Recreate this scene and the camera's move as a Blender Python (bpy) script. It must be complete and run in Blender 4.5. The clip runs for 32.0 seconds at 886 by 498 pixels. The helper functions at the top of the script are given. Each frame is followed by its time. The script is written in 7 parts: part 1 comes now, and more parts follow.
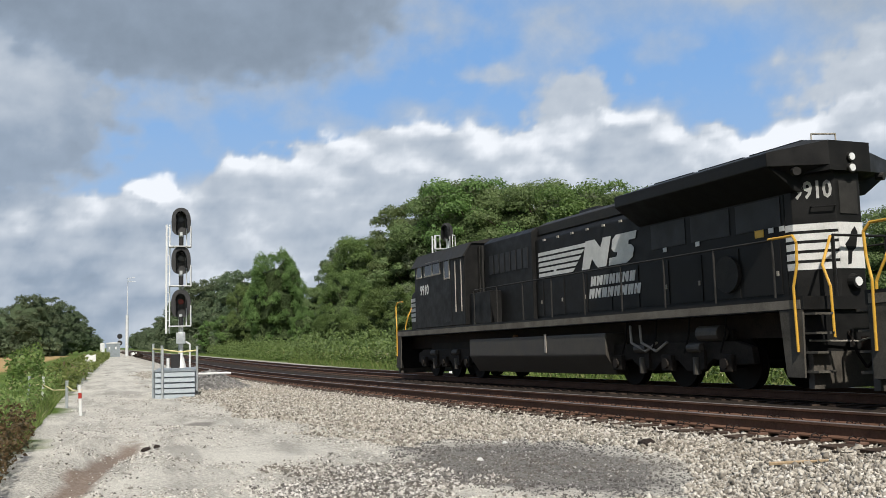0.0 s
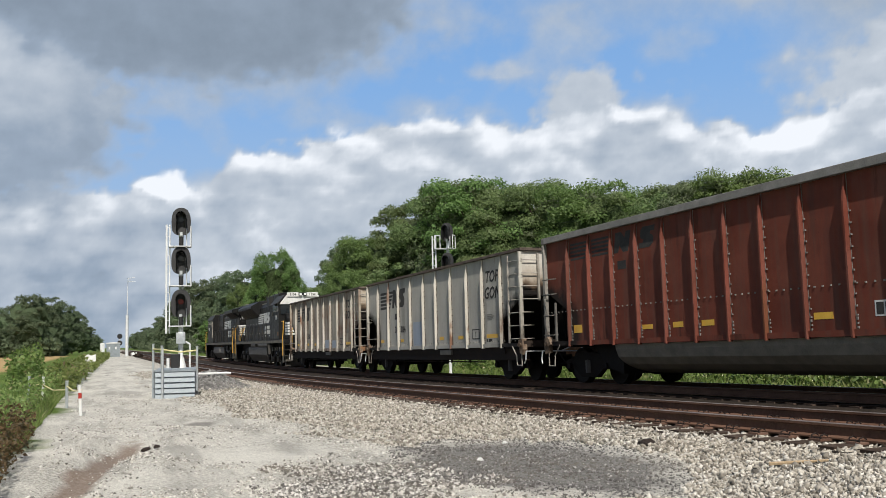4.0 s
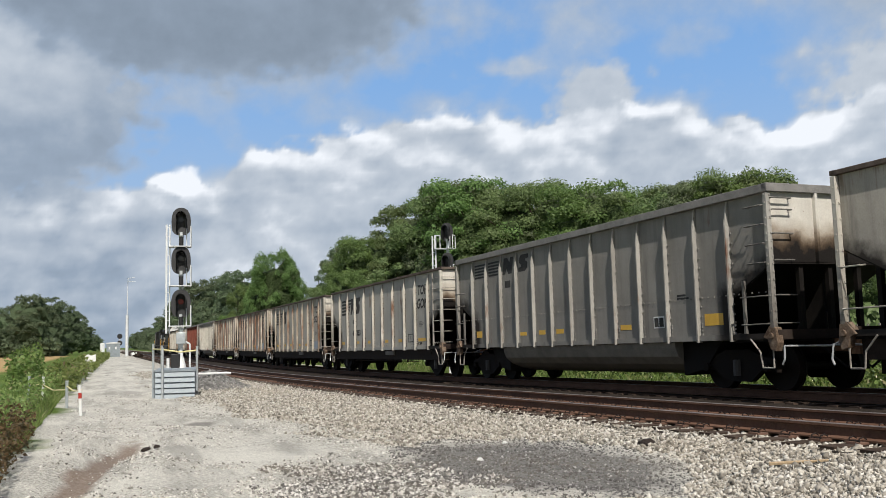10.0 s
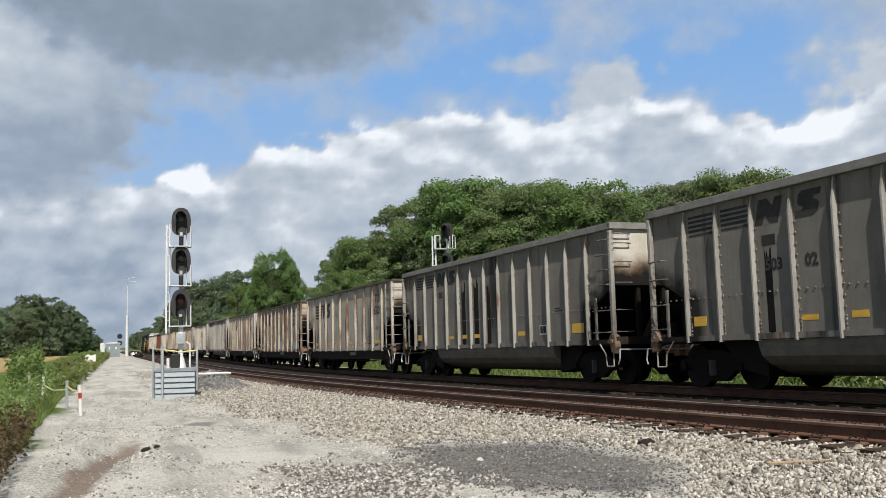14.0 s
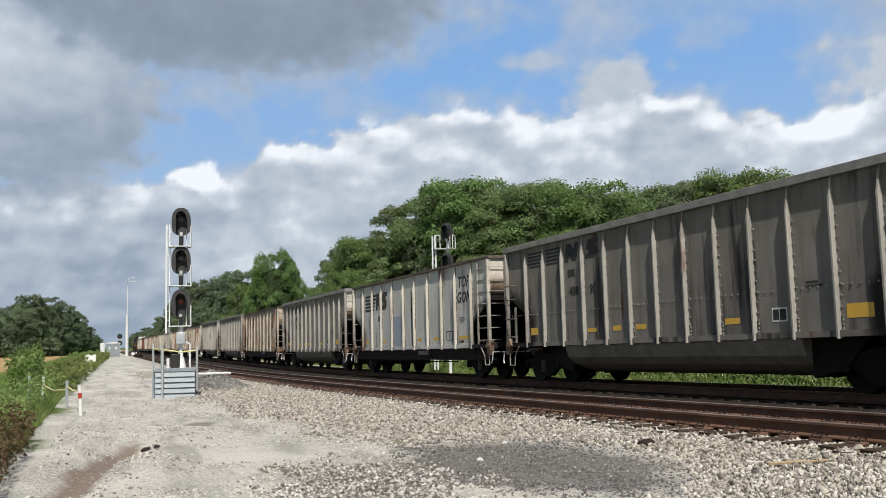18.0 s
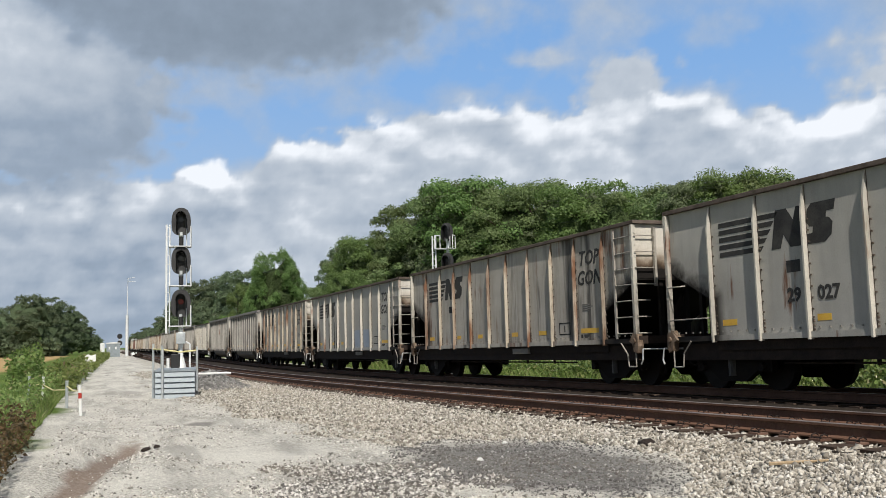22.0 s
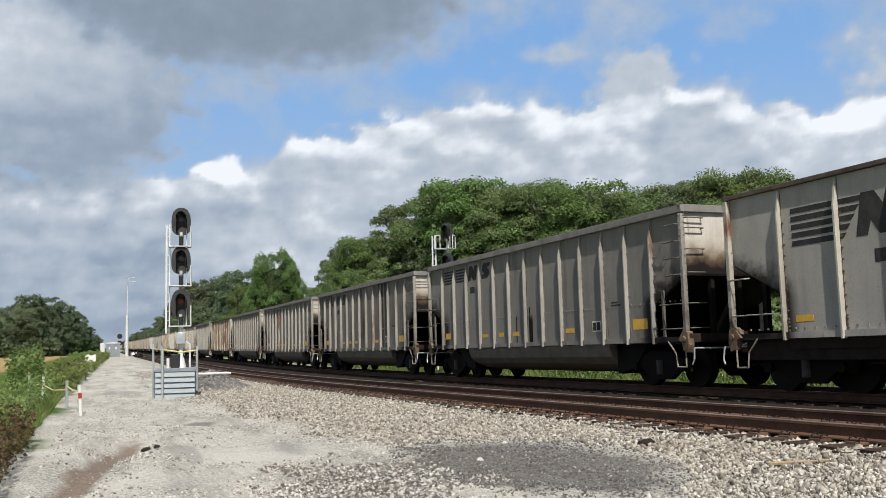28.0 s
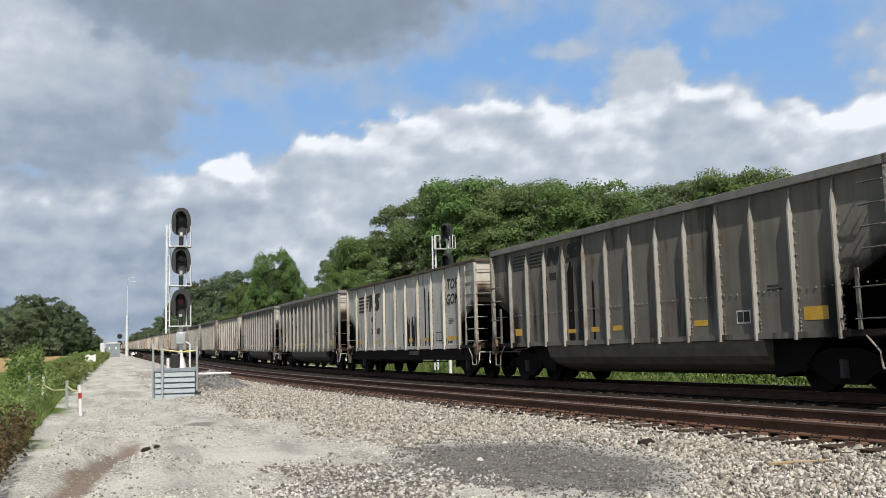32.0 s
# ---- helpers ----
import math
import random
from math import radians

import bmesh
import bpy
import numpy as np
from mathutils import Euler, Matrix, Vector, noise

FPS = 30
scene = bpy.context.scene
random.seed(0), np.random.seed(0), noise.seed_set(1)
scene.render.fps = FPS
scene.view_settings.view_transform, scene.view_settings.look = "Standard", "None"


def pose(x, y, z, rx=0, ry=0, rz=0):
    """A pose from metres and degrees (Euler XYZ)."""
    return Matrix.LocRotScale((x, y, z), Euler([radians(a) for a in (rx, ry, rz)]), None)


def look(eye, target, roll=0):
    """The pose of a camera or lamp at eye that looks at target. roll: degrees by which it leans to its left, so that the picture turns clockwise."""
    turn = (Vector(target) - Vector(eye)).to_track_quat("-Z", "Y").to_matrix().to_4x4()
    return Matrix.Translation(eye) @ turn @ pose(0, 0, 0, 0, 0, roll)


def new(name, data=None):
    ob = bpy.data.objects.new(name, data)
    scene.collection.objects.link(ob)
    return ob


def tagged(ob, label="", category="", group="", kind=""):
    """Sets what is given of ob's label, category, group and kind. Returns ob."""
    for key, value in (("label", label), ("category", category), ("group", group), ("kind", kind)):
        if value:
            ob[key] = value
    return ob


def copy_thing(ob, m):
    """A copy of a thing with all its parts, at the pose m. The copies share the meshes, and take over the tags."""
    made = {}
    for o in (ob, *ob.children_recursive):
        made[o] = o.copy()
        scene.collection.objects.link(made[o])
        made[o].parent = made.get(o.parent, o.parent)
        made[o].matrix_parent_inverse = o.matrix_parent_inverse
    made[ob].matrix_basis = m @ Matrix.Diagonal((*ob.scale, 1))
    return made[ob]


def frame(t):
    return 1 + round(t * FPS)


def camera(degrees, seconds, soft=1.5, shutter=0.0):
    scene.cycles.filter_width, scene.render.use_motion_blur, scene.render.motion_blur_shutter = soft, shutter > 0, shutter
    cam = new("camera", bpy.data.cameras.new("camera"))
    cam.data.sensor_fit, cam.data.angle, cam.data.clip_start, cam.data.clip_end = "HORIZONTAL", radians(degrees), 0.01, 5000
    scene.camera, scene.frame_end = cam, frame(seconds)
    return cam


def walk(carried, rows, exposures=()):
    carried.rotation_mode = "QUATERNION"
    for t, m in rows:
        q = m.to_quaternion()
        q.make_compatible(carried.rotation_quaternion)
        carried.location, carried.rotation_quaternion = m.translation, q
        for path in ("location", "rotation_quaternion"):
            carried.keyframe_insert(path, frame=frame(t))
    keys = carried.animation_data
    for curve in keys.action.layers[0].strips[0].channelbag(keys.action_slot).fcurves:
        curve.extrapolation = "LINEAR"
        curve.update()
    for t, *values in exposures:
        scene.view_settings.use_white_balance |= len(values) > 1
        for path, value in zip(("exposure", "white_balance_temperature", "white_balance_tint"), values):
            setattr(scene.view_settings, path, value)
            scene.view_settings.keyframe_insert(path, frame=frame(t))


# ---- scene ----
# ---- the camera on its tripod ----
EYE = (0.0, 0.0, 1.461)
AIM = (6.8195, 18.7018, 3.3943)
cam = camera(50.54, 32.0, soft=0.70)
walk(cam, [(0, look(EYE, AIM, -1.3)), (32, look(EYE, AIM, -1.3))])

# ---- the line: a gentle curve that runs out into a straight ----
LINE_X, LINE_BEND, LINE_SAG, STRAIGHT = 11.9626, 0.000394, 0.000116, 70.0
NEAR = -4.95          # the empty near track, across from the train's track
SUN_FROM = Vector((-0.86, -4.2, 5.0)).normalized()


def line(s, across=0.0, up=0.0):
    """A place beside the train's track, s metres along it."""
    u = min(s - STRAIGHT, 0.0)
    if s < 0:
        x = LINE_X + LINE_BEND * STRAIGHT ** 2 - 2 * LINE_BEND * STRAIGHT * s
        z = LINE_SAG * STRAIGHT ** 2 + 2 * LINE_SAG * STRAIGHT * 25 * (1 - math.exp(s / 25))
    else:
        x, z = LINE_X + LINE_BEND * u * u, LINE_SAG * u * u
    return Vector((x + across, s, z + up))


def on_line(s, across=0.0, up=0.0):
    """The pose of a vehicle whose middle stands s metres along the track."""
    a, b = line(s - 5), line(s + 5)
    d = (b - a).normalized()
    turn = Matrix((d.cross(Vector((0, 0, 1))).normalized(), d, d.cross(Vector((0, 0, 1))).normalized().cross(d))).transposed()
    p = (a + b) / 2 * 0.5 + line(s) * 0.5
    return Matrix.Translation(p + Vector((across, 0, up))) @ turn.to_4x4()
# ---- sky and sun ----
world = bpy.data.worlds.new("sky")
scene.world = world
world.use_nodes = True
wn = world.node_tree
sky = wn.nodes.new("ShaderNodeTexSky")
sky.sky_type, sky.sun_disc = "NISHITA", False
sky.sun_elevation = math.asin(SUN_FROM.z)
sky.sun_rotation = math.atan2(SUN_FROM.x, SUN_FROM.y)
sky.dust_density, sky.ozone_density = 1.5, 1.0
wn.links.new(sky.outputs[0], wn.nodes["Background"].inputs[0])
wn.nodes["Background"].inputs[1].default_value = 0.055
sun = new("sun", bpy.data.lights.new("sun", "SUN"))
sun.data.energy, sun.data.angle, sun.data.color = 4.9, radians(0.6), (1.0, 0.95, 0.88)
sun.matrix_world = look(SUN_FROM * 100, (0, 0, 0))
scene.view_settings.exposure = 0.0

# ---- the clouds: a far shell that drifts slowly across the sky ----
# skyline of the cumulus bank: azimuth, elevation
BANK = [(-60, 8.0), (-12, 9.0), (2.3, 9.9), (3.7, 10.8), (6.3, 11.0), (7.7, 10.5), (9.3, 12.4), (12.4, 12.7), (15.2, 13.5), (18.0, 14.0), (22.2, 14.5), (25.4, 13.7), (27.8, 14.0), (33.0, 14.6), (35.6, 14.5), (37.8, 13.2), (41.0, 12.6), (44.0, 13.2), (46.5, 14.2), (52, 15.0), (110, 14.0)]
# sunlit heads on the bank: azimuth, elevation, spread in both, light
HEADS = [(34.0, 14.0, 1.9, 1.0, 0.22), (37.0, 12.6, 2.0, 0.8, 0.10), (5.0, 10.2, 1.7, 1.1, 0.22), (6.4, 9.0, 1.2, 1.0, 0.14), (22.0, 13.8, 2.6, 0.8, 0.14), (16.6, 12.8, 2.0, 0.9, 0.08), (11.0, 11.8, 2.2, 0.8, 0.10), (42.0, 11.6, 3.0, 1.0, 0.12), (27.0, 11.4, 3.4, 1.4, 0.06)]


def step(a, lo, hi):
    k = min(max((a - lo) / (hi - lo), 0), 1)
    return k * k * (3 - 2 * k)


def oval(a, e, ca, ce, ra, re, soft, rough):
    return step(1 - math.hypot((a - ca) / ra, (e - ce) / re) + rough, 0.0, soft)


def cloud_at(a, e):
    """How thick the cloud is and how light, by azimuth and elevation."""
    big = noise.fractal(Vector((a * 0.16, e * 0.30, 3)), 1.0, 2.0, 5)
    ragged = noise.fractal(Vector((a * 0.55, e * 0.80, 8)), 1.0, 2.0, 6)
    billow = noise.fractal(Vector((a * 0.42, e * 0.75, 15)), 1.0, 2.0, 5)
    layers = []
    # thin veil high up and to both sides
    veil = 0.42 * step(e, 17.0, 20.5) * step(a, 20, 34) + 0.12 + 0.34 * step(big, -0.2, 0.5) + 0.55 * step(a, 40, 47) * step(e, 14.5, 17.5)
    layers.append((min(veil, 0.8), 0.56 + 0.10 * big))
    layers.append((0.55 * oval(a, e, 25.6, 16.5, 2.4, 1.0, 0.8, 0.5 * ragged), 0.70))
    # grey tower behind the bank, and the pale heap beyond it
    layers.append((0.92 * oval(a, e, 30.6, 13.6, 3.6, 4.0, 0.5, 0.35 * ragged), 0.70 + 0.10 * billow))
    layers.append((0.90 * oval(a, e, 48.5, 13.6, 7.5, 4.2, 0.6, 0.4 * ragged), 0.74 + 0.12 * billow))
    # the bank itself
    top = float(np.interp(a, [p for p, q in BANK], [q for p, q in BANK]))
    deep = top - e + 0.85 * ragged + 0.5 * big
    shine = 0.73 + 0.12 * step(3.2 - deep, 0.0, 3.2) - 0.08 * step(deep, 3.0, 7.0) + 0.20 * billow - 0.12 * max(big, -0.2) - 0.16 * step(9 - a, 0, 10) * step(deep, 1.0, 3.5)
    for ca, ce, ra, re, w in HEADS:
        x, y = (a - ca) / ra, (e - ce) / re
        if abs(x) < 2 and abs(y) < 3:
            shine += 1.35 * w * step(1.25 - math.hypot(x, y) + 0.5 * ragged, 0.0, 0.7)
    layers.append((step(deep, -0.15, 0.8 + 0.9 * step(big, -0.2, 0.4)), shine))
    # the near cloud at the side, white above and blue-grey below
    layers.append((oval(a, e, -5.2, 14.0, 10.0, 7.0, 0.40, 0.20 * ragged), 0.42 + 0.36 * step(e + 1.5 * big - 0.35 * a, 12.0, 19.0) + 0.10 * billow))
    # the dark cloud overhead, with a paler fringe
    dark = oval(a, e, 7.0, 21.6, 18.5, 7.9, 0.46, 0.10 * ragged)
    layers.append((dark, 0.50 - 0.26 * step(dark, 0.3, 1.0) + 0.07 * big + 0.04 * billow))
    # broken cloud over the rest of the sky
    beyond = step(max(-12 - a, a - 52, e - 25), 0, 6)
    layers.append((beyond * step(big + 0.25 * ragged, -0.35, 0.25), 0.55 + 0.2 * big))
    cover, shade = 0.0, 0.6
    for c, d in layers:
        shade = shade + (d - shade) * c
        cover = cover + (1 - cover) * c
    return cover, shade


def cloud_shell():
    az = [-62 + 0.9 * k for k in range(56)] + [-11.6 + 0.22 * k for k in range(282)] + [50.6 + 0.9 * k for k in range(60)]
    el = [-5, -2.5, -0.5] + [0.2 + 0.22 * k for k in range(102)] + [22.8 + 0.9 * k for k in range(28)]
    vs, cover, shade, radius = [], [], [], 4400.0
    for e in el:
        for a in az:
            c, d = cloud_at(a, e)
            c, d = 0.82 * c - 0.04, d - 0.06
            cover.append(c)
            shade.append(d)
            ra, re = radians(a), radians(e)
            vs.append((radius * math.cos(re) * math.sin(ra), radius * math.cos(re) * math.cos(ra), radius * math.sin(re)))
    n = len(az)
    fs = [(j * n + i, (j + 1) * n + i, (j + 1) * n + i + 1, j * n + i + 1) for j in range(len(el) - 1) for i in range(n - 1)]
    me = bpy.data.meshes.new("clouds")
    me.from_pydata(vs, [], fs)
    for name, values in (("cover", cover), ("shade", shade)):
        me.attributes.new(name, "FLOAT", "POINT").data.foreach_set("value", values)
    me.polygons.foreach_set("use_smooth", [True] * len(fs))
    m = bpy.data.materials.new("clouds")
    m.use_nodes = True
    nt = m.node_tree
    nt.nodes.clear()
    at = {}
    for name in ("cover", "shade"):
        at[name] = nt.nodes.new("ShaderNodeAttribute")
        at[name].attribute_name = name
    co = nt.nodes.new("ShaderNodeTexCoord").outputs["Object"]
    fine = nt.nodes.new("ShaderNodeTexNoise")
    fine.inputs["Scale"].default_value, fine.inputs["Detail"].default_value, fine.inputs["Roughness"].default_value = 0.012, 6.0, 0.6
    nt.links.new(co, fine.inputs["Vector"])

    def sum_of(a, b, k):
        n = nt.nodes.new("ShaderNodeMath")
        n.operation = "MULTIPLY_ADD"
        nt.links.new(b, n.inputs[0])
        n.inputs[1].default_value = k
        nt.links.new(a, n.inputs[2])
        return n.outputs[0]

    def stops(fac, rows):
        r = nt.nodes.new("ShaderNodeValToRGB")
        r.color_ramp.interpolation = "LINEAR"
        while len(r.color_ramp.elements) < len(rows):
            r.color_ramp.elements.new(0.5)
        for e, (p, c) in zip(r.color_ramp.elements, rows):
            e.position, e.color = p, (*c, 1.0)
        nt.links.new(fac, r.inputs[0])
        return r.outputs[0]

    amount = stops(sum_of(at["cover"].outputs["Fac"], fine.outputs["Fac"], 0.26), [(0.20, (0, 0, 0)), (0.49, (0.50, 0.50, 0.50)), (0.78, (1, 1, 1))])
    white = stops(sum_of(at["shade"].outputs["Fac"], fine.outputs["Fac"], 0.16), [(0.045, (0.195, 0.245, 0.315)), (0.165, (0.228, 0.285, 0.362)), (0.445, (0.32, 0.395, 0.50)), (0.765, (0.55, 0.61, 0.69)), (1.0, (0.90, 0.94, 1.0))])
    sep = nt.nodes.new("ShaderNodeSeparateXYZ")
    nt.links.new(co, sep.inputs[0])
    height = nt.nodes.new("ShaderNodeMath")
    height.operation = "DIVIDE"
    nt.links.new(sep.outputs[2], height.inputs[0])
    height.inputs[1].default_value = 4400.0
    blue = stops(height.outputs[0], [(0.0, (0.44, 0.53, 0.64)), (0.13, (0.36, 0.52, 0.75)), (0.27, (0.235, 0.435, 0.77)), (0.6, (0.10, 0.27, 0.62))])
    mx = nt.nodes.new("ShaderNodeMix")
    mx.data_type = "RGBA"
    nt.links.new(amount, mx.inputs["Factor"])
    nt.links.new(blue, mx.inputs["A"])
    nt.links.new(white, mx.inputs["B"])
    em = nt.nodes.new("ShaderNodeEmission")
    nt.links.new(mx.outputs["Result"], em.inputs[0])
    out = nt.nodes.new("ShaderNodeOutputMaterial")
    nt.links.new(em.outputs[0], out.inputs[0])
    me.materials.append(m)
    return tagged(new("clouds", me), "grey and white cumulus clouds with blue gaps", "sky", kind="structure")


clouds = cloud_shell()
# ---- small kit for meshes ----
class Shape:
    """Gathers vertices and faces for one mesh."""

    def __init__(self):
        self.v, self.f = [], []

    def add(self, verts, faces):
        n = len(self.v)
        self.v += [tuple(p) for p in verts]
        self.f += [tuple(i + n for i in f) for f in faces]
        return self

    def box(self, x0, x1, y0, y1, z0, z1, m=None):
        vs = [(x, y, z) for x in (x0, x1) for y in (y0, y1) for z in (z0, z1)]
        if m is not None:
            vs = [m @ Vector(p) for p in vs]
        return self.add(vs, [(0, 1, 3, 2), (4, 6, 7, 5), (0, 4, 5, 1), (2, 3, 7, 6), (0, 2, 6, 4), (1, 5, 7, 3)])

    def prism(self, outline, axis, a, b):
        """An outline in the two other axes, drawn out along axis from a to b."""
        n = len(outline)
        place = {"x": lambda c, p: (c, p[0], p[1]), "y": lambda c, p: (p[0], c, p[1]), "z": lambda c, p: (p[0], p[1], c)}[axis]
        vs = [place(a, p) for p in outline] + [place(b, p) for p in outline]
        area = sum(outline[i][0] * outline[(i + 1) % n][1] - outline[(i + 1) % n][0] * outline[i][1] for i in range(n))
        flip = (area < 0) != (axis == "y") != (b < a)
        fs = [tuple(reversed(range(n))), tuple(range(n, 2 * n))] + [(i, (i + 1) % n, n + (i + 1) % n, n + i) for i in range(n)]
        return self.add(vs, [tuple(reversed(f)) for f in fs] if flip else fs)

    def rod(self, a, b, r, n=8, r2=None, caps=True):
        a, b = Vector(a), Vector(b)
        d = (b - a).normalized()
        u = d.orthogonal().normalized()
        w = d.cross(u)
        vs = []
        for p, q in ((a, r), (b, r if r2 is None else r2)):
            vs += [p + (u * math.cos(k * math.tau / n) + w * math.sin(k * math.tau / n)) * q for k in range(n)]
        fs = [(k, (k + 1) % n, n + (k + 1) % n, n + k) for k in range(n)]
        if caps:
            fs += [tuple(reversed(range(n))), tuple(range(n, 2 * n))]
        return self.add(vs, fs)

    def pipe(self, points, r, n=6):
        for a, b in zip(points, points[1:]):
            self.rod(a, b, r, n)
        return self

    def dome(self, c, rx, ry, rz, n=10, m=6):
        vs = [(c[0], c[1], c[2] - rz)]
        for j in range(1, m):
            t = -math.pi / 2 + math.pi * j / m
            vs += [(c[0] + rx * math.cos(t) * math.cos(k * math.tau / n), c[1] + ry * math.cos(t) * math.sin(k * math.tau / n), c[2] + rz * math.sin(t)) for k in range(n)]
        vs.append((c[0], c[1], c[2] + rz))
        fs = [(0, 1 + (k + 1) % n, 1 + k) for k in range(n)]
        for j in range(m - 2):
            fs += [(1 + j * n + k, 1 + j * n + (k + 1) % n, 1 + (j + 1) * n + (k + 1) % n, 1 + (j + 1) * n + k) for k in range(n)]
        top = len(vs) - 1
        fs += [(1 + (m - 2) * n + k, 1 + (m - 2) * n + (k + 1) % n, top) for k in range(n)]
        return self.add(vs, fs)

    def mesh(self, name, mat=None, smooth=False):
        me = bpy.data.meshes.new(name)
        me.from_pydata(self.v, [], self.f)
        if mat:
            me.materials.append(mat)
        if smooth:
            me.polygons.foreach_set("use_smooth", [True] * len(me.polygons))
        me.update()
        return me


def part(name, shape, mat, parent, label="", smooth=False, bevel=0.0):
    """One mesh object under a thing or a part."""
    me = shape if isinstance(shape, bpy.types.Mesh) else shape.mesh(name, mat, smooth)
    ob = new(name, me)
    ob.parent = parent
    if label:
        ob["label"] = label
    if bevel:
        b = ob.modifiers.new("bevel", "BEVEL")
        b.width, b.segments, b.limit_method = bevel, 2, "ANGLE"
    return ob


def thing(name, label, category, group="", shape=None, mat=None, at=None, kind="", smooth=False):
    ob = new(name, shape.mesh(name, mat, smooth) if shape else None)
    if at is not None:
        ob.matrix_basis = at
    return tagged(ob, label, category, group, kind)


def letters(text, size, depth=0.004, slant=0.0, bold=0.0):
    """Letters as a flat mesh in the x-z plane, reading along +x, from the built-in font."""
    cu = bpy.data.curves.new("letters", "FONT")
    cu.body, cu.size, cu.shear, cu.resolution_u = text, size, slant, 2
    cu.align_x, cu.extrude, cu.offset = "CENTER", depth / 2, bold
    ob = bpy.data.objects.new("letters", cu)
    scene.collection.objects.link(ob)
    me = bpy.data.meshes.new_from_object(ob.evaluated_get(bpy.context.evaluated_depsgraph_get()))
    bpy.data.objects.remove(ob)
    return me
# ---- materials ----
def nodes(name, rough=0.6, metal=0.0):
    m = bpy.data.materials.new(name)
    m.use_nodes = True
    nt = m.node_tree
    bsdf = nt.nodes["Principled BSDF"]
    bsdf.inputs["Roughness"].default_value, bsdf.inputs["Metallic"].default_value = rough, metal
    if rough >= 0.65:
        bsdf.inputs["Specular IOR Level"].default_value = 0.12
    return m, nt, bsdf


def node(nt, kind, **values):
    n = nt.nodes.new(kind)
    for k, v in values.items():
        n.inputs[k.replace("_", " ")].default_value = v
    return n


def noise_of(nt, vec, scale, detail=4.0, rough=0.6):
    n = node(nt, "ShaderNodeTexNoise", Scale=scale, Detail=detail, Roughness=rough)
    if vec is not None:
        nt.links.new(vec, n.inputs["Vector"])
    return n.outputs["Fac"]


def ramp(nt, fac, stops):
    r = nt.nodes.new("ShaderNodeValToRGB")
    while len(r.color_ramp.elements) < len(stops):
        r.color_ramp.elements.new(0.5)
    for e, (p, c) in zip(r.color_ramp.elements, stops):
        e.position, e.color = p, (*c, 1.0) if len(c) == 3 else c
    nt.links.new(fac, r.inputs[0])
    return r.outputs[0]


def grey(a):
    return (a, a, a)


def mix(nt, fac, a, b, blend="MIX"):
    n = nt.nodes.new("ShaderNodeMix")
    n.data_type, n.blend_type = "RGBA", blend
    for sock, v in ((n.inputs["Factor"], fac), (n.inputs["A"], a), (n.inputs["B"], b)):
        if isinstance(v, (int, float)):
            sock.default_value = v
        elif isinstance(v, tuple):
            sock.default_value = (*v, 1.0)
        else:
            nt.links.new(v, sock)
    return n.outputs["Result"]


def math_of(nt, op, a, b=0.0, clamp=False):
    n = nt.nodes.new("ShaderNodeMath")
    n.operation, n.use_clamp = op, clamp
    for sock, v in zip(n.inputs, (a, b)):
        if isinstance(v, (int, float)):
            sock.default_value = v
        else:
            nt.links.new(v, sock)
    return n.outputs[0]


def coords(nt, scale=(1, 1, 1), shuffle=False, world_space=False):
    """Places in the thing's own metres, or the world's; shuffled from thing to thing where asked."""
    if world_space:
        out = nt.nodes.new("ShaderNodeNewGeometry").outputs["Position"]
    else:
        out = nt.nodes.new("ShaderNodeTexCoord").outputs["Object"]
    if shuffle:
        r = nt.nodes.new("ShaderNodeObjectInfo").outputs["Random"]
        add = nt.nodes.new("ShaderNodeVectorMath")
        add.operation = "ADD"
        nt.links.new(out, add.inputs[0])
        nt.links.new(math_of(nt, "MULTIPLY", r, 40.0), add.inputs[1])
        out = add.outputs[0]
    mp = nt.nodes.new("ShaderNodeMapping")
    mp.inputs["Scale"].default_value = scale
    nt.links.new(out, mp.inputs[0])
    return mp.outputs[0]


def bump(nt, bsdf, height, strength=0.3, distance=0.01):
    b = node(nt, "ShaderNodeBump", Strength=strength, Distance=distance)
    nt.links.new(height, b.inputs["Height"])
    nt.links.new(b.outputs[0], bsdf.inputs["Normal"])


def plain(name, dark, light, rough=0.6, metal=0.0, scale=3.0, fine=40.0, rel=0.15, shuffle=True, spread=0.15):
    """A worn surface between two tones, with large stains and fine grain."""
    m, nt, bsdf = nodes(name, rough, metal)
    co = coords(nt, shuffle=shuffle)
    big, small = noise_of(nt, co, scale), noise_of(nt, co, fine, 3.0)
    f = math_of(nt, "ADD", math_of(nt, "MULTIPLY", big, 0.65), math_of(nt, "MULTIPLY", small, 0.35))
    nt.links.new(ramp(nt, f, [(0.5 - spread, dark), (0.5 + spread, light)]), bsdf.inputs["Base Color"])
    nt.links.new(ramp(nt, big, [(0.3, grey(max(rough - 0.12, 0))), (0.7, grey(min(rough + 0.12, 1)))]), bsdf.inputs["Roughness"])
    if rel:
        bump(nt, bsdf, small, rel, 0.005)
    return m


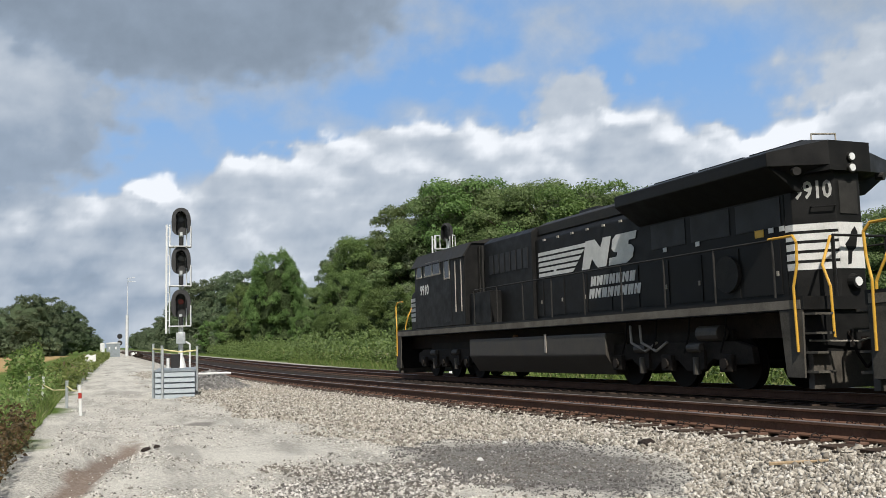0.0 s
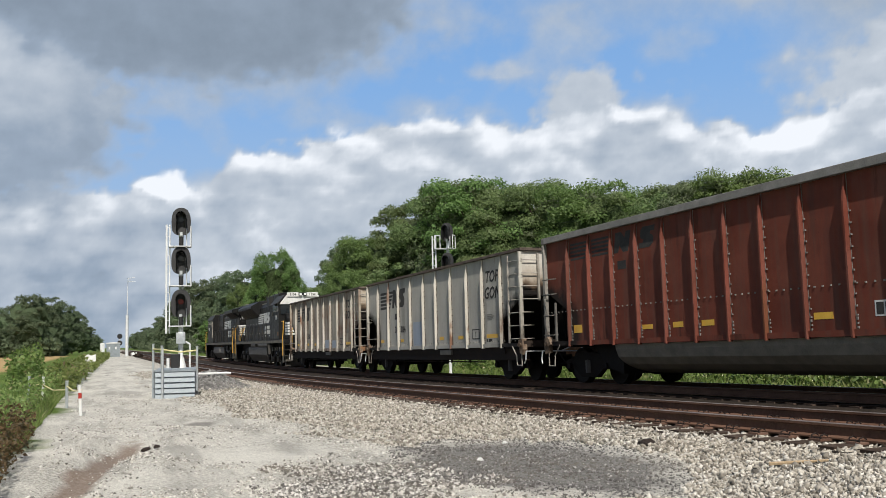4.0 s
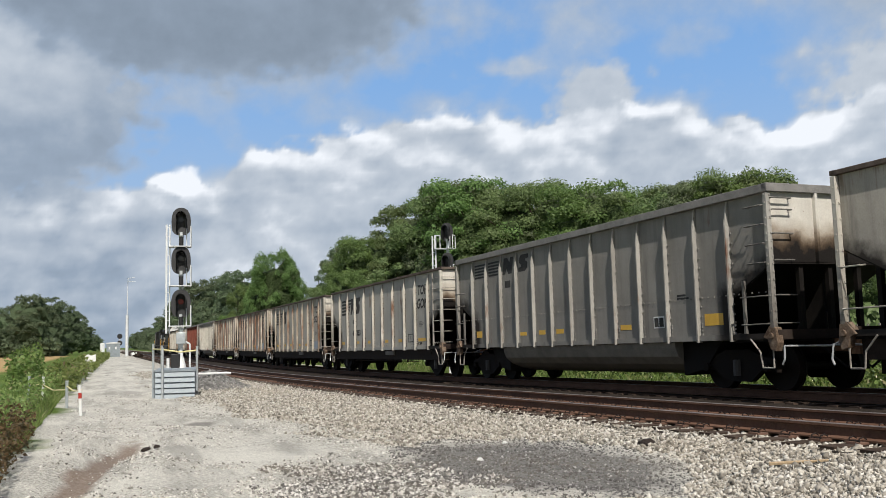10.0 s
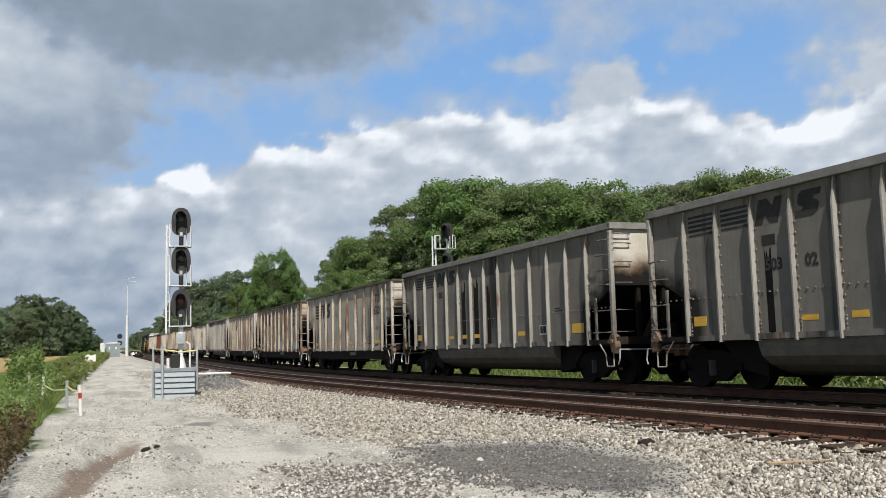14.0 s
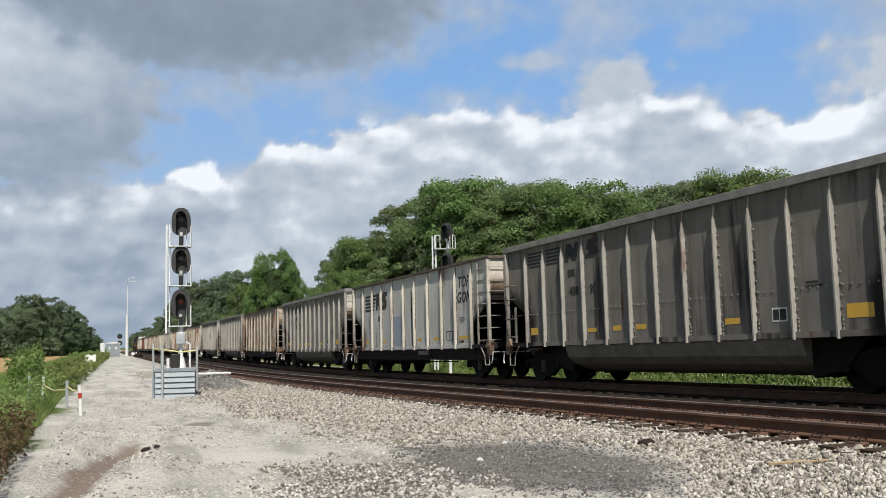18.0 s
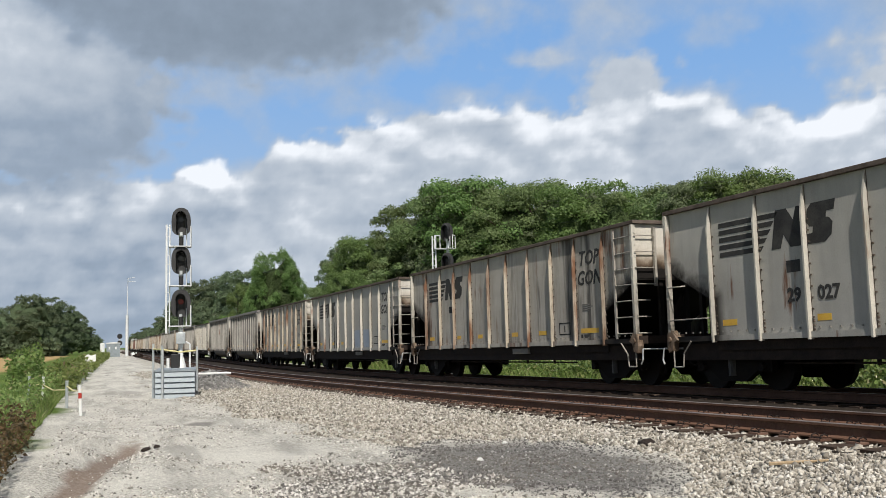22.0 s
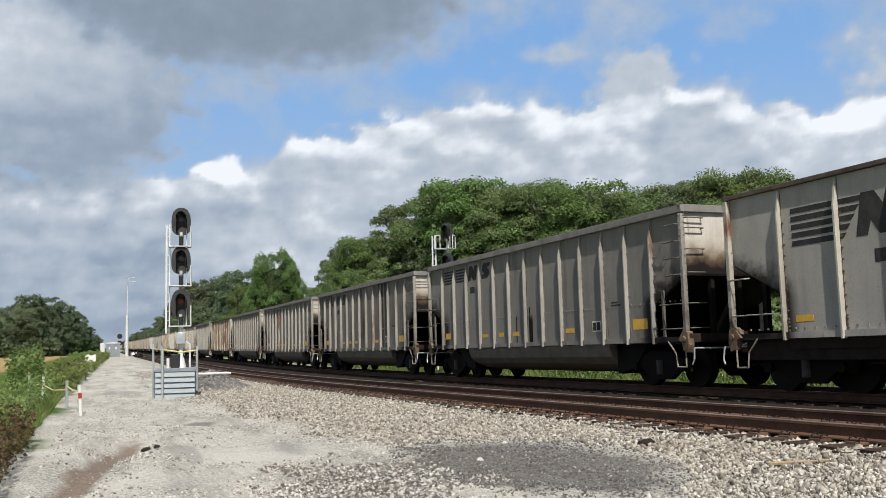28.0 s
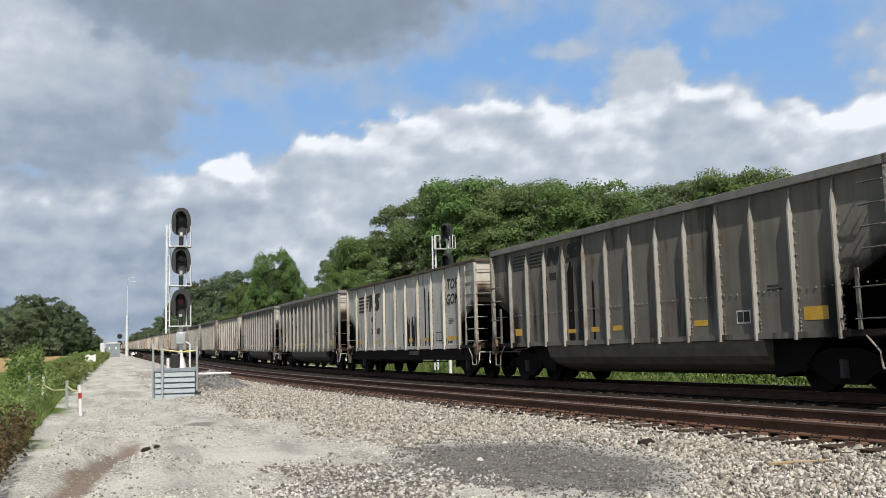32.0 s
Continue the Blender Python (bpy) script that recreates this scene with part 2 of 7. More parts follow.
def car_paint(name, base, pale, rust, rust_amount, streak_amount, soot=0.25, rough=0.7, coal_line=None, sooty_edge=True):
    """Weathered paint of a coal car: blotches, rust that has run down in streaks, and soot."""
    m, nt, bsdf = nodes(name, rough)
    co = coords(nt, shuffle=True)
    run = coords(nt, (1.0, 1.8, 0.16), shuffle=True)
    blotch = noise_of(nt, co, 0.9, 5.0)
    col = mix(nt, ramp(nt, blotch, [(0.35, grey(0)), (0.65, grey(1))]), base, pale)
    grime = noise_of(nt, run, 2.6, 4.0, 0.6)
    col = mix(nt, ramp(nt, grime, [(0.45, grey(0)), (0.75, grey(streak_amount))]), col, (0.10, 0.085, 0.07))
    streak = math_of(nt, "MULTIPLY", noise_of(nt, run, 2.2, 6.0, 0.7), noise_of(nt, co, 0.55, 3.0))
    red = ramp(nt, streak, [(0.34 - rust_amount, grey(0)), (0.42 - rust_amount * 0.6, grey(0.9))])
    col = mix(nt, red, col, rust)
    spots = noise_of(nt, co, 14.0, 4.0, 0.7)
    col = mix(nt, ramp(nt, spots, [(0.66, grey(0)), (0.74, grey(0.7))]), col, rust)
    black = noise_of(nt, coords(nt, (0.8, 0.9, 0.10), shuffle=True), 1.3, 5.0, 0.6)
    col = mix(nt, ramp(nt, black, [(0.61 - 0.05 * soot, grey(0)), (0.68 - 0.03 * soot, grey(soot))]), col, (0.03, 0.028, 0.026))
    else_end = nt.nodes.new("ShaderNodeSeparateXYZ")
    nt.links.new(nt.nodes.new("ShaderNodeTexCoord").outputs["Object"], else_end.inputs[0])
    away = math_of(nt, "ABSOLUTE", else_end.outputs[1])
    low = math_of(nt, "MULTIPLY", math_of(nt, "SUBTRACT", 3.0, else_end.outputs[2]), 0.5, True)
    dust = math_of(nt, "MULTIPLY", math_of(nt, "MULTIPLY", math_of(nt, "SUBTRACT", away, 5.1), 0.55, True), low)
    col = mix(nt, math_of(nt, "MULTIPLY", dust, ramp(nt, noise_of(nt, co, 1.7, 5.0, 0.65), [(0.35, grey(0.25)), (0.65, grey(1.0))])), col, (0.05, 0.036, 0.026))
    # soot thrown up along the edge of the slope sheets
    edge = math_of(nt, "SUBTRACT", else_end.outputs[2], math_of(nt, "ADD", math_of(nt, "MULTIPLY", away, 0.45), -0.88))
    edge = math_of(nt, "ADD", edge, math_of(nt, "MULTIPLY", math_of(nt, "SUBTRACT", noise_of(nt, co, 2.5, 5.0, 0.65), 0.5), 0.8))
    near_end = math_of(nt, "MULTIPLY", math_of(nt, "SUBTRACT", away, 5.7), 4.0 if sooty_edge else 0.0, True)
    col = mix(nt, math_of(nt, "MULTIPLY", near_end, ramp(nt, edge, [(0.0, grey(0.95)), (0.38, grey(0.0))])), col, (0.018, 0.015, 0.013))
    if coal_line:
        # coal dust thrown up against the end sheet
        own = nt.nodes.new("ShaderNodeTexCoord").outputs["Object"]
        sep = nt.nodes.new("ShaderNodeSeparateXYZ")
        nt.links.new(own, sep.inputs[0])
        h = math_of(nt, "ADD", sep.outputs[2], math_of(nt, "MULTIPLY", math_of(nt, "SUBTRACT", noise_of(nt, co, 1.4, 5.0), 0.5), 0.9))
        col = mix(nt, ramp(nt, math_of(nt, "MULTIPLY", h, 0.25), [((coal_line + 0.0) / 4, grey(0.9)), ((coal_line + 0.5) / 4, grey(0))]), col, (0.20, 0.12, 0.06))
        col = mix(nt, ramp(nt, math_of(nt, "MULTIPLY", h, 0.25), [((coal_line - 0.1) / 4, grey(1)), ((coal_line + 0.25) / 4, grey(0))]), col, (0.014, 0.012, 0.011))
    col = mix(nt, ramp(nt, noise_of(nt, co, 45.0, 3.0, 0.7), [(0.42, grey(0)), (0.62, grey(0.13))]), col, (0.05, 0.045, 0.04))
    nt.links.new(col, bsdf.inputs["Base Color"])
    bump(nt, bsdf, noise_of(nt, co, 5.0, 6.0, 0.6), 0.25, 0.012)
    return m


RUST = (0.16, 0.065, 0.03)
PAINT = {
    "pale": car_paint("pale car paint", (0.395, 0.382, 0.345), (0.470, 0.456, 0.412), RUST, -0.02, 0.16, 0.3),
    "bright": car_paint("whitish car paint", (0.58, 0.57, 0.53), (0.66, 0.65, 0.61), RUST, 0.0, 0.25, 0.6),
    "rusty": car_paint("rusty car paint", (0.345, 0.312, 0.255), (0.425, 0.395, 0.335), RUST, 0.10, 0.6, 0.5),
    "cream": car_paint("cream car paint", (0.416, 0.386, 0.332), (0.516, 0.485, 0.427), RUST, 0.04, 0.35, 0.8),
    "tan": car_paint("tan car paint", (0.265, 0.213, 0.140), (0.309, 0.258, 0.184), (0.13, 0.07, 0.035), 0.07, 0.7, 0.9),
    "grey": car_paint("grey car paint", (0.236, 0.225, 0.203), (0.292, 0.280, 0.254), RUST, -0.04, 0.25, 0.3),
    "dim": car_paint("dim grey car paint", (0.186, 0.174, 0.152), (0.244, 0.230, 0.204), RUST, -0.01, 0.4, 0.9),
    "red": car_paint("red car paint", (0.13, 0.035, 0.022), (0.19, 0.055, 0.035), (0.08, 0.03, 0.02), 0.02, 0.4, 0.3),
}
POST = {
    "pale": car_paint("pale post paint", (0.50, 0.47, 0.40), (0.60, 0.57, 0.50), RUST, 0.03, 0.4, 0.1, sooty_edge=False),
    "rusty": car_paint("rusty post paint", (0.46, 0.40, 0.31), (0.56, 0.51, 0.42), RUST, 0.125, 0.6, 0.2, sooty_edge=False),
    "grey": car_paint("grey post paint", (0.33, 0.315, 0.285), (0.42, 0.405, 0.365), RUST, 0.0, 0.5, 0.1, sooty_edge=False),
    "red": car_paint("red post paint", (0.15, 0.04, 0.025), (0.22, 0.07, 0.05), RUST, 0.02, 0.4, 0.1, sooty_edge=False),
}
END = {
    "rusty": car_paint("rusty end paint", (0.46, 0.38, 0.27), (0.58, 0.52, 0.42), RUST, 0.06, 0.4, 0.1, coal_line=2.75, sooty_edge=False),
    "pale": car_paint("pale end paint", (0.56, 0.52, 0.44), (0.66, 0.63, 0.56), RUST, 0.0, 0.3, 0.1, coal_line=2.75, sooty_edge=False),
    "red": car_paint("red end paint", (0.15, 0.04, 0.025), (0.20, 0.06, 0.04), RUST, 0.0, 0.3, 0.1, coal_line=2.65, sooty_edge=False),
}
RIM = plain("grimy rim", (0.06, 0.045, 0.035), (0.16, 0.13, 0.11), 0.8)
RIM_GREY = plain("grey rim", (0.16, 0.155, 0.145), (0.28, 0.27, 0.255), 0.7)
# soot, blackened further so the colour carries the shade of open car ends
SOOT_SHADE = plain("sooty steel with painted shade", (0.006, 0.0055, 0.005), (0.018, 0.015, 0.013), 0.75)
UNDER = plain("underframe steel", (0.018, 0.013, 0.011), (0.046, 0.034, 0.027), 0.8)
TUB = plain("tub steel", (0.17, 0.155, 0.13), (0.28, 0.255, 0.215), 0.7)
# trucks and wheels: shade under the cars is put into these near-black tones
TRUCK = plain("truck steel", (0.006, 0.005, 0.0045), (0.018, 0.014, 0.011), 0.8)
TREAD = plain("wheel steel with painted shade", (0.008, 0.007, 0.006), (0.022, 0.018, 0.015), 0.65)
COUPLER = plain("rusty coupler iron", (0.17, 0.08, 0.04), (0.32, 0.19, 0.11), 0.85)
LADDER = plain("ladder steel", (0.20, 0.18, 0.15), (0.42, 0.39, 0.34), 0.6)
SPRING = plain("greasy spring steel", (0.012, 0.011, 0.010), (0.06, 0.055, 0.05), 0.5)
BARE = plain("bright worn steel", (0.60, 0.60, 0.58), (0.75, 0.75, 0.73), 0.35, 0.6)
COAL = plain("coal dust", (0.008, 0.008, 0.008), (0.03, 0.03, 0.03), 0.9, scale=6)
MARK_BLACK = plain("faded black lettering", (0.025, 0.025, 0.025), (0.07, 0.068, 0.064), 0.7)
MARK_FAINT = plain("worn-away lettering", (0.13, 0.125, 0.115), (0.24, 0.23, 0.21), 0.7)
MARK_YELLOW = plain("yellow reflector", (0.60, 0.34, 0.03), (0.78, 0.48, 0.06), 0.5)
PATCH_BLUE = plain("pale blue touch-up paint", (0.24, 0.29, 0.36), (0.32, 0.37, 0.44), 0.6)
MARK_WHITE = plain("white lettering", (0.55, 0.55, 0.52), (0.78, 0.78, 0.75), 0.5)
LOCO_BLACK = plain("black engine paint", (0.0075, 0.0075, 0.0075), (0.019, 0.0187, 0.0178), 0.5, spread=0.2)
LOCO_GREY = plain("dusty black paint", (0.018, 0.018, 0.017), (0.045, 0.043, 0.040), 0.6)
LOCO_SILL = plain("dusty sill", (0.10, 0.088, 0.07), (0.23, 0.213, 0.18), 0.7, scale=2)
STEPS = plain("grimy step plate", (0.045, 0.042, 0.036), (0.12, 0.112, 0.095), 0.7, scale=2)
LOCO_TANK = plain("dusty fuel tank", (0.042, 0.037, 0.031), (0.100, 0.089, 0.072), 0.6)
LOCO_TRUCK = plain("dusty truck casting", (0.014, 0.012, 0.010), (0.048, 0.041, 0.034), 0.75)
for _m in (LOCO_BLACK, LOCO_GREY):
    _m.node_tree.nodes["Principled BSDF"].inputs["Specular IOR Level"].default_value = 0.16
GRAB = plain("yellow grab rail paint", (0.55, 0.30, 0.03), (0.72, 0.42, 0.06), 0.45)
GRILLE = plain("dark grille", (0.008, 0.008, 0.009), (0.02, 0.02, 0.021), 0.6)
GLASS = nodes("dark cab glass", 0.08)[0]
GLASS.node_tree.nodes["Principled BSDF"].inputs["Base Color"].default_value = (0.02, 0.025, 0.028, 1)
LENS = nodes("clear lamp glass", 0.05)[0]
LENS.node_tree.nodes["Principled BSDF"].inputs["Base Color"].default_value = (0.75, 0.76, 0.74, 1)
WOOD = plain("weathered tie", (0.026, 0.018, 0.013), (0.10, 0.072, 0.055), 0.9, scale=4, fine=60, rel=0.5)
RAIL = plain("rusty rail", (0.088, 0.047, 0.031), (0.175, 0.100, 0.068), 0.75, scale=2, fine=30)
RAIL_TOP = plain("worn rail head", (0.17, 0.135, 0.115), (0.34, 0.30, 0.27), 0.4, 0.5, scale=2)
PLATE = plain("rusty tie plate", (0.10, 0.055, 0.038), (0.22, 0.135, 0.10), 0.85, scale=3)
CLIP = plain("dark clip", (0.012, 0.010, 0.009), (0.04, 0.03, 0.026), 0.7)
GALV = plain("galvanised steel", (0.42, 0.45, 0.46), (0.58, 0.61, 0.62), 0.45, 0.5, scale=5)
GALV_DULL = plain("dull galvanised sheet", (0.19, 0.225, 0.245), (0.31, 0.345, 0.365), 0.55, 0.2, scale=3)
SIGNAL_BLACK = plain("black signal paint", (0.008, 0.008, 0.008), (0.018, 0.018, 0.018), 0.6)
SIGNAL_GREY = plain("weathered black enamel", (0.022, 0.022, 0.023), (0.045, 0.045, 0.046), 0.5)
SIGNAL_WHITE = plain("aluminium paint", (0.55, 0.57, 0.57), (0.74, 0.76, 0.76), 0.5)
# ---- the ground ----
TIE_UP = -0.19


def ground_height(x, y):
    """The lie of the land: the road beside the line, the ballast bank, the ditch."""
    c = line(max(min(y, 400), -700))
    d = x - c.x                                   # across from the train's track
    road = 0.0
    tie = c.z + TIE_UP - 0.05
    edge = NEAR - 1.55
    if d < edge:
        k = min(max((edge - d) / 1.9, 0), 1)
        z = tie + (road - tie) * (k * k * (3 - 2 * k))
    elif d < 1.9:
        z = tie - 0.10 * min((d - edge) / 0.4, 1) * min((1.9 - d) / 0.3, 1)
    else:
        k = min((d - 1.9) / 3.0, 1)
        z = tie + (-0.35 - tie) * k
    # ditch beside the road
    left = -0.9 + 0.35 * math.sin(y * 0.21) - max(0, 9 - y) * 0.0
    if x < left:
        k = min((left - x) / 3.5, 1)
        z -= 0.9 * (k * k * (3 - 2 * k))
    bank = min(max((edge - 1.0 - d) / 1.5, 0.15), 1)         # the road is rougher than the ballast
    z += bank * (0.075 * noise.noise(Vector((x * 0.8, y * 0.45, 0))) + 0.045 * noise.noise(Vector((x * 1.9, y * 1.5, 5))) + 0.02 * noise.noise(Vector((x * 5.1, y * 5.1, 2))))
    # wheel rut at the road's edge and a gravel heap by the signal
    r = x - (0.05 + 0.16 * (y - 13.2))
    if 8 < y < 18:
        z -= (0.14 * math.exp(-(r / 0.30) ** 2) - 0.11 * math.exp(-((r - 0.75) / 0.42) ** 2) - 0.05 * math.exp(-((r + 0.55) / 0.3) ** 2)) * min((18 - y) / 3, 1)
    z += 0.55 * math.exp(-((x - 3.45) / 0.85) ** 2 - ((y - 32.3) / 2.0) ** 2)
    return z


def spread(a, b, step0, grow):
    out, v, step = [a], a, step0
    while v < b:
        v += step
        step *= grow
        out.append(min(v, b))
    return out


def ground_material():
    m, nt, bsdf = nodes("ground", 0.95)
    geo = coords(nt, world_space=True)
    sep = nt.nodes.new("ShaderNodeSeparateXYZ")
    nt.links.new(geo, sep.inputs[0])
    wob = math_of(nt, "MULTIPLY", math_of(nt, "SUBTRACT", noise_of(nt, geo, 0.35, 4.0), 0.5), 3.2)
    x = math_of(nt, "ADD", sep.outputs[0], wob)
    fine = noise_of(nt, geo, 26.0, 4.0, 0.7)
    grit = noise_of(nt, geo, 75.0, 3.0, 0.7)
    big = noise_of(nt, geo, 0.45, 4.0, 0.6)
    gravel = mix(nt, ramp(nt, fine, [(0.35, grey(0)), (0.7, grey(1))]), (0.26, 0.25, 0.220), (0.78, 0.755, 0.672))
    gravel = mix(nt, ramp(nt, big, [(0.42, grey(0)), (0.60, grey(0.7))]), gravel, (0.66, 0.64, 0.572))
    gravel = mix(nt, ramp(nt, grit, [(0.36, grey(0.55)), (0.48, grey(0))]), gravel, (0.10, 0.094, 0.083))
    streak = noise_of(nt, coords(nt, (1.3, 0.22, 1.0), world_space=True), 1.1, 5.0, 0.65)
    gravel = mix(nt, ramp(nt, streak, [(0.50, grey(0)), (0.62, grey(0.55))]), gravel, (0.24, 0.230, 0.206))
    clay = mix(nt, fine, (0.11, 0.075, 0.055), (0.27, 0.20, 0.155))
    grass = mix(nt, noise_of(nt, geo, 1.3, 5.0, 0.7), (0.035, 0.07, 0.012), (0.12, 0.18, 0.035))
    grass = mix(nt, ramp(nt, noise_of(nt, geo, 0.12, 3.0), [(0.45, grey(0)), (0.65, grey(0.6))]), grass, (0.16, 0.20, 0.05))
    straw = mix(nt, noise_of(nt, geo, 0.4, 5.0), (0.30, 0.20, 0.09), (0.46, 0.33, 0.16))
    left = ramp(nt, math_of(nt, "ADD", math_of(nt, "MULTIPLY", math_of(nt, "SUBTRACT", x, math_of(nt, "MULTIPLY", math_of(nt, "MAXIMUM", math_of(nt, "SUBTRACT", sep.outputs[1], 28.0), 0.0), 0.018)), -0.25), 0.05, True), [(0.30, grey(0)), (0.45, grey(1))])
    right = ramp(nt, math_of(nt, "MULTIPLY", math_of(nt, "SUBTRACT", x, 15.0), 0.2, True), [(0.1, grey(0)), (0.5, grey(1))])
    # a patch of dark millings and a brown wheel rut
    def distance_to(px, py, sx, sy, turn):
        mp = nt.nodes.new("ShaderNodeMapping")
        mp.vector_type = "TEXTURE"
        mp.inputs["Location"].default_value, mp.inputs["Rotation"].default_value, mp.inputs["Scale"].default_value = (px, py, 0), (0, 0, turn), (sx, sy, 40)
        nt.links.new(geo, mp.inputs[0])
        ln = nt.nodes.new("ShaderNodeVectorMath")
        ln.operation = "LENGTH"
        nt.links.new(mp.outputs[0], ln.inputs[0])
        return math_of(nt, "ADD", ln.outputs["Value"], math_of(nt, "MULTIPLY", math_of(nt, "SUBTRACT", noise_of(nt, geo, 1.6, 4.0), 0.5), 0.9))
    tar = mix(nt, ramp(nt, fine, [(0.4, grey(0)), (0.85, grey(1))]), (0.085, 0.083, 0.08), (0.26, 0.255, 0.245))
    col = mix(nt, ramp(nt, distance_to(4.65, 10.2, 1.40, 2.9, 0.0), [(0.70, grey(0.85)), (1.15, grey(0))]), gravel, tar)
    col = mix(nt, ramp(nt, distance_to(0.05, 13.2, 0.30, 3.6, -0.16), [(0.6, grey(0.85)), (1.1, grey(0))]), col, clay)
    col = mix(nt, ramp(nt, distance_to(2.6, 9.6, 1.0, 2.6, -0.2), [(0.5, grey(0.75)), (1.1, grey(0))]), col, (0.17, 0.165, 0.155))
    col = mix(nt, ramp(nt, distance_to(1.75, 18.4, 0.35, 0.5, 0), [(0.5, grey(0.7)), (1.1, grey(0))]), col, (0.13, 0.12, 0.11))
    col = mix(nt, ramp(nt, distance_to(0.9, 31, 0.6, 3.0, 0), [(0.5, grey(0.5)), (1.1, grey(0))]), col, (0.2, 0.19, 0.18))
    col = mix(nt, ramp(nt, distance_to(3.45, 32.3, 1.0, 2.3, 0), [(0.6, grey(0.9)), (1.1, grey(0))]), col, (0.20, 0.195, 0.185))
    ball = ramp(nt, math_of(nt, "MULTIPLY", math_of(nt, "SUBTRACT", x, math_of(nt, "MAXIMUM", math_of(nt, "SUBTRACT", 6.35, math_of(nt, "MULTIPLY", sep.outputs[1], 0.09)), 3.0)), 0.5, True), [(0.0, grey(0)), (0.5, grey(1))])
    stone = mix(nt, ramp(nt, fine, [(0.35, grey(0)), (0.65, grey(1))]), (0.18, 0.168, 0.145), (0.66, 0.62, 0.54))
    col = mix(nt, math_of(nt, "MULTIPLY", math_of(nt, "MULTIPLY", ball, 0.9), ramp(nt, distance_to(4.65, 10.2, 1.40, 2.9, 0.0), [(0.70, grey(0.0)), (1.15, grey(1))])), col, stone)
    col = mix(nt, left, col, grass)
    col = mix(nt, right, col, grass)
    far = ramp(nt, math_of(nt, "MULTIPLY", math_of(nt, "SUBTRACT", sep.outputs[1], 95.0), 0.02, True), [(0.0, grey(0)), (0.4, grey(1))])
    side = ramp(nt, math_of(nt, "MULTIPLY", math_of(nt, "ADD", x, 9.0), -0.2, True), [(0.0, grey(0)), (0.4, grey(1))])
    stop = ramp(nt, math_of(nt, "MULTIPLY", math_of(nt, "SUBTRACT", sep.outputs[1], 330.0), 0.02, True), [(0.0, grey(1)), (0.4, grey(0))])
    col = mix(nt, math_of(nt, "MULTIPLY", math_of(nt, "MULTIPLY", far, side), stop), col, straw)
    nt.links.new(col, bsdf.inputs["Base Color"])
    bump(nt, bsdf, math_of(nt, "ADD", fine, math_of(nt, "MULTIPLY", noise_of(nt, geo, 6.0, 4.0, 0.6), 1.5)), 0.7, 0.045)
    return m


def build_ground():
    xs = sorted(set([-v for v in spread(14, 3000, 6, 1.35)] + [round(-14 + 0.35 * k, 3) for k in range(32)] + [round(-2.8 + 0.18 * k, 3) for k in range(62)] + [round(8.4 + 0.35 * k, 3) for k in range(36)] + [21 + v for v in spread(0.4, 3000, 1, 1.35)]))
    ys = sorted(set([-v for v in spread(2, 1500, 3, 1.4)] + [round(-1.5 + 0.4 * k, 3) for k in range(18)] + [round(5.9 + 0.18 * k, 3) for k in range(110)] + [round(25.8 + 0.4 * k, 3) for k in range(82)] + [58.5 + v for v in spread(0.3, 4000, 0.6, 1.12)]))
    vs = [(x, y, ground_height(x, y)) for y in ys for x in xs]
    n = len(xs)
    fs = [(j * n + i, j * n + i + 1, (j + 1) * n + i + 1, (j + 1) * n + i) for j in range(len(ys) - 1) for i in range(n - 1)]
    g = thing("ground", "gravel road verge with grass and fields beyond", "ground", shape=Shape().add(vs, fs), mat=ground_material(), kind="structure", smooth=True)
    return g


build_ground()


# ---- the two tracks ----
def rail_run(name, across, s0, s1):
    """One rail swept along the line: base, web and head."""
    prof = [(-0.07, -0.17), (0.07, -0.17), (0.07, -0.155), (0.012, -0.135), (0.012, -0.045), (0.036, -0.035), (0.036, -0.006), (0.026, 0.0), (-0.026, 0.0), (-0.036, -0.006), (-0.036, -0.035), (-0.012, -0.045), (-0.012, -0.135), (-0.07, -0.155)]
    ss = [-640, -400, -250, -150, -100, -70, -50, -40, -30, -20, -12, -6] + spread(0, s1, 2.0, 1.03)
    n, vs, fs = len(prof), [], []
    for s in ss:
        c = line(s, across)
        vs += [(c.x + px, c.y, c.z + pz) for px, pz in prof]
    heads = []
    for j in range(len(ss) - 1):
        for i in range(n):
            fs.append((j * n + i, (j + 1) * n + i, (j + 1) * n + (i + 1) % n, j * n + (i + 1) % n))
            heads.append(1 if i in (6, 7, 8) else 0)
    me = Shape().add(vs, fs).mesh(name, RAIL)
    me.materials.append(RAIL_TOP)
    me.polygons.foreach_set("material_index", heads)
    return tagged(new(name, me), "rust-brown steel rail with a worn head", "rail", "rails of the two tracks", "structure")


for across in (NEAR - 0.7535, NEAR + 0.7535, -0.7535, 0.7535):
    rail_run("rail", across, -640, 1500)
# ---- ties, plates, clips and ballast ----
# the bed is near black, much darker than the loose stones beside it
bed = thing("ballast", "near-black crushed stone ballast under the two tracks", "ballast", kind="structure",
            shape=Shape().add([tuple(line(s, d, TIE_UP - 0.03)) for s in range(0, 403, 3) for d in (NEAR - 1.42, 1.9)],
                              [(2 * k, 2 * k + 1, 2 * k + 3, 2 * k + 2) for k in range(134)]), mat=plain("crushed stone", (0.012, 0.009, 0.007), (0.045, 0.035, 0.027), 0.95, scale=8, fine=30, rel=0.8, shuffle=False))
tie_mesh = Shape().box(-1.3, 1.3, -0.115, 0.115, -0.18, 0.0).mesh("tie", WOOD)
plate_mesh = Shape().box(-0.19, 0.19, -0.095, 0.095, 0.0, 0.022).mesh("tie_plate", PLATE)
cl = Shape()
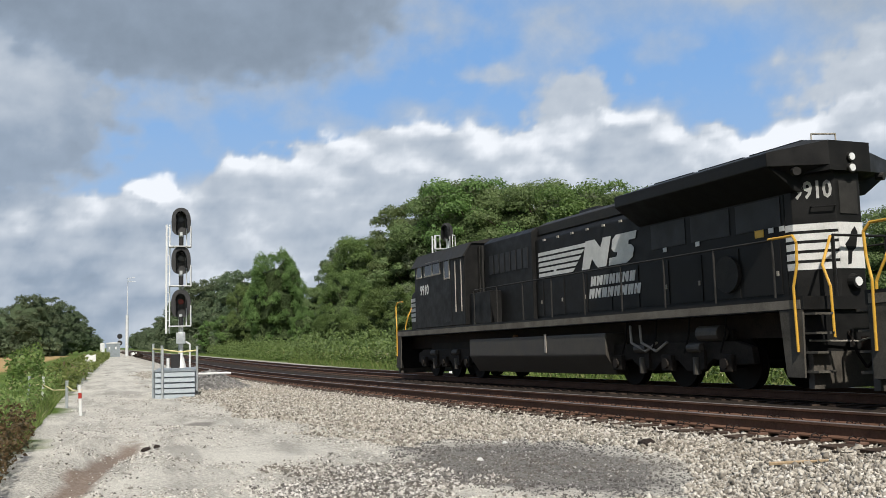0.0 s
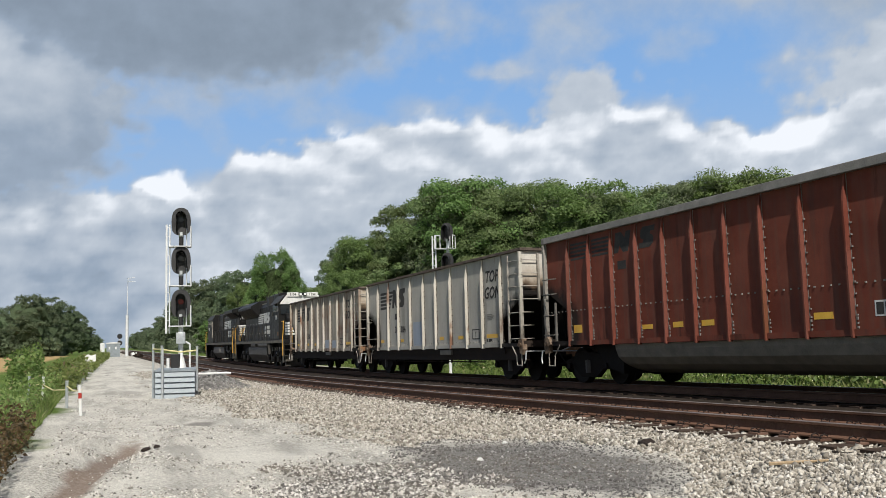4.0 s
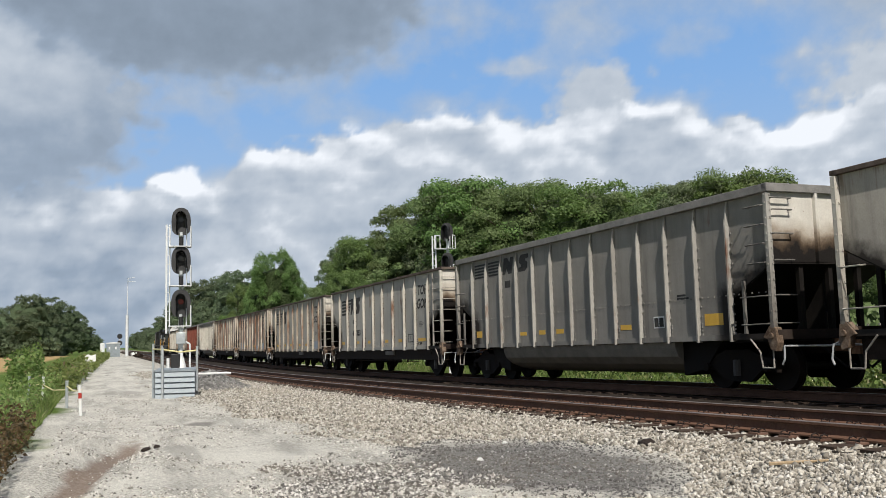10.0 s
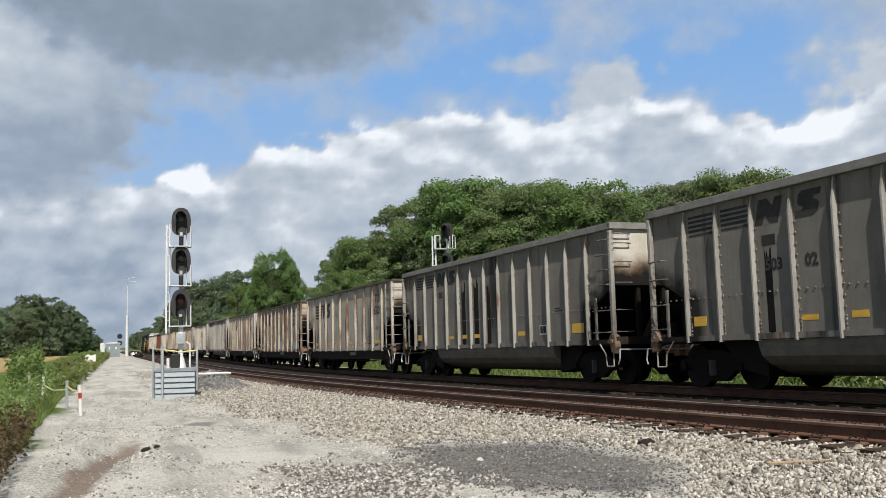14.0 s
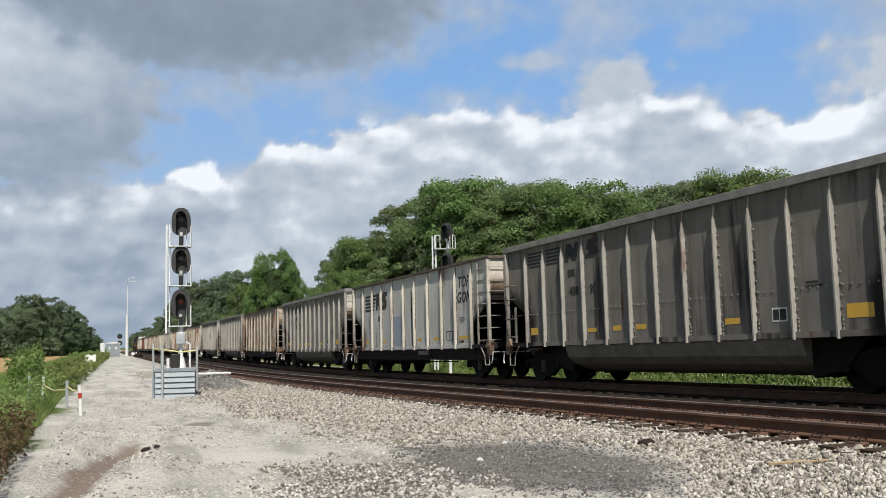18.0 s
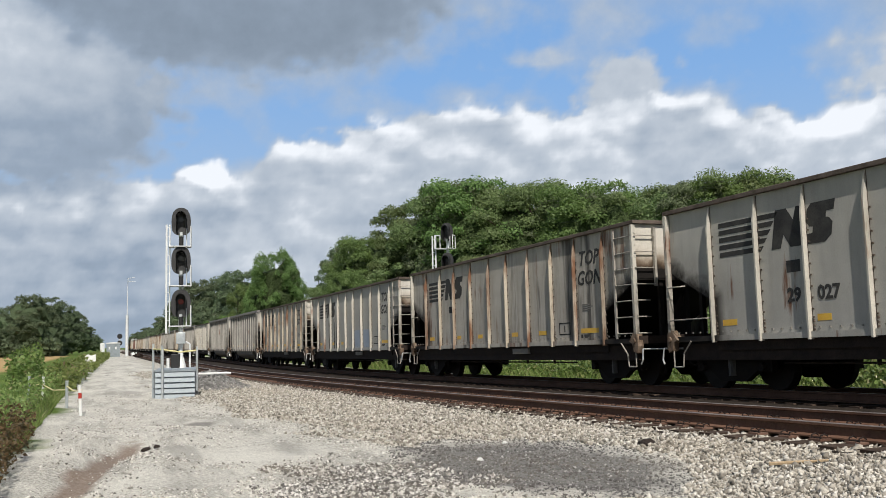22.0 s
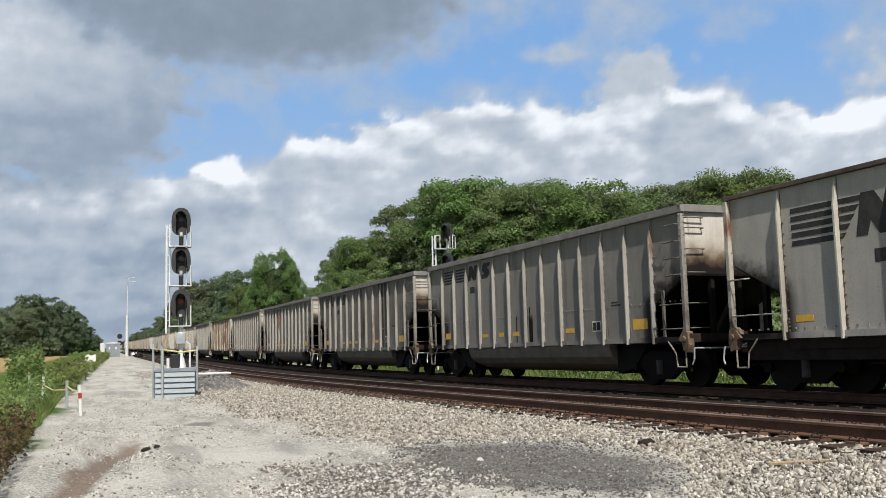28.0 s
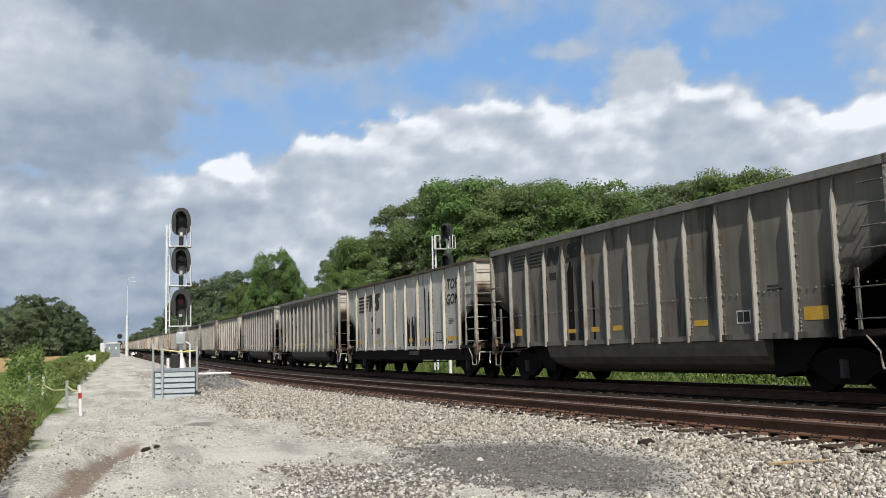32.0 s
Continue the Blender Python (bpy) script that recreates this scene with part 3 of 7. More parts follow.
for k in (-0.07, 0.07):
    cl.pipe([(-0.16, k, 0.02), (-0.16, k, 0.06), (-0.10, k, 0.075), (-0.06, k, 0.05)], 0.008, 5)
cl.pipe([(-0.15, -0.07, 0.035), (-0.15, 0.07, 0.035)], 0.009, 5)
clip_mesh = cl.mesh("rail_clip", CLIP)
rest = Shape()
for k in range(700):
    s = 2.0 + k * 0.51
    turn = (random.random() - 0.5) * 0.05
    for across in (NEAR, 0.0):
        c = line(s, across + (random.random() - 0.5) * 0.08, TIE_UP)
        m = Matrix.Translation(c) @ Matrix.Rotation(turn, 4, "Z")
        if across == NEAR and k < 170:
            t = part("tie", tie_mesh, None, bed)
            t.matrix_basis = m
            for r in (-0.7535, 0.7535):
                if k < 70 or r < 0 and k < 110:
                    p = part("tie_plate", plate_mesh, None, t)
                    p.location = (r, 0, 0)
                    if k < 70:
                        part("rail_clip", clip_mesh, None, t).location = (r, 0, 0)
        else:
            rest.box(-1.3, 1.3, -0.115, 0.115, -0.18, 0.0, m)
tagged(part("distant_ties", rest, WOOD, bed), kind="stuff")


def stones(name, label, count, place, size, mat, seed, parent=None):
    """Many small angular stones as one joined mesh."""
    rng = np.random.default_rng(seed)
    at, sz = place(rng, count)
    n = len(at)
    base = np.array([(1, 0, 0), (-1, 0, 0), (0, 1, 0), (0, -1, 0), (0, 0, 1), (0, 0, -1)], float)
    tri = np.array([(0, 2, 4), (2, 1, 4), (1, 3, 4), (3, 0, 4), (2, 0, 5), (1, 2, 5), (3, 1, 5), (0, 3, 5)])
    v = base[None] * (0.6 + 0.8 * rng.random((n, 6, 1)))
    v = v + 0.35 * (rng.random((n, 6, 3)) - 0.5)
    q = rng.normal(size=(n, 4))
    q /= np.linalg.norm(q, axis=1, keepdims=True)
    w, x, y, z = q.T
    rot = np.stack([1 - 2 * (y * y + z * z), 2 * (x * y - z * w), 2 * (x * z + y * w), 2 * (x * y + z * w), 1 - 2 * (x * x + z * z), 2 * (y * z - x * w), 2 * (x * z - y * w), 2 * (y * z + x * w), 1 - 2 * (x * x + y * y)], -1).reshape(n, 3, 3)
    v = v * (0.42 + 0.95 * rng.random((n, 1, 3)))
    v = np.einsum("nij,nkj->nki", rot, v) * (np.asarray(sz) * size)[:, None, None] + at[:, None, :]
    f = (tri[None] + 6 * np.arange(n)[:, None, None]).reshape(-1, 3)
    me = bpy.data.meshes.new(name)
    me.vertices.add(6 * n)
    me.vertices.foreach_set("co", v.reshape(-1).astype(np.float32))
    me.loops.add(3 * len(f))
    me.loops.foreach_set("vertex_index", f.reshape(-1).astype(np.int32))
    me.polygons.add(len(f))
    me.polygons.foreach_set("loop_start", np.arange(0, 3 * len(f), 3, dtype=np.int32))
    me.update(calc_edges=True)
    me.materials.append(mat)
    return tagged(new(name, me), label, "stones", kind="stuff")


def stone_material(name, tones):
    m, nt, bsdf = nodes(name, 0.9)
    r = nt.nodes.new("ShaderNodeNewGeometry").outputs["Random Per Island"]
    col = ramp(nt, r, tones)
    co = coords(nt, world_space=True)
    col = mix(nt, ramp(nt, noise_of(nt, co, 60.0, 3.0), [(0.4, grey(0.0)), (0.7, grey(0.35))]), col, (0.16, 0.14, 0.12))
    col = mix(nt, ramp(nt, noise_of(nt, co, 0.5, 3.0), [(0.45, grey(0.0)), (0.7, grey(0.25))]), col, (0.34, 0.29, 0.22))
    nt.links.new(col, bsdf.inputs["Base Color"])
    return m


def shoulder(lo, hi, s0, s1, near_power=1.6):
    def place(rng, count):
        s = s0 + (s1 - s0) * rng.random(count) ** near_power
        d = NEAR + lo + (hi - lo) * rng.random(count)
        pts = []
        for a, b in zip(s, d):
            c = line(a)
            x = c.x + b
            inside = ((x - 4.65) / 1.40) ** 2 + ((a - 10.2) / 2.9) ** 2 + 0.5 * noise.noise(Vector((x * 1.4, a * 1.4, 0)))
            wide = 0.95 * min(max((a - 13) / 7, 0), 1)
            thin = b < NEAR - 3.3 - wide and noise.noise(Vector((x * 1.1, a * 0.6, 3))) + 0.9 * (NEAR - 4.1 - wide - b) > -0.1 + 0.5 * rng.random()
            heap = ((x - 3.45) / 1.1) ** 2 + ((a - 32.3) / 2.4) ** 2
            on_tie = b > NEAR - 1.36 and abs((a - 2.0 + 0.255) % 0.51 - 0.255) < 0.135
            if inside < 0.95 or thin or heap < 1 or on_tie:
                continue
            pts.append((x, a, max(ground_height(x, a), c.z + TIE_UP - 0.05 if b > NEAR - 1.4 else -9) + 0.030 * rng.random() ** 1.5 - 0.006))
        return np.array(pts), 0.5 + 0.8 * rng.random(len(pts))
    return place


BALLAST = stone_material("ballast stone", [(0.0, (0.10, 0.091, 0.078)), (0.25, (0.255, 0.234, 0.195)), (0.6, (0.445, 0.413, 0.352)), (0.85, (0.58, 0.545, 0.475)), (1.0, (0.72, 0.692, 0.632))])
CHIPS = stone_material("road stone", [(0.0, (0.08, 0.076, 0.07)), (0.30, (0.30, 0.288, 0.258)), (0.65, (0.58, 0.558, 0.50)), (1.0, (0.84, 0.82, 0.76))])
TAR_CHIPS = stone_material("tarry chips", [(0.0, (0.06, 0.058, 0.055)), (0.8, (0.14, 0.135, 0.13)), (1.0, (0.45, 0.44, 0.42))])
stones("ballast_stones", "pale crushed ballast stones on the shoulder", 118000, shoulder(-6.1, -1.2, 5, 58, 1.8), 0.027, BALLAST, 1)
stones("ballast_stones", "ballast stones between the ties", 20000, shoulder(-1.45, -0.82, 5, 60), 0.036, BALLAST, 2)


def road_stones(rng, count):
    x = -0.7 + 6.8 * rng.random(count)
    y = 7.2 + 24 * rng.random(count) ** 2.2
    keep = ((x - 4.65) / 1.4) ** 2 + ((y - 10.2) / 2.9) ** 2 > 0.9
    x, y = x[keep], y[keep]
    clump = np.array([noise.noise(Vector((a * 0.7, b * 0.5, 9))) for a, b in zip(x, y)])
    dark = ((x - 2.6) / 1.3) ** 2 + ((y - 9.4) / 2.6) ** 2 < 1
    keep = (clump > 0.12 - 0.35 * rng.random(len(x))) | (dark & (rng.random(len(x)) < 0.8))
    x, y = x[keep], y[keep]
    return np.array([(a, b, ground_height(a, b)) for a, b in zip(x, y)]), 0.4 + 1.1 * rng.random(len(x)) ** 3


def patch_stones(rng, count):
    r, a = np.sqrt(rng.random(count)), math.tau * rng.random(count)
    x = 4.65 + 1.40 * r * np.cos(a)
    y = 10.2 + 2.9 * r * np.sin(a)
    return np.array([(p, q, ground_height(p, q)) for p, q in zip(x, y)]), 0.4 + 0.8 * rng.random(count) ** 2


stones("road_gravel", "grey gravel strewn over the service road", 60000, road_stones, 0.0165, CHIPS, 3)
def coarse_gravel(rng, count):
    r, a = np.sqrt(rng.random(count)), math.tau * rng.random(count)
    x, y = 2.75 + 1.35 * r * np.cos(a), 9.6 + 2.6 * r * np.sin(a)
    keep = np.array([noise.noise(Vector((p * 1.2, q * 0.9, 6))) for p, q in zip(x, y)]) + 0.6 * (1 - r) > 0.05 + 0.5 * rng.random(count)
    x, y = x[keep], y[keep]
    return np.array([(p, q, ground_height(p, q)) for p, q in zip(x, y)]), 0.5 + 0.9 * rng.random(len(x)) ** 2


stones("coarse_gravel", "coarse dark and white gravel strewn on the road", 15000, coarse_gravel, 0.023, stone_material("mixed gravel", [(0.0, (0.05, 0.048, 0.045)), (0.45, (0.16, 0.152, 0.14)), (0.7, (0.42, 0.40, 0.36)), (1.0, (0.80, 0.78, 0.73))]), 6)
stones("dark_chips", "dark asphalt chips in a patch beside the ballast", 9000, patch_stones, 0.018, TAR_CHIPS, 4)


def heap_stones(rng, count):
    r, a = np.sqrt(rng.random(count)), math.tau * rng.random(count)
    x, y = 3.45 + 1.25 * r * np.cos(a), 32.3 + 2.6 * r * np.sin(a)
    return np.array([(p, q, ground_height(p, q)) for p, q in zip(x, y)]), 0.6 + 0.8 * rng.random(count)


stones("gravel_heap", "dark grey gravel heaped beside the signal", 4500, heap_stones, 0.045, stone_material("grey heap stone", [(0.0, (0.09, 0.09, 0.088)), (0.7, (0.20, 0.198, 0.19)), (1.0, (0.34, 0.335, 0.32))]), 5)
# a few things lying on the ballast
for x, y, r, tone in ((6.25, 10.05, 0.085, CLIP), (4.4, 10.9, 0.04, MARK_WHITE), (5.3, 12.2, 0.035, MARK_WHITE), (0.62, 14.2, 0.06, CLIP), (0.75, 14.0, 0.05, CLIP)):
    s = Shape().dome((0, 0, 0), r * 1.3, r, r * 0.7, 8, 5)
    s.v = [(p[0] * random.uniform(0.75, 1.2), p[1] * random.uniform(0.75, 1.2), p[2] * random.uniform(0.8, 1.2)) for p in s.v]
    thing("loose_stone", "dark lump of stone on the gravel" if tone == CLIP else "pale stone lying on dark chips", "stone", "loose stones", shape=s, mat=tone, at=pose(x, y, ground_height(x, y) + r * 0.3, 0, 0, random.uniform(0, 180)))
stick = thing("stick", "pale dry stick lying on the ballast", "stick", shape=Shape().rod((0, 0, 0), (0.5, -0.25, 0.03), 0.02, 6, 0.012), mat=plain("dry wood", (0.30, 0.22, 0.13), (0.46, 0.36, 0.24), 0.9), at=pose(6.15, 7.7, ground_height(6.15, 7.7) + 0.06))
# ---- the coal cars ----
NEAR_SIDE, FAR_SIDE = -1, 1


def axle_pair(parent, y):
    """A three-piece truck: two side frames with springs, bolster, two wheelsets."""
    t = new("truck")
    t.parent = parent
    t.location = (0, y, 0)
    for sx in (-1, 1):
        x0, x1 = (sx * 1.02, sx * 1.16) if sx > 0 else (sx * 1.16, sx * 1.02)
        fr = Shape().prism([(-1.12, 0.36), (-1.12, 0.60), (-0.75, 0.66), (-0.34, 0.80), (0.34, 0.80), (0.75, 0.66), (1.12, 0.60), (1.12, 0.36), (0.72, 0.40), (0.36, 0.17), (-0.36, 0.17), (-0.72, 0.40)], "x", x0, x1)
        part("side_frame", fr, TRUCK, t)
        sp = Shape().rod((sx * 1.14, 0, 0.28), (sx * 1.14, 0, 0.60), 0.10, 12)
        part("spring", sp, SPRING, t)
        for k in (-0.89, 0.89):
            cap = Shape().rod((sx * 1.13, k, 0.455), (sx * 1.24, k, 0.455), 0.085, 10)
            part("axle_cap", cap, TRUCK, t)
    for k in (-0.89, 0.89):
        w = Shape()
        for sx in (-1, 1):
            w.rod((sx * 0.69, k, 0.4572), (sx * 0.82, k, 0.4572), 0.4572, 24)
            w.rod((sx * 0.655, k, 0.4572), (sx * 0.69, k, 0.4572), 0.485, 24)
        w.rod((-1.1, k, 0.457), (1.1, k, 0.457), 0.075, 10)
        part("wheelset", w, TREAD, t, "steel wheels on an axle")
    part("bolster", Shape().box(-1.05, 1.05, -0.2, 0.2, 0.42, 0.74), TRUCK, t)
    return t


def emblem_shapes():
    """The emblem in its own height: slanted stripes, a notched slanted block and a second one with two side notches."""
    out = [("emblem_stripe", [(0.0, 0.205 * k), (1.62 + 0.14 * k, 0.205 * k), (1.74 + 0.14 * k, 0.205 * k + 0.135), (0.02, 0.205 * k + 0.135)]) for k in range(5)]
    out.append(("emblem_block", [(2.02, 0.0), (2.34, 0.0), (2.46, 0.34), (2.68, 0.0), (3.02, 0.0), (3.25, 1.0), (2.93, 1.0), (2.82, 0.68), (2.60, 1.0), (2.22, 1.0)]))
    out.append(("emblem_block", [(3.12, 0.0), (3.80, 0.0), (4.02, 0.16), (4.08, 0.46), (3.98, 0.58), (3.88, 0.60), (3.90, 0.74), (4.14, 0.75), (4.20, 1.0), (3.44, 1.0), (3.30, 0.86), (3.25, 0.55), (3.34, 0.43), (3.46, 0.41), (3.43, 0.26), (3.16, 0.25)]))
    return out


def logo(parent, y0, z, h, mat, x, stretch=1.0):
    """The emblem on a car side, reading towards the car's rear."""
    for name, pts in emblem_shapes():
        part(name, Shape().prism([(y0 - u * h * stretch, z + v * h) for u, v in pts], "x", x - 0.004, x), mat, parent)


def stencil(parent, text, size, y, z, x, mat=None, slant=0.0, name="lettering"):
    me = letters(text, size, 0.004, slant, 0.012 if size > 0.3 else 0.004)
    # reads towards the car's rear, on the side that faces -x
    for v in me.vertices:
        px, py = v.co.x, v.co.y
        v.co = (x - 0.004 + v.co.z, y - px, z + py)
    me.materials.clear()
    me.materials.append(mat or MARK_BLACK)
    for p in me.polygons:
        p.material_index = 0
    return part(name, me, None, parent)


def bars(parent, y, z, widths, h, x, mat=None, name="small_print"):
    sh = Shape()
    for k, w in enumerate(widths):
        sh.box(x - 0.003, x, y - w, y, z - k * h * 1.7, z - k * h * 1.7 + h)
    return part(name, sh, mat or MARK_BLACK, parent)


def end_gear(car, e, half, kind):
    """Coupler, platform, steps, brake pipe, ladders and grab irons at one end (e = 1 front, -1 rear)."""
    y = e * half
    tub = kind == "tub"
    plat = Shape().box(-1.5, 1.5, y - 0.10, y + 0.10, 0.98, 1.16)
    part("end_sill", plat, COUPLER if kind == "rusty" else UNDER, car)
    c = Shape().box(-0.13, 0.13, min(y, y + e * 0.52), max(y, y + e * 0.52), 0.74, 0.98)
    c.prism([(-0.17, y + e * 0.48), (0.15, y + e * 0.48), (0.20, y + e * 0.66), (0.06, y + e * 0.80), (-0.18, y + e * 0.70)], "z", 0.68, 1.0)
    part("coupler", c, COUPLER, car, "rusty coupler")
    for sx in (-1, 1):
        x = sx * 1.5
        st = Shape().pipe([(x, y - e * 0.06, 0.95), (x, y - e * 0.06, 0.46), (x, y - e * 0.36, 0.46), (x, y - e * 0.40, 0.74), (x, y - e * 0.66, 1.0)], 0.017)
        part("stirrup_step", st, LADDER, car)
        a, b = sorted((x - sx * 0.10, x + sx * 0.05))
        cast = Shape().prism([(y - e * 0.26, 1.03), (y - e * 0.14, 0.98), (y - e * 0.08, 0.80), (y + e * 0.06, 0.76), (y + e * 0.12, 0.92), (y + e * 0.08, 1.20), (y - e * 0.08, 1.24), (y - e * 0.16, 1.15)], "x", a, b)
        cast.rod((x + sx * 0.05, y - e * 0.02, 1.05), (x + sx * 0.09, y - e * 0.02, 1.05), 0.06, 10)
        part("corner_casting", cast, CASTING, car, "worn corner casting", bevel=0.012)
        post = Shape().prism([(x - 0.05, y - 0.045), (x + 0.05, y - 0.045), (x + 0.05, y - e * 0.0 + 0.045), (x - 0.05, y + 0.045)], "z", 1.2, 3.72)
        if sx < 0:
            for k in range(17 if tub else 9):
                z = 1.35 + k * (0.145 if tub else 0.27)
                post.box(x - 0.062, x - 0.05, y - 0.015, y + 0.015, z, z + 0.03)
                post.box(x + 0.01, x + 0.04, y - 0.062, y - 0.045, z, z + 0.03)
        part("corner_post", post, POST.get(kind, POST["grey"]), car)
        if sx > 0:
            continue
        out = x - 0.05

        def iron(name, z, y1, deep=0.09):
            part(name, Shape().pipe([(x, y - e * 0.05, z), (out - deep + 0.02, y - e * 0.05, z - 0.01), (out - deep + 0.02, y1, z - 0.01), (x + 0.03, y1, z)], 0.014, 6), LADDER if not tub else IRON, car)

        if tub:
            y2 = y - e * (0.74 if e < 0 else 0.55)
            part("ladder_stile", Shape().box(x - 0.05, x, y2 - 0.03, y2 + 0.03, 1.10, 2.12), IRON, car)
            for z in (1.28, 1.80):
                iron("ladder_rung", z, y2)
            for z in ((2.42, 2.78, 3.14, 3.50) if e < 0 else (2.36, 2.76)):
                iron("grab_iron", z, y - e * 0.52)
            for z in (1.28, 1.80, 2.45, 2.95, 3.40, 3.62):
                if e < 0:
                    part("end_rung", Shape().pipe([(x + 0.05, y, z), (x + 0.05, y + e * 0.10, z), (x + 0.50, y + e * 0.10, z), (x + 0.50, y, z)], 0.014), IRON, car)
        elif e < 0:
            y2 = y - e * 0.80
            part("ladder_stile", Shape().box(x - 0.035, x + 0.005, y2 - 0.035, y2 + 0.035, 1.10, 3.66), LADDER, car)
            part("end_stile", Shape().box(x + 0.52, x + 0.58, y + e * 0.03, y + e * 0.10, 2.30, 3.66), LADDER, car)
            for k in range(7):
                z = 1.22 + k * 0.375
                part("ladder_rung", Shape().rod((x - 0.02, y, z), (x - 0.02, y2, z), 0.014, 6), LADDER, car)
                part("end_rung", Shape().pipe([(x, y + e * 0.08, z), (x + 0.55 if z > 2.2 else x + 0.36, y + e * 0.08, z)], 0.014), LADDER, car)
        else:
            for z in (1.46, 2.16):
                iron("grab_iron", z, y - e * (1.30 if z < 2 else 0.50), 0.05)
    part("uncoupling_lever", Shape().pipe([(-1.56, y + e * 0.22, 0.52), (-1.55, y + e * 0.28, 0.62), (-1.52, y + e * 0.26, 0.86), (-0.4, y + e * 0.22, 0.84), (-0.05, y + e * 0.5, 1.02)], 0.018), BARE, car, "bright bent lever")
    part("brake_hose", Shape().pipe([(-0.35, y, 0.8), (-0.38, y + e * 0.3, 0.62), (-0.36, y + e * 0.55, 0.45), (-0.3, y + e * 0.7, 0.5)], 0.022), SOOT_SHADE, car)


SLOPE_CUT = 0.50


def hopper_side(half, top, sill, slope_top, slope_run):
    """Outline of a side sheet: cut back at both ends along the slope sheets."""
    low = slope_top - SLOPE_CUT * slope_run
    return [(-half, top), (-half, slope_top), (-half + slope_run, low), (-half + slope_run, sill), (half - slope_run, sill), (half - slope_run, low), (half, slope_top), (half, top)]


HALF = {"flat": 7.43, "tub": 7.43}
# the bays of a flat-sided car are wide, narrow, wide in turn
POST_AT = {"flat": [6.034, 4.668, 3.420, 2.025, 0.629, -0.629, -2.025, -3.420, -4.668, -6.034], "tub": [6.24 - 1.04 * k for k in range(13)]}
CASTING = plain("worn casting", (0.07, 0.042, 0.026), (0.25, 0.19, 0.14), 0.85, scale=5)
RIVET = plain("rivet heads", (0.10, 0.095, 0.085), (0.34, 0.32, 0.28), 0.6)
IRON = plain("dull grab iron", (0.07, 0.065, 0.06), (0.20, 0.19, 0.17), 0.7)


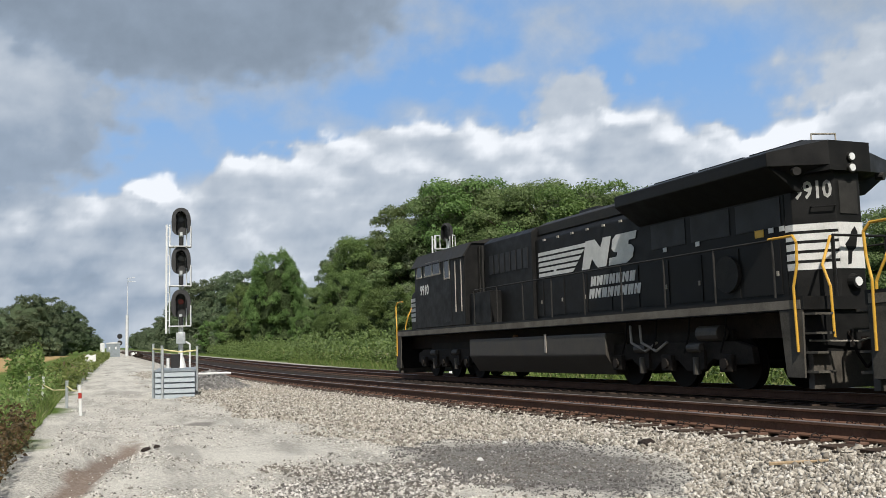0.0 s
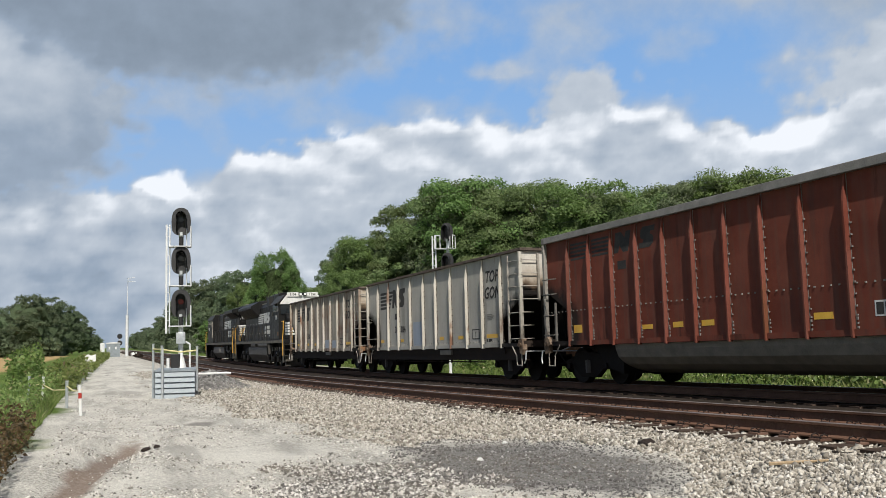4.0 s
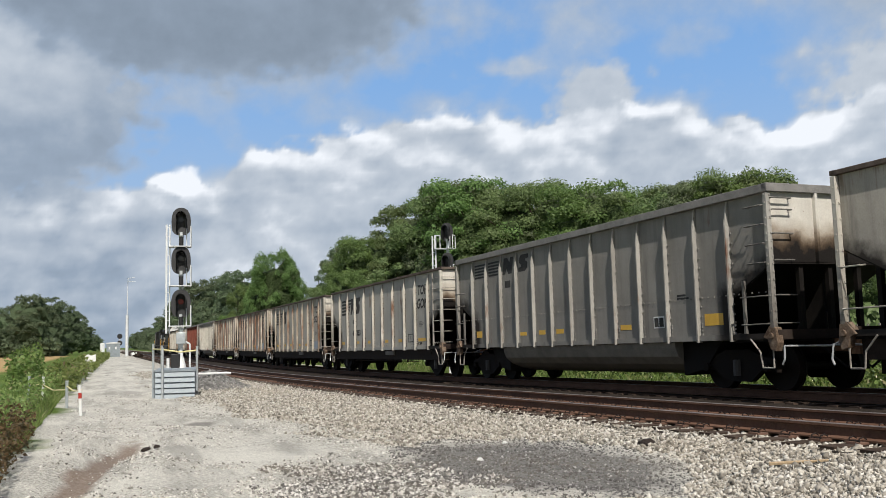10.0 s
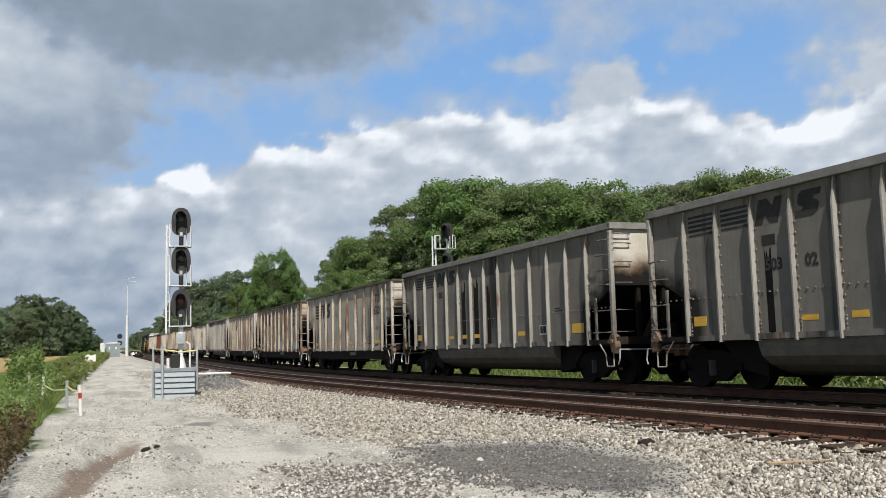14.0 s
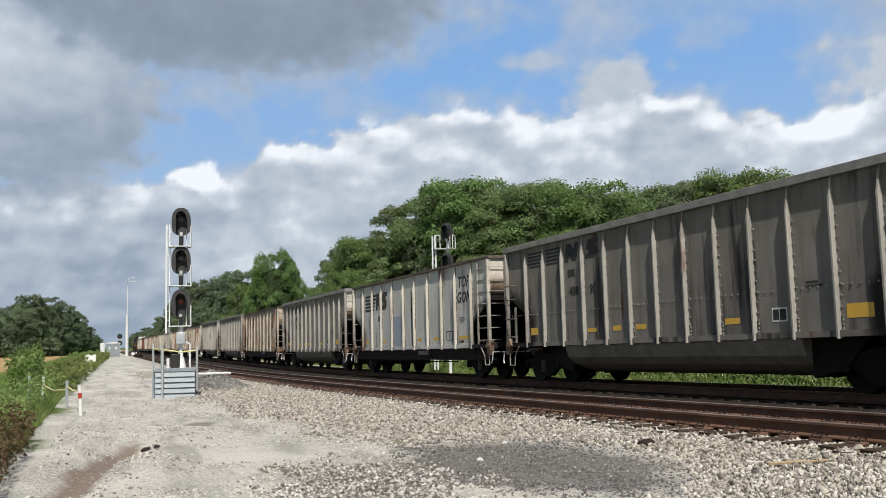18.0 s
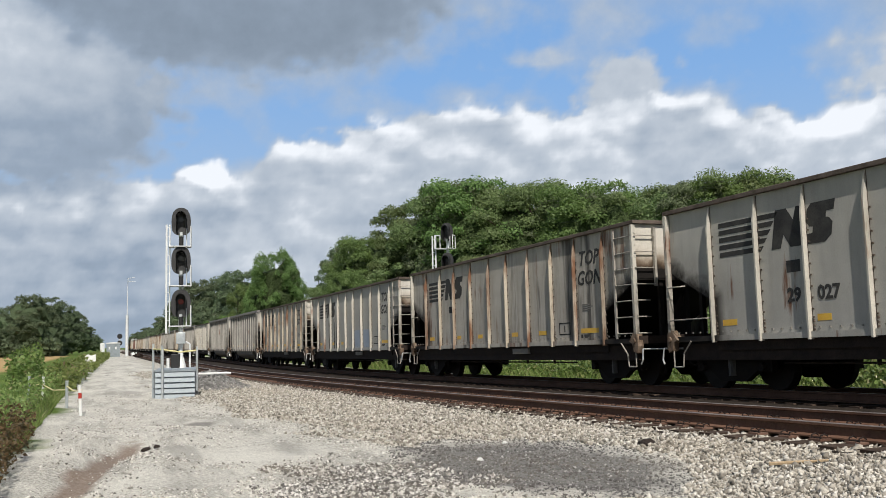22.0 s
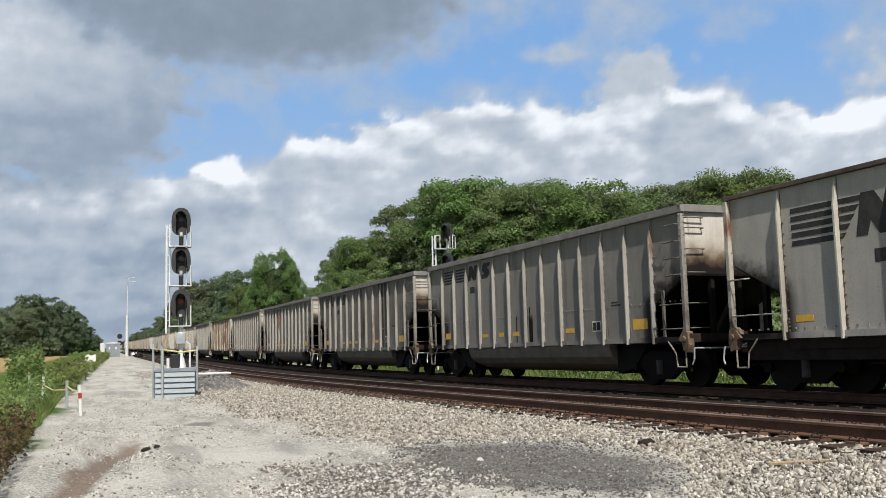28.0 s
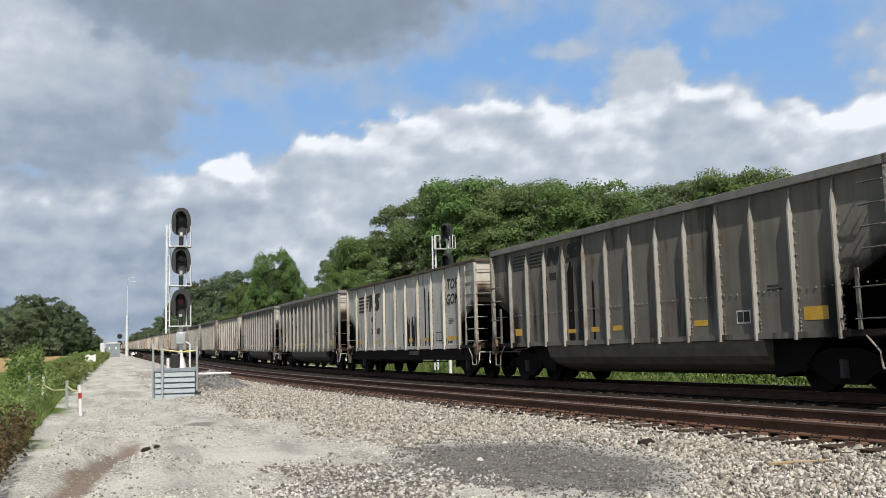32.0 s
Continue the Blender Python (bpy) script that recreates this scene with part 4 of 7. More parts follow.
def coal_car(style, paint, post_paint, group, label):
    """style 'flat': ten posts, open slope-sheet ends; style 'tub': thirteen posts and a rounded tub between the trucks."""
    flat = style == "flat"
    half = HALF[style]
    top, sill = (3.78, 1.02) if flat else (3.82, 1.02)
    side_x = 1.44
    car = thing("coal_car", label, "coal car", group)
    slope_top, run = (2.48, half - POST_AT["flat"][0]) if flat else (2.42, half - POST_AT["tub"][0])
    skin = PAINT[paint]
    for sx in (-1, 1):
        a, b = (sx * side_x, sx * (side_x - 0.012))
        part("side_sheet", Shape().prism(hopper_side(half, top, sill, slope_top, run), "x", min(a, b), max(a, b)), skin, car)
        part("side_sill", Shape().box(min(sx * 1.36, sx * 1.50), max(sx * 1.36, sx * 1.50), -half, half, sill - 0.03, sill + 0.08), skin, car)
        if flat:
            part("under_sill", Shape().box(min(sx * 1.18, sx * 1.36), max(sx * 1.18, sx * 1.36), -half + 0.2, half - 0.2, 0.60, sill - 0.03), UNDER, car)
        for k, y in enumerate(POST_AT[style]):
            deep, w = 0.105, 0.020
            x = sx * side_x
            o = sx * (side_x + deep)
            sh = Shape()
            # channel post that tapers into the sheet under the rim
            lo, hi, cut = sill - 0.06, top - 0.06, top - 0.55
            vs = [(x, y - w, lo), (x, y + w, lo), (o, y + w, lo), (o, y - w, lo), (o, y - w, cut), (o, y + w, cut), (x, y - w, hi), (x, y + w, hi), (x + sx * 0.02, y + w, hi), (x + sx * 0.02, y - w, hi)]
            fs = [(0, 1, 2, 3), (3, 2, 5, 4), (4, 5, 8, 9), (9, 8, 7, 6), (0, 3, 4, 9, 6), (1, 7, 8, 5, 2)]
            sh.add(vs, fs)
            f = Shape()
            p = part("side_post", sh, POST[post_paint], car)
            if sx < 0:
                for j in range(12 if k % 2 else 14):
                    z = lo + 0.12 + j * 0.2
                    if z < cut:
                        f.box(x - 0.022, x, y - w - 0.055, y - w - 0.025, z, z + 0.03)
                for j in range(4):
                    f.box(x - 0.024, x, y - w - 0.06, y - w - 0.025, lo + 0.16 + j * 0.07, lo + 0.19 + j * 0.07)
                f.box(x - 0.006, x, y - w - 0.012, y - w, lo, hi)
                part("rivet_strip", f, RIM if flat else RIM_GREY, p, "dark rivet line")
        if sx < 0:
            f = Shape()
            yy = half - 0.2
            while yy > -half + 0.2:
                f.box(x - 0.018, x, yy - 0.016, yy + 0.016, (sill + 0.135) if flat else 1.86, (sill + 0.167) if flat else 1.888)
                yy -= 0.235 if flat else 0.19
            tagged(part("sill_rivets" if flat else "seam_rivets", f, RIVET, car, "row of rivet heads"), kind="stuff")
    rim = Shape()
    rh, rw = (0.085, 0.085) if flat else (0.16, 0.11)
    for sx in (-1, 1):
        rim.box(min(sx * (side_x - 0.04), sx * (side_x + rw)), max(sx * (side_x - 0.04), sx * (side_x + rw)), -half - 0.05, half + 0.05, top - rh / 2, top + rh / 2)
    for e in (-1, 1):
        rim.box(-side_x - rw, side_x + rw, min(e * (half - 0.06), e * (half + 0.08)), max(e * (half - 0.06), e * (half + 0.08)), top - rh / 2 + 0.003, top + rh / 2 + 0.003)
    part("top_rim", rim, RIM if flat else RIM_GREY, car, bevel=0.01)
    for e in (-1, 1):
        y = e * half
        part("end_sheet", Shape().box(-side_x + 0.014, side_x - 0.014, min(y, y - e * 0.012), max(y, y - e * 0.012), slope_top, top - 0.04), END[paint] if paint in END else END["pale"], car)
        s = Shape()
        long = (slope_top - sill) / SLOPE_CUT
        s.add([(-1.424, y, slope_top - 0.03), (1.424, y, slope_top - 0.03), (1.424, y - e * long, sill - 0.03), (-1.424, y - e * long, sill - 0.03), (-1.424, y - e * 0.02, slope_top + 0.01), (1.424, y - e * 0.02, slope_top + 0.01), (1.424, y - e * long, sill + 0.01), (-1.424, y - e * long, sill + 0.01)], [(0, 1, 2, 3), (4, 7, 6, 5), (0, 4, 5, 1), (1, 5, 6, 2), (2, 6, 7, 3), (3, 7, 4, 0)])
        # slope sheet, struts and deck: recess shade painted in along with the soot
        part("slope_sheet", s, SOOT_SHADE, car)
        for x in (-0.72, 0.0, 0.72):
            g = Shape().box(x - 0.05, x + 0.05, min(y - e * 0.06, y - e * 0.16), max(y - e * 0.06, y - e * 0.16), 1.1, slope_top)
            part("end_strut", g, SOOT_SHADE, car)
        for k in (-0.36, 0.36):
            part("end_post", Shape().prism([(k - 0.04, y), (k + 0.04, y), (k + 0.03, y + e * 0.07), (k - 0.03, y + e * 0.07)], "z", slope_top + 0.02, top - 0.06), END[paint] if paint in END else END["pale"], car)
        part("end_deck", Shape().box(-1.42, 1.42, min(y, y - e * run), max(y, y - e * run), 0.94, 1.0), SOOT_SHADE, car)
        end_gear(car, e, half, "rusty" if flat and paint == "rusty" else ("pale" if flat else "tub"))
        part("slope_web", Shape().prism([(y - e * 0.25, 1.0), (y - e * 0.25, slope_top - 0.3), (y - e * run, 1.0)], "x", -0.02, 0.02), SOOT_SHADE, car)
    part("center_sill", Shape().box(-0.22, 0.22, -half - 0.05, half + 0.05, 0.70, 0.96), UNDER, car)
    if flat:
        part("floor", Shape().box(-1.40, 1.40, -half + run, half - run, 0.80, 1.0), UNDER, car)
        part("door_box", Shape().box(-1.46, -1.38, -1.9, -0.9, 0.78, 0.93), TUB, car)
        part("brake_cylinder", Shape().rod((-0.9, 1.2, 0.66), (-0.9, 2.2, 0.66), 0.16, 12), UNDER, car)
        part("brake_rod", Shape().pipe([(-1.22, -4.2, 0.54), (-1.22, 4.4, 0.54)], 0.02).box(-1.25, -1.19, -3.0, -2.96, 0.50, 0.62).box(-1.25, -1.19, -1.4, -1.36, 0.50, 0.62).box(-1.25, -1.19, 0.4, 0.44, 0.50, 0.62).box(-1.25, -1.19, 2.2, 2.24, 0.50, 0.62), UNDER, car)
    else:
        lng = 4.25
        prof = [(-1.42, 0.985)] + [(-1.30 * math.cos(a) * 1.08, 0.86 - 0.60 * math.sin(a)) for a in [k * math.pi / 10 for k in range(11)]] + [(1.42, 0.985)]
        part("tub", Shape().prism(prof, "y", -lng, lng), TUB, car, "rounded grey tub under the car", smooth=False)
        for e in (-1, 1):
            part("tub_end", Shape().prism([(e * lng, 0.27), (e * lng, 0.98), (e * (lng + 1.3), 0.98), (e * (lng + 0.75), 0.42)], "x", -1.2, 1.2), SOOT_SHADE, car, "sooty sloping end of the tub")
        part("floor", Shape().box(-1.40, 1.40, -half + run, half - run, 0.99, 1.015), UNDER, car)
    part("coal_residue", Shape().box(-1.40, 1.40, -half + run, half - run, 1.02, 1.12), COAL, car)
    for y in (half - 1.5, -half + 1.5):
        axle_pair(car, y)
    x = -side_x
    if flat:
        logo(car, 5.78, 2.64, 0.72, MARK_BLACK, x - 0.001, 1.02)
        for y, w in ((5.80, 0.42), (3.28, 0.32), (1.60, 0.36), (-0.85, 0.4), (-2.55, 0.45), (-4.85, 0.85)):
            part("reflector", Shape().box(x - 0.004, x, y - w, y, 1.28, 1.40), MARK_YELLOW, car, "yellow reflective patch")
        stencil(car, "TOP", 0.50, -5.32, 3.00, x - 0.001, slant=0.25)
        stencil(car, "GON", 0.50, -5.32, 2.50, x - 0.001, slant=0.25)
        bars(car, -4.95, 1.98, (0.36, 0.5, 0.42, 0.3), 0.03, x - 0.001, MARK_FAINT)
        bars(car, -4.85, 1.16, (0.10,), 0.09, x - 0.001)
        bars(car, -5.0, 1.16, (0.26,), 0.09, x - 0.001)
        bars(car, 3.95, 2.18, (0.34,), 0.22, x - 0.001)
        f = Shape()
        for y0, y1, z0, z1 in ((-3.72, -4.30, 1.26, 1.29), (-3.72, -4.30, 1.55, 1.58), (-3.72, -3.75, 1.26, 1.58), (-4.27, -4.30, 1.26, 1.58), (-3.99, -4.03, 1.34, 1.50)):
            f.box(x - 0.004, x, y1, y0, z0, z1)
        part("stencil_frame", f, MARK_BLACK, car)
    else:
        for k in range(5):
            for y in (6.13, 5.09):
                part("stripe", Shape().box(x - 0.003, x, y - 0.80, y, 3.16 + k * 0.095, 3.215 + k * 0.095), MARK_BLACK, car)
        for (name, pts), y0 in zip(emblem_shapes()[5:], (4.10, 3.05)):
            u0 = min(u for u, v in pts)
            part(name, Shape().prism([(y0 - (u - u0) * 0.62, 3.14 + v * 0.48) for u, v in pts], "x", x - 0.004, x), MARK_BLACK, car)
        bars(car, 3.95, 2.74, (0.36,), 0.2, x - 0.001)
        for y, w, h in ((6.10, 0.4, 0.2), (3.05, 0.40, 0.1), (1.90, 0.36, 0.12), (0.92, 0.40, 0.12), (-2.20, 0.45, 0.12), (-5.35, 0.58, 0.24)):
            part("reflector", Shape().box(x - 0.004, x, y - w, y, 1.30, 1.30 + h), MARK_YELLOW, car, "yellow reflective patch")
        f = Shape()
        f.box(x - 0.004, x, -3.95, -3.55, 1.30, 1.56)
        part("data_plate", f, MARK_WHITE, car)
        part("plate_print", Shape().box(x - 0.006, x - 0.004, -3.92, -3.76, 1.33, 1.53).box(x - 0.006, x - 0.004, -3.73, -3.58, 1.33, 1.53), MARK_BLACK, car)
        bars(car, -4.45, 1.95, (0.3, 0.4), 0.04, x - 0.001)
    return car
# ---- the two engines ----
def six_wheel_truck(parent, y):
    t = new("truck")
    t.parent = parent
    t.location = (0, y, 0)
    for sx in (-1, 1):
        a, b = sorted((sx * 1.04, sx * 1.20))
        part("side_frame", Shape().prism([(-2.75, 0.52), (-2.7, 0.86), (-2.2, 0.98), (2.2, 0.98), (2.7, 0.86), (2.75, 0.52), (2.3, 0.50), (1.5, 0.62), (1.1, 0.36), (0.6, 0.36), (0.3, 0.58), (-0.3, 0.58), (-0.6, 0.36), (-1.1, 0.36), (-1.5, 0.62), (-2.3, 0.50)], "x", a, b), LOCO_TRUCK, t, bevel=0.02)
        for k in (-2.0, 0.0, 2.0):
            part("axle_box", Shape().box(min(sx * 1.16, sx * 1.30), max(sx * 1.16, sx * 1.30), k - 0.2, k + 0.2, 0.36, 0.72), LOCO_TRUCK, t, bevel=0.03)
            part("axle_cap", Shape().rod((sx * 1.28, k, 0.53), (sx * 1.35, k, 0.53), 0.11, 12), LOCO_TRUCK, t)
        for k in (-1.0, 1.0):
            part("brake_cylinder", Shape().rod((sx * 1.24, k - 0.22, 0.86), (sx * 1.24, k + 0.22, 0.86), 0.10, 12), LOCO_TANK, t)
            part("spring", Shape().rod((sx * 1.22, k, 0.30), (sx * 1.22, k, 0.66), 0.09, 12), LOCO_TANK, t)
            part("brake_hanger", Shape().prism([(k - 0.3, 0.42), (k - 0.16, 0.42), (k - 0.1, 0.8), (k - 0.3, 0.8)], "x", min(sx * 1.2, sx * 1.27), max(sx * 1.2, sx * 1.27)), LOCO_TRUCK, t)
    for k in (-2.0, 0.0, 2.0):
        w = Shape()
        for sx in (-1, 1):
            w.rod((sx * 0.69, k, 0.533), (sx * 0.83, k, 0.533), 0.533, 28)
            w.rod((sx * 0.655, k, 0.533), (sx * 0.69, k, 0.533), 0.56, 28)
        w.rod((-1.1, k, 0.533), (1.1, k, 0.533), 0.1, 10)
        part("wheelset", w, TREAD, t)
    part("bolster", Shape().box(-1.0, 1.0, -1.9, 1.9, 0.62, 1.2), LOCO_TRUCK, t)


def side_text(parent, side, text, size, y, z, x, mat, slant=0.0):
    me = letters(text, size, 0.004, slant, 0.014)
    for v in me.vertices:
        px, py = v.co.x * 0.88, v.co.y
        v.co = (side * (x + 0.004) - side * v.co.z, y + side * px, z + py)
    me.materials.clear()
    me.materials.append(mat)
    for p in me.polygons:
        p.material_index = 0
    return part("road_number", me, None, parent)


def engine_emblem(parent, side, x, y_start):
    """White speed stripes and two slanted, notched blocks, with two rows of bars under them."""
    a, b = sorted((side * (x + 0.004), side * x))

    def quad(name, pts):
        part(name, Shape().prism([(y_start + side * u, z) for u, z in pts], "x", a, b), MARK_WHITE, parent)

    for name, pts in emblem_shapes():
        quad(name, [(u * 1.21, 2.96 + v * 0.74) for u, v in pts])
    for row, (u0, n, z) in enumerate(((2.85, 7, 2.50), (2.75, 8, 2.18))):
        u = u0
        for k in range(n):
            w = (0.24, 0.27, 0.22, 0.25)[k % 4]
            cut = 0.085 + 0.05 * ((k + row) % 3)
            quad("letter_bar", [(u, z), (u + 0.09, z), (u + 0.12, z + cut), (u + w - 0.09, z), (u + w, z), (u + w + 0.07, z + 0.25), (u + w - 0.05, z + 0.25), (u + w - 0.09, z + 0.16), (u + 0.15, z + 0.25), (u + 0.06, z + 0.25)])
            u += w + 0.055


def handrail(parent, side, y0, y1, n, z0=1.72, z1=2.82):
    x = side * 1.47
    for k in range(n):
        y = y0 + (y1 - y0) * k / (n - 1)
        part("stanchion", Shape().rod((x, y, z0 - 0.12), (x, y, z1), 0.022, 8), LOCO_GREY, parent)
    part("handrail", Shape().rod((x, y0, z1), (x, y1, z1), 0.02, 8), LOCO_GREY, parent)


def engine_base(e, tank0, tank1):
    part("deck", Shape().box(-1.50, 1.50, -11.02, 11.02, 1.50, 1.74), LOCO_BLACK, e)
    for sx in (-1, 1):
        part("side_sill", Shape().box(min(sx * 1.50, sx * 1.512), max(sx * 1.50, sx * 1.512), -10.95, 10.95, 1.52, 1.68), LOCO_SILL, e, "dust-covered grey sill band")
    part("underframe", Shape().box(-0.9, 0.9, -10.9, 10.9, 1.02, 1.5), UNDER, e)
    lo = 0.24
    part("fuel_tank", Shape().prism([(-1.12, lo), (1.12, lo), (1.44, 0.72), (1.44, 1.26), (-1.44, 1.26), (-1.44, 0.72)], "y", tank0, tank1), LOCO_TANK, e, "dusty fuel tank", bevel=0.03)
    part("tank_filler", Shape().box(-1.47, -1.44, tank0 + 3.0, tank0 + 3.08, 0.8, 1.3), LADDER, e)
    for y in (-6.55, 6.55):
        six_wheel_truck(e, y)
    for end in (-1, 1):
        y = end * 10.95
        part("pilot", Shape().box(-1.42, 1.42, min(y, y - end * 0.1), max(y, y - end * 0.1), 0.28, 1.5), LOCO_BLACK, e)
        c = Shape().box(-0.14, 0.14, min(y, y + end * 0.45), max(y, y + end * 0.45), 0.72, 1.0)
        c.prism([(-0.18, y + end * 0.38), (0.16, y + end * 0.38), (0.2, y + end * 0.55), (-0.18, y + end * 0.6)], "z", 0.66, 1.04)
        part("coupler", c, UNDER, e)
        for sx in (-1, 1):
            part("step_plate", Shape().prism([(y - end * 0.0, 0.30), (y - end * 0.44, 0.30), (y - end * 0.54, 1.5), (y + end * 0.04, 1.5)], "x", min(sx * 1.46, sx * 1.5), max(sx * 1.46, sx * 1.5)), STEPS, e, "dusty step side")
            for k in range(4):
                part("step", Shape().box(min(sx * 1.05, sx * 1.46), max(sx * 1.05, sx * 1.46), min(y + end * 0.02, y + end * 0.3), max(y + end * 0.02, y + end * 0.3), 0.38 + k * 0.34, 0.42 + k * 0.34), STEPS, e)
            part("grab_rail", Shape().pipe([(sx * 1.47, y - end * 0.75, 2.84), (sx * 1.47, y - end * 0.12, 2.84), (sx * 1.5, y + end * 0.0, 2.7), (sx * 1.5, y - end * 0.02, 2.3), (sx * 1.52, y - end * 0.12, 1.9), (sx * 1.52, y - end * 0.1, 0.75)], 0.026, 8), GRAB, e, "yellow corner grab rail")
            part("grab_rail", Shape().pipe([(sx * 0.72, y + end * 0.02, 2.84), (sx * 0.98, y + end * 0.05, 2.3), (sx * 1.02, y + end * 0.25, 1.9), (sx * 1.02, y + end * 0.27, 1.0)], 0.026, 8), GRAB, e, "yellow corner grab rail")
            part("hose", Shape().pipe([(sx * 0.45, y + end * 0.02, 1.1), (sx * 0.5, y + end * 0.25, 0.7), (sx * 0.4, y + end * 0.35, 0.45), (sx * 0.25, y + end * 0.4, 0.6)], 0.028), SOOT_SHADE, e)
        for x in (-0.65, 0.65):
            part("end_post", Shape().rod((x, y, 1.7), (x, y, 2.86), 0.035, 8), LOCO_BLACK, e)
        part("end_rail", Shape().rod((-0.65, y, 2.86), (0.65, y, 2.86), 0.025, 8), LOCO_BLACK, e)
        part("cut_lever", Shape().pipe([(-1.4, y + end * 0.06, 0.95), (-0.3, y + end * 0.12, 0.92), (0.0, y + end * 0.4, 1.05)], 0.018), LADDER, e)
        part("plow", Shape().prism([(-1.4, 0.1), (1.4, 0.1), (1.4, 0.75), (-1.4, 0.75)], "y", min(y - end * 0.02, y + end * 0.12), max(y - end * 0.02, y + end * 0.12)), LOCO_TANK, e)


def hood_doors(e, side, x, y0, y1, n):
    for k in range(n):
        a, b = y0 + (y1 - y0) * (k + 0.05) / n, y0 + (y1 - y0) * (k + 0.95) / n
        part("hood_door", Shape().box(min(side * x, side * (x + 0.018)), max(side * x, side * (x + 0.018)), min(a, b), max(a, b), 1.85, 2.85), LOCO_BLACK, e)
        part("door_latch", Shape().box(min(side * (x + 0.018), side * (x + 0.034)), max(side * (x + 0.018), side * (x + 0.034)), a + 0.06, a + 0.12, 2.2, 2.3), LADDER, e)


def cab_glass(e, side, rows, x):
    for y0, y1, z0, z1 in rows:
        a, b = sorted((side * (x + 0.002), side * (x + 0.022)))
        w = part("cab_window", Shape().box(a, b, y0, y1, z0, z1), GLASS, e, "dark side window")
        f = Shape()
        for ya, yb, za, zb in ((y0 - 0.05, y0, z0 - 0.05, z1 + 0.05), (y1, y1 + 0.05, z0 - 0.05, z1 + 0.05), (y0, y1, z0 - 0.05, z0), (y0, y1, z1, z1 + 0.05)):
            a, b = sorted((side * (x + 0.002), side * (x + 0.03)))
            f.box(a, b, ya, yb, za, zb)
        part("window_frame", f, LADDER, w)


def striped_end(e, y, out, half, z0, z1, wrap):
    """Five white bars across an engine's end, running back round its corners."""
    n = 5
    step = (z1 - z0) / n
    for k in range(n):
        z = z0 + k * step
        part("white_bar", Shape().box(-half, half, min(y, y + out * 0.006), max(y, y + out * 0.006), z, z + step * 0.72), MARK_WHITE, e)
        for sx in (-1, 1):
            part("white_bar", Shape().box(min(sx * half, sx * (half + 0.006)), max(sx * half, sx * (half + 0.006)), min(y, y - out * wrap), max(y, y - out * wrap), z, z + step * 0.72), MARK_WHITE, e)


# plan of the hood's rear end: chamfered corners and a narrow middle face
END_PLAN = [(-0.86, -10.002), (-0.86, -10.20), (-0.30, -10.74), (0.30, -10.74), (0.86, -10.20), (0.86, -10.002)]


